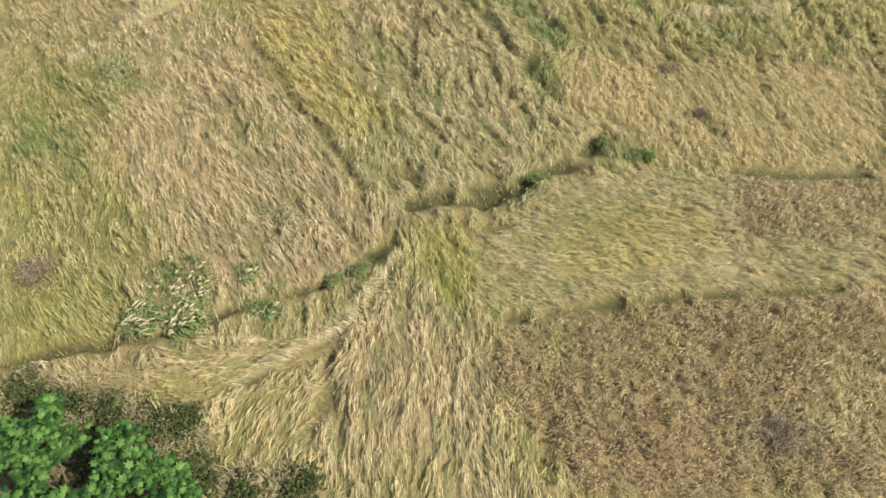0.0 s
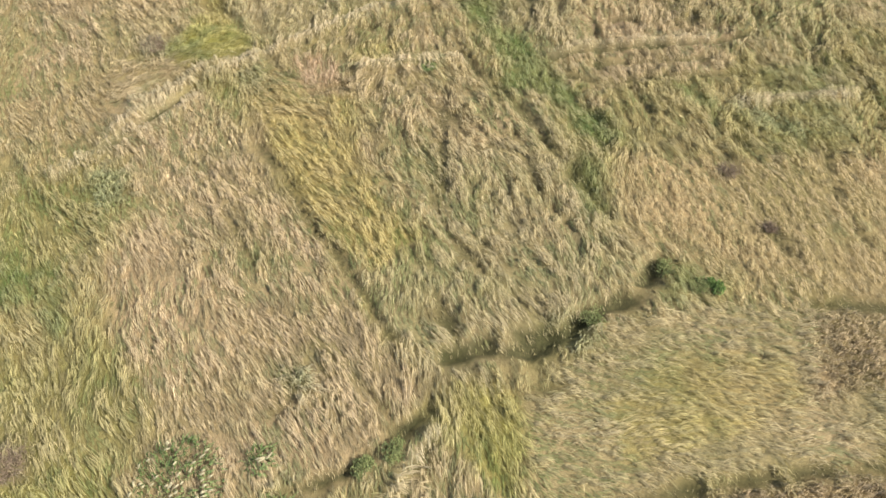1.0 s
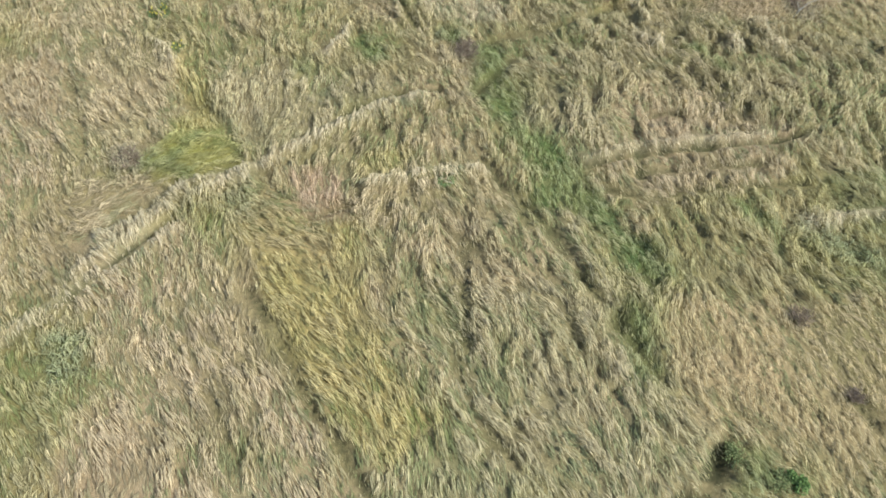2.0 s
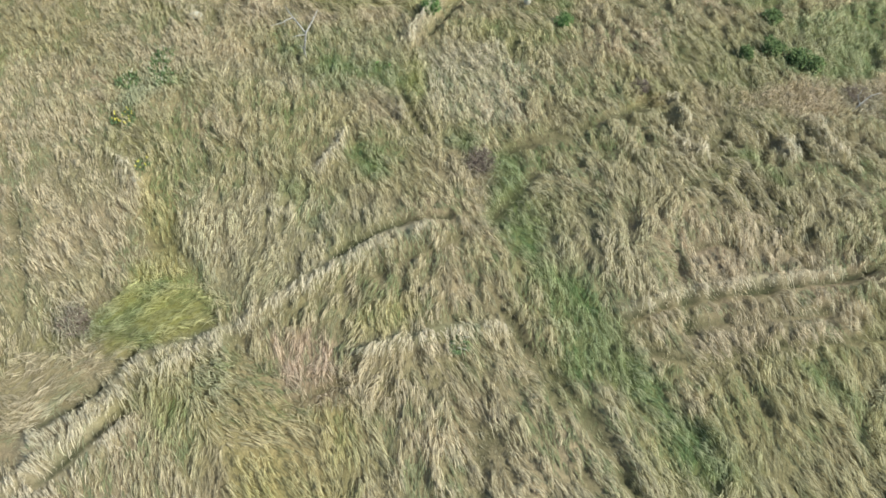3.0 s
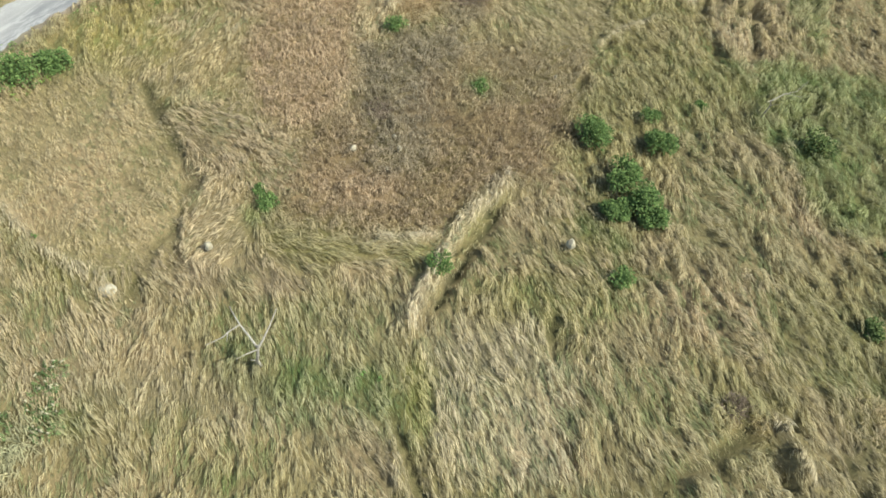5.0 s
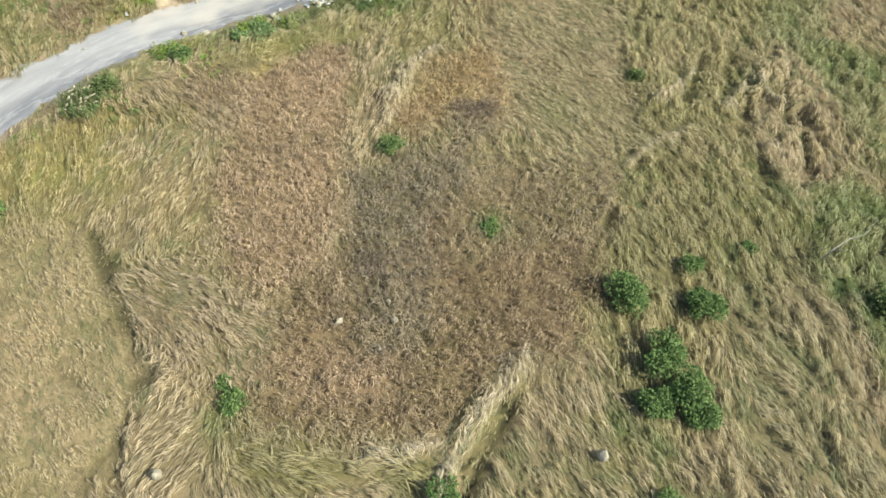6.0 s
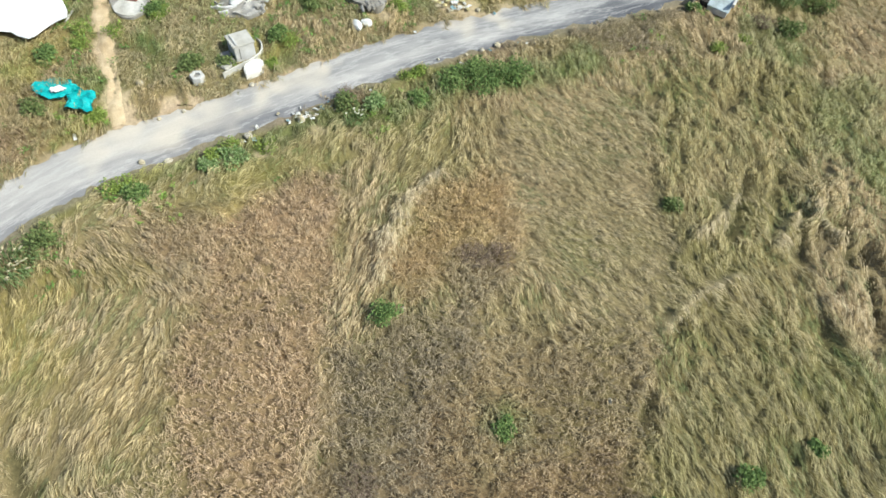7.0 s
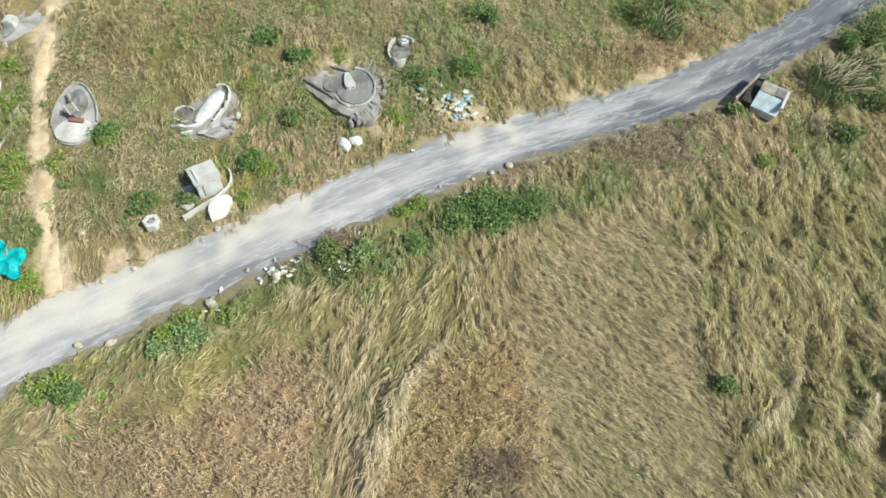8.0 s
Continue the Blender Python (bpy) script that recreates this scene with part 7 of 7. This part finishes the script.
slab(bm, oval(0.86, 0.75, 0.02, -1.2)[:-1], 0.17, 0.3, 0.015, 4)
part("forecourt", bm, M_PALECON, g)
bm = bmesh.new()
box(bm, -0.02, -0.12, 0.1, 0.74, 0.6, 0.4, -32, 0.04)
altar = part("altar", bm, M_DARKSTONE, g, "dark weathered altar")
bm = bmesh.new()
box(bm, -0.02, -0.14, 0.5, 0.34, 0.6, 0.05, 30, lean=12)
part("tablet", bm, M_OLDCON, altar)
for off in (-0.2, 0.2):
    bm = bmesh.new()
    box(bm, -0.02 + off * 0.87, -0.14 + off * 0.5, 0.5, 0.06, 0.62, 0.07, 30, 0.015, lean=12)
    part("tablet_rim", bm, M_WHITE, altar, "white painted rim")
bm = bmesh.new()
box(bm, 0.12, -0.62, 0.1, 0.66, 0.24, 0.2, -14)
part("step", bm, M_RED, g, "red painted step")

# grave with a whitewashed long mound and broken kerbs
g = thing("grave", -26.0, 86.5, "grave with whitewashed long mound and broken kerbs", "grave", -14, "graves", height_at(-26.0, 86.5) + 0.05)
g.matrix_world = g.matrix_world @ pose(0, 0, 0, 4.5)
bm = bmesh.new()
slab(bm, oval(1.25, 1.85, 0.2, 0)[:-1], 0.06, 0.6, 0.04, 6)
part("floor_slab", bm, M_OLDCON, g)
bm = bmesh.new()
top = []
for i in range(17):
    u = i / 16
    e = math.sin(math.pi * min(max(u, 0.02), 0.98)) ** 0.32
    top.append([bm.verts.new((0.44 * e * (0.9 + 0.12 * u) * math.cos(math.pi * j / 8) + 0.05 * math.sin(3 * u), -0.9 + 2.35 * u,
                              0.08 + 0.3 * e * math.sin(math.pi * j / 8) * (1 + 0.12 * noise.noise(Vector((i * 0.6, j * 0.6, 1)))))) for j in range(9)])
for a, b in zip(top[:-1], top[1:]):
    for j in range(8):
        bm.faces.new((a[j], a[j + 1], b[j + 1], b[j]))
bm.faces.new(top[0])
bm.faces.new(top[-1][::-1])
part("mound", bm, M_WHITE, g, "whitewashed rounded mound")
bm = bmesh.new()
arc_wall(bm, oval(0.78, 1.62, 0.02, 0.22, -25, 125, 20), 0.1, 0.3, low=-0.4, rough=0.05, seed=7)
part("kerb", bm, M_PALECON, g)
bm = bmesh.new()
slab(bm, oval(0.4, 0.36, -0.85, -0.62)[:-1], 0.1, 0.2, 0.03, 31)
part("pit_floor", bm, M_DARKSTONE, g, "dark damp pit floor")
bm = bmesh.new()
arc_wall(bm, oval(0.55, 0.5, -0.85, -0.62, 60, 330, 18), 0.1, 0.17, low=-0.4, rough=0.06, seed=8)
part("ring_wall", bm, M_PALECON, g)
bm = bmesh.new()
arc_wall(bm, [(-1.0, -1.5), (-0.4, -1.35), (0.1, -1.05), (0.3, -0.6)], 0.17, 0.19, low=-0.4, rough=0.05, seed=9)
part("kerb", bm, M_WHITE, g)
bm = bmesh.new()
arc_wall(bm, [(-0.3, -1.75), (0.1, -1.5), (0.2, -1.3)], 0.12, 0.2, low=-0.4, seed=9)
part("kerb", bm, M_WHITE, g)
bm = bmesh.new()
slab(bm, [(0.5, -1.5), (1.4, -1.35), (1.95, -0.5), (1.6, 0.2), (0.8, -0.2)], 0.16, 0.5, 0.09, 9)
part("broken_slab", bm, M_CONCRETE, g)
for k in range(12):
    jit = random.Random(900 + k)
    bm = bmesh.new()
    ss = jit.uniform(0.16, 0.36)
    box(bm, 1.65 + jit.gauss(0, 0.22), -0.25 + jit.gauss(0, 0.35), 0.1, ss, ss * jit.uniform(0.4, 0.8), ss * 0.6, jit.uniform(0, 180), 0.05, jit.gauss(0, 14))
    part("rubble", bm, (M_PALECON, M_CONCRETE, M_OLDCON)[k % 3], g)

# house-shaped grave with a curved front wall
g = thing("grave", -24.55, 82.2, "box-shaped grave house with grey slab roof and curved wall", "grave", 40, "graves")
bm = bmesh.new()
box(bm, 0, 0, -0.1, 1.15, 1.15, 1.0, bevel=0.025)
body = part("body", bm, M_WHITE, g, "whitewashed box body")
bm = bmesh.new()
box(bm, 0.0, 0.02, 0.9, 1.28, 1.26, 0.07, lean=-2)
roof = part("roof_slab", bm, M_PALECON, g, "grey concrete slab")
bm = bmesh.new()
box(bm, -0.38, -0.05, 0.985, 0.12, 0.95, 0.07)
part("roof_rib", bm, M_WHITE, roof)
bm = bmesh.new()
box(bm, -0.3, -0.575, 0.1, 0.05, 0.03, 0.7, bevel=0.0)
part("joint", bm, M_DARKSTONE, body)
bm = bmesh.new()
box(bm, -0.92, -0.1, -0.1, 0.6, 1.0, 0.26, bevel=0.05)
part("side_block", bm, M_CONCRETE, g)
bm = bmesh.new()
box(bm, -1.3, -0.5, -0.1, 0.5, 0.8, 0.2, 25, bevel=0.05)
part("side_block", bm, M_PALECON, g)
bm = bmesh.new()
arc_wall(bm, [(1.1, 0.75), (1.25, 0.2), (1.0, -0.45), (0.4, -0.85), (-0.3, -1.05), (-0.95, -1.15), (-1.7, -1.35)], 0.08, 0.24, rough=0.03, seed=12)
part("front_wall", bm, M_PALECON, g)
bm = bmesh.new()
slab(bm, [(-0.6, -1.95), (0.5, -1.9), (0.75, -1.1), (0.15, -0.95), (-0.5, -1.25)], 0.16, 0.4, 0.04, 13)
part("pad", bm, M_LIMEWASH, g, "broken white pad")

# paved horseshoe grave with a stone wall
g = thing("grave", -19.5, 89.9, "horseshoe grave of grey paving with dark oval pit", "grave", 10, "graves")
bm = bmesh.new()
slab(bm, [(-2.6, 1.3), (-1.0, 1.0), (0.7, 1.5), (1.6, 0.8), (1.9, -0.8), (1.6, -1.9), (0.3, -1.7), (-1.2, -0.9), (-2.5, 0.2)], 0.14, 0.5, 0.05, 14)
part("paving", bm, M_OLDCON, g)
bm = bmesh.new()
slab(bm, oval(1.0, 0.95, 0.45, -0.05)[:-1], 0.19, 0.3, 0.02, 15)
part("pit_floor", bm, M_DARKSTONE, g, "dark damp pit floor")
bm = bmesh.new()
arc_wall(bm, oval(1.12, 1.08, 0.45, -0.05, -150, 95, 24), 0.11, 0.24, rough=0.03, seed=16)
part("kerb", bm, M_CONCRETE, g)
bm = bmesh.new()
slab(bm, oval(0.5, 0.45, -0.75, 0.05)[:-1], 0.2, 0.3, 0.03, 17)
part("mound", bm, M_DARKSTONE, g)
bm = bmesh.new()
arc_wall(bm, [(-2.4, 0.35), (-1.4, -0.25), (-0.55, -0.75)], 0.1, 0.3, seed=18)
part("kerb", bm, M_DARKSTONE, g)
bm = bmesh.new()
arc_wall(bm, [(-0.9, 1.05), (-0.1, 0.85), (0.2, 0.75)], 0.1, 0.3, seed=19)
part("kerb", bm, M_DARKSTONE, g)
for k in range(34):
    a = radians(66 - (k % 17) * 9.6)
    far = 1.42 if k < 17 else 1.74
    sx, sy = 0.35 + far * math.cos(a), -0.1 + (far + 0.12) * math.sin(a)
    bm = bmesh.new()
    jit = random.Random(k)
    box(bm, sx + jit.gauss(0, 0.05), sy + jit.gauss(0, 0.04), 0.0, jit.uniform(0.22, 0.4), jit.uniform(0.13, 0.24), jit.uniform(0.16, 0.27), math.degrees(a) + jit.gauss(0, 14), 0.05, jit.gauss(0, 6))
    part("stone", bm, M_OLDCON if k % 3 else M_CONCRETE, g)
bm = bmesh.new()
slab(bm, [(-0.08, 0.62), (0.2, 0.6), (0.34, 0.22), (0.56, -0.02), (0.5, -0.18), (0.26, -0.16), (0.1, -0.32), (-0.06, -0.1), (-0.12, 0.25)], 0.38, 0.3, 0.05, 33)
part("headstone", bm, M_PALECON, g, "pale jagged upright stone")
bm = bmesh.new()
slab(bm, [(0.2, -1.4), (1.2, -1.35), (1.25, -1.85), (0.6, -1.95)], 0.12, 0.3, 0.03, 20)
part("forecourt", bm, M_DARKSTONE, g)

g.matrix_world = g.matrix_world @ Matrix.Diagonal((1.0, 1.4, 1.0, 1.0))

# small ring grave
g = thing("grave", -17.1, 93.5, "small grave with broken ring kerb and pale stone", "grave", 0, "graves")
bm = bmesh.new()
arc_wall(bm, oval(0.68, 1.1, 0.0, -0.15, 130, 310, 18), 0.09, 0.42, rough=0.05, seed=22)
part("kerb", bm, M_PALECON, g)
bm = bmesh.new()
arc_wall(bm, [(-0.1, 0.95), (0.45, 0.95), (0.65, 0.6), (0.6, 0.4)], 0.1, 0.4, seed=23)
part("kerb", bm, M_PALECON, g)
bm = bmesh.new()
slab(bm, oval(0.5, 0.85, 0.05, 0.0)[:-1], 0.1, 0.3, 0.03, 24)
part("floor_slab", bm, M_DARKSTONE, g)
bm = bmesh.new()
box(bm, 0.12, 0.5, 0.08, 0.55, 0.42, 0.4, 10, 0.12)
part("headstone", bm, M_WHITE, g, "whitish stone block")

# grave at the top of the footpath
g = thing("grave", -37.2, 90.2, "grey concrete grave floor with white tablet by the path", "grave", -15, "graves")
bm = bmesh.new()
slab(bm, oval(0.95, 2.0)[:-1], 0.14, 0.4, 0.03, 25)
part("floor_slab", bm, M_CONCRETE, g)
bm = bmesh.new()
box(bm, -0.2, -0.3, 0.12, 0.55, 0.6, 0.32, 20)
altar = part("altar", bm, M_PALECON, g)
bm = bmesh.new()
box(bm, -0.2, -0.3, 0.44, 0.3, 0.55, 0.07, 20)
part("tablet", bm, M_WHITE, altar, "white stone tablet")
bm = bmesh.new()
slab(bm, oval(0.5, 0.7, -0.05, -1.1)[:-1], 0.17, 0.3, 0.03, 26)
part("mound", bm, M_DARKSTONE, g)
stone(-37.0, 88.3, 0.4, 530, M_WHITE, 0.6, "white painted stone beside the path")

# low hut-like grave beside the road
g = thing("grave", 4.5, 94.2, "low grave hut with pale blue front and stained roof", "grave", -26, "graves")
bm = bmesh.new()
box(bm, 0.05, 0.5, -0.15, 1.35, 0.95, 0.85)
box(bm, 0.05, -0.45, -0.15, 1.35, 0.9, 0.38)
part("body", bm, M_PALECON, g)
bm = bmesh.new()
box(bm, 0.05, 0.6, 0.75, 1.5, 1.0, 0.08, lean=3)
roof = part("roof", bm, M_ROOF, g, "stained fibre cement roof")
bm = bmesh.new()
box(bm, 0.05, -0.42, 0.48, 1.5, 1.15, 0.07, lean=24)
part("front_panel", bm, M_BLUETILE, g, "pale blue glazed panel")
bm = bmesh.new()
box(bm, 0.82, 0.15, 0.62, 0.17, 1.75, 0.24)
part("coping", bm, M_WHITE, g, "white coping")
bm = bmesh.new()
box(bm, 0.45, 0.5, 0.845, 0.5, 0.75, 0.03, lean=3)
part("roof_patch", bm, M_DARKSTONE, roof)
bm = bmesh.new()
box(bm, -0.98, 0.35, -0.1, 0.66, 2.4, 0.5)
part("floor", bm, M_DARKBOARD, g, "near-black floor")
bm = bmesh.new()
box(bm, -1.36, 0.3, -0.1, 0.12, 3.2, 0.72, -10)
part("side_wall", bm, M_ROOF, g)
bm = bmesh.new()
box(bm, -0.7, 1.6, -0.1, 0.7, 0.14, 0.6)
part("end_wall", bm, M_DARKBOARD, g)

# six-sided white block by the road
g = thing("block", -26.2, 79.6, "white six-sided concrete block with sunken grey top", "block")
bm = bmesh.new()
rings = []
for r, z in ((0.38, -0.1), (0.4, 0.34), (0.37, 0.38), (0.2, 0.38), (0.19, 0.3)):
    rings.append([bm.verts.new((r * math.cos(math.pi * s / 3 + 0.3), r * math.sin(math.pi * s / 3 + 0.3), z)) for s in range(6)])
for a, b in zip(rings[:-1], rings[1:]):
    for s in range(6):
        bm.faces.new((a[s], a[(s + 1) % 6], b[(s + 1) % 6], b[s]))
part("shell", bm, M_WHITE, g)
bm = bmesh.new()
box(bm, 0, 0, 0.27, 0.27, 0.27, 0.035, 20)
part("core", bm, M_CONCRETE, g)


# ---- dead brush and small flowers in the field ----
def dead_brush(x, y, r, h, twigs, seed, label):
    """A tangle of dry twigs."""
    rnd = random.Random(seed)
    root = thing("dead_brush", x, y, label, "dead brush", group="dead brush")
    for half in range(2):
        bm = bmesh.new()
        for k in range(twigs // 2):
            a, q = rnd.uniform(0, 2 * math.pi), r * math.sqrt(rnd.uniform(0, 1))
            p = Vector((0.4 * q * math.cos(a), 0.4 * q * math.sin(a), -0.05))
            t = Vector((q * math.cos(a), q * math.sin(a), h * rnd.uniform(0.5, 1.0)))
            m = (p + t) / 2 + Vector((rnd.gauss(0, 0.08), rnd.gauss(0, 0.08), 0.12 * h))
            tube(bm, [p, m, t], 0.014, 0.005, 3)
            for s in range(3):
                e = m + (t - m) * rnd.uniform(0.2, 1.0)
                tube(bm, [e, e + Vector((rnd.gauss(0, 0.16), rnd.gauss(0, 0.16), rnd.uniform(0.02, 0.2)))], 0.009, 0.004, 3)
        part("twig_tangle", bm, M_TWIG, root)


BRUSH = "grey-brown tangle of dead brush in the grass"
for k, (sx, sy, sr, sh) in enumerate([(-17.1, 3.3, 0.8, 0.60), (-4.8, 38.7, 0.7, 0.50), (-20.6, 26.6, 0.7, 0.50), (4.0, 45.9, 0.7, 0.60), (-4.8, 38.2, 0.8, 0.50), (14.4, 0.5, 0.9, 0.50), (13.6, 19.1, 0.4, 0.30), (12.1, 22.7, 0.6, 0.40), (7.3, 93.1, 0.8, 0.50), (-10.1, 71.2, 0.8, 0.50), (17.6, 48.1, 0.9, 0.60), (-18.1, 80.2, 0.7, 0.40), (-8.9, 71.5, 0.8, 0.40), (-13.4, 60.2, 0.8, 0.35)]):
    dead_brush(sx, sy, sr, sh, 90, 600 + k, BRUSH)
for k, (sx, sy) in enumerate([(-23.1, 37.6), (-23.7, 37.9), (-21.2, 35.1), (-23.2, 38.2)]):
    seed_head_clump(sx, sy, 0.35, 0.35, 7, 640 + k, (0.1, 0.1), "small green herb with yellow flower heads", M_YELLOW, 0.1, 60)
for k, (sx, sy) in enumerate([(-23.2, 43.0), (-24.2, 40.7), (-23.0, 42.0), (-22.4, 41.2)]):
    seed_head_clump(sx, sy, 0.6, 0.45, 8, 660 + k, (0.5, 0.2), "dull green herb with small whitish heads", M_PLUME, 0.13, 120)
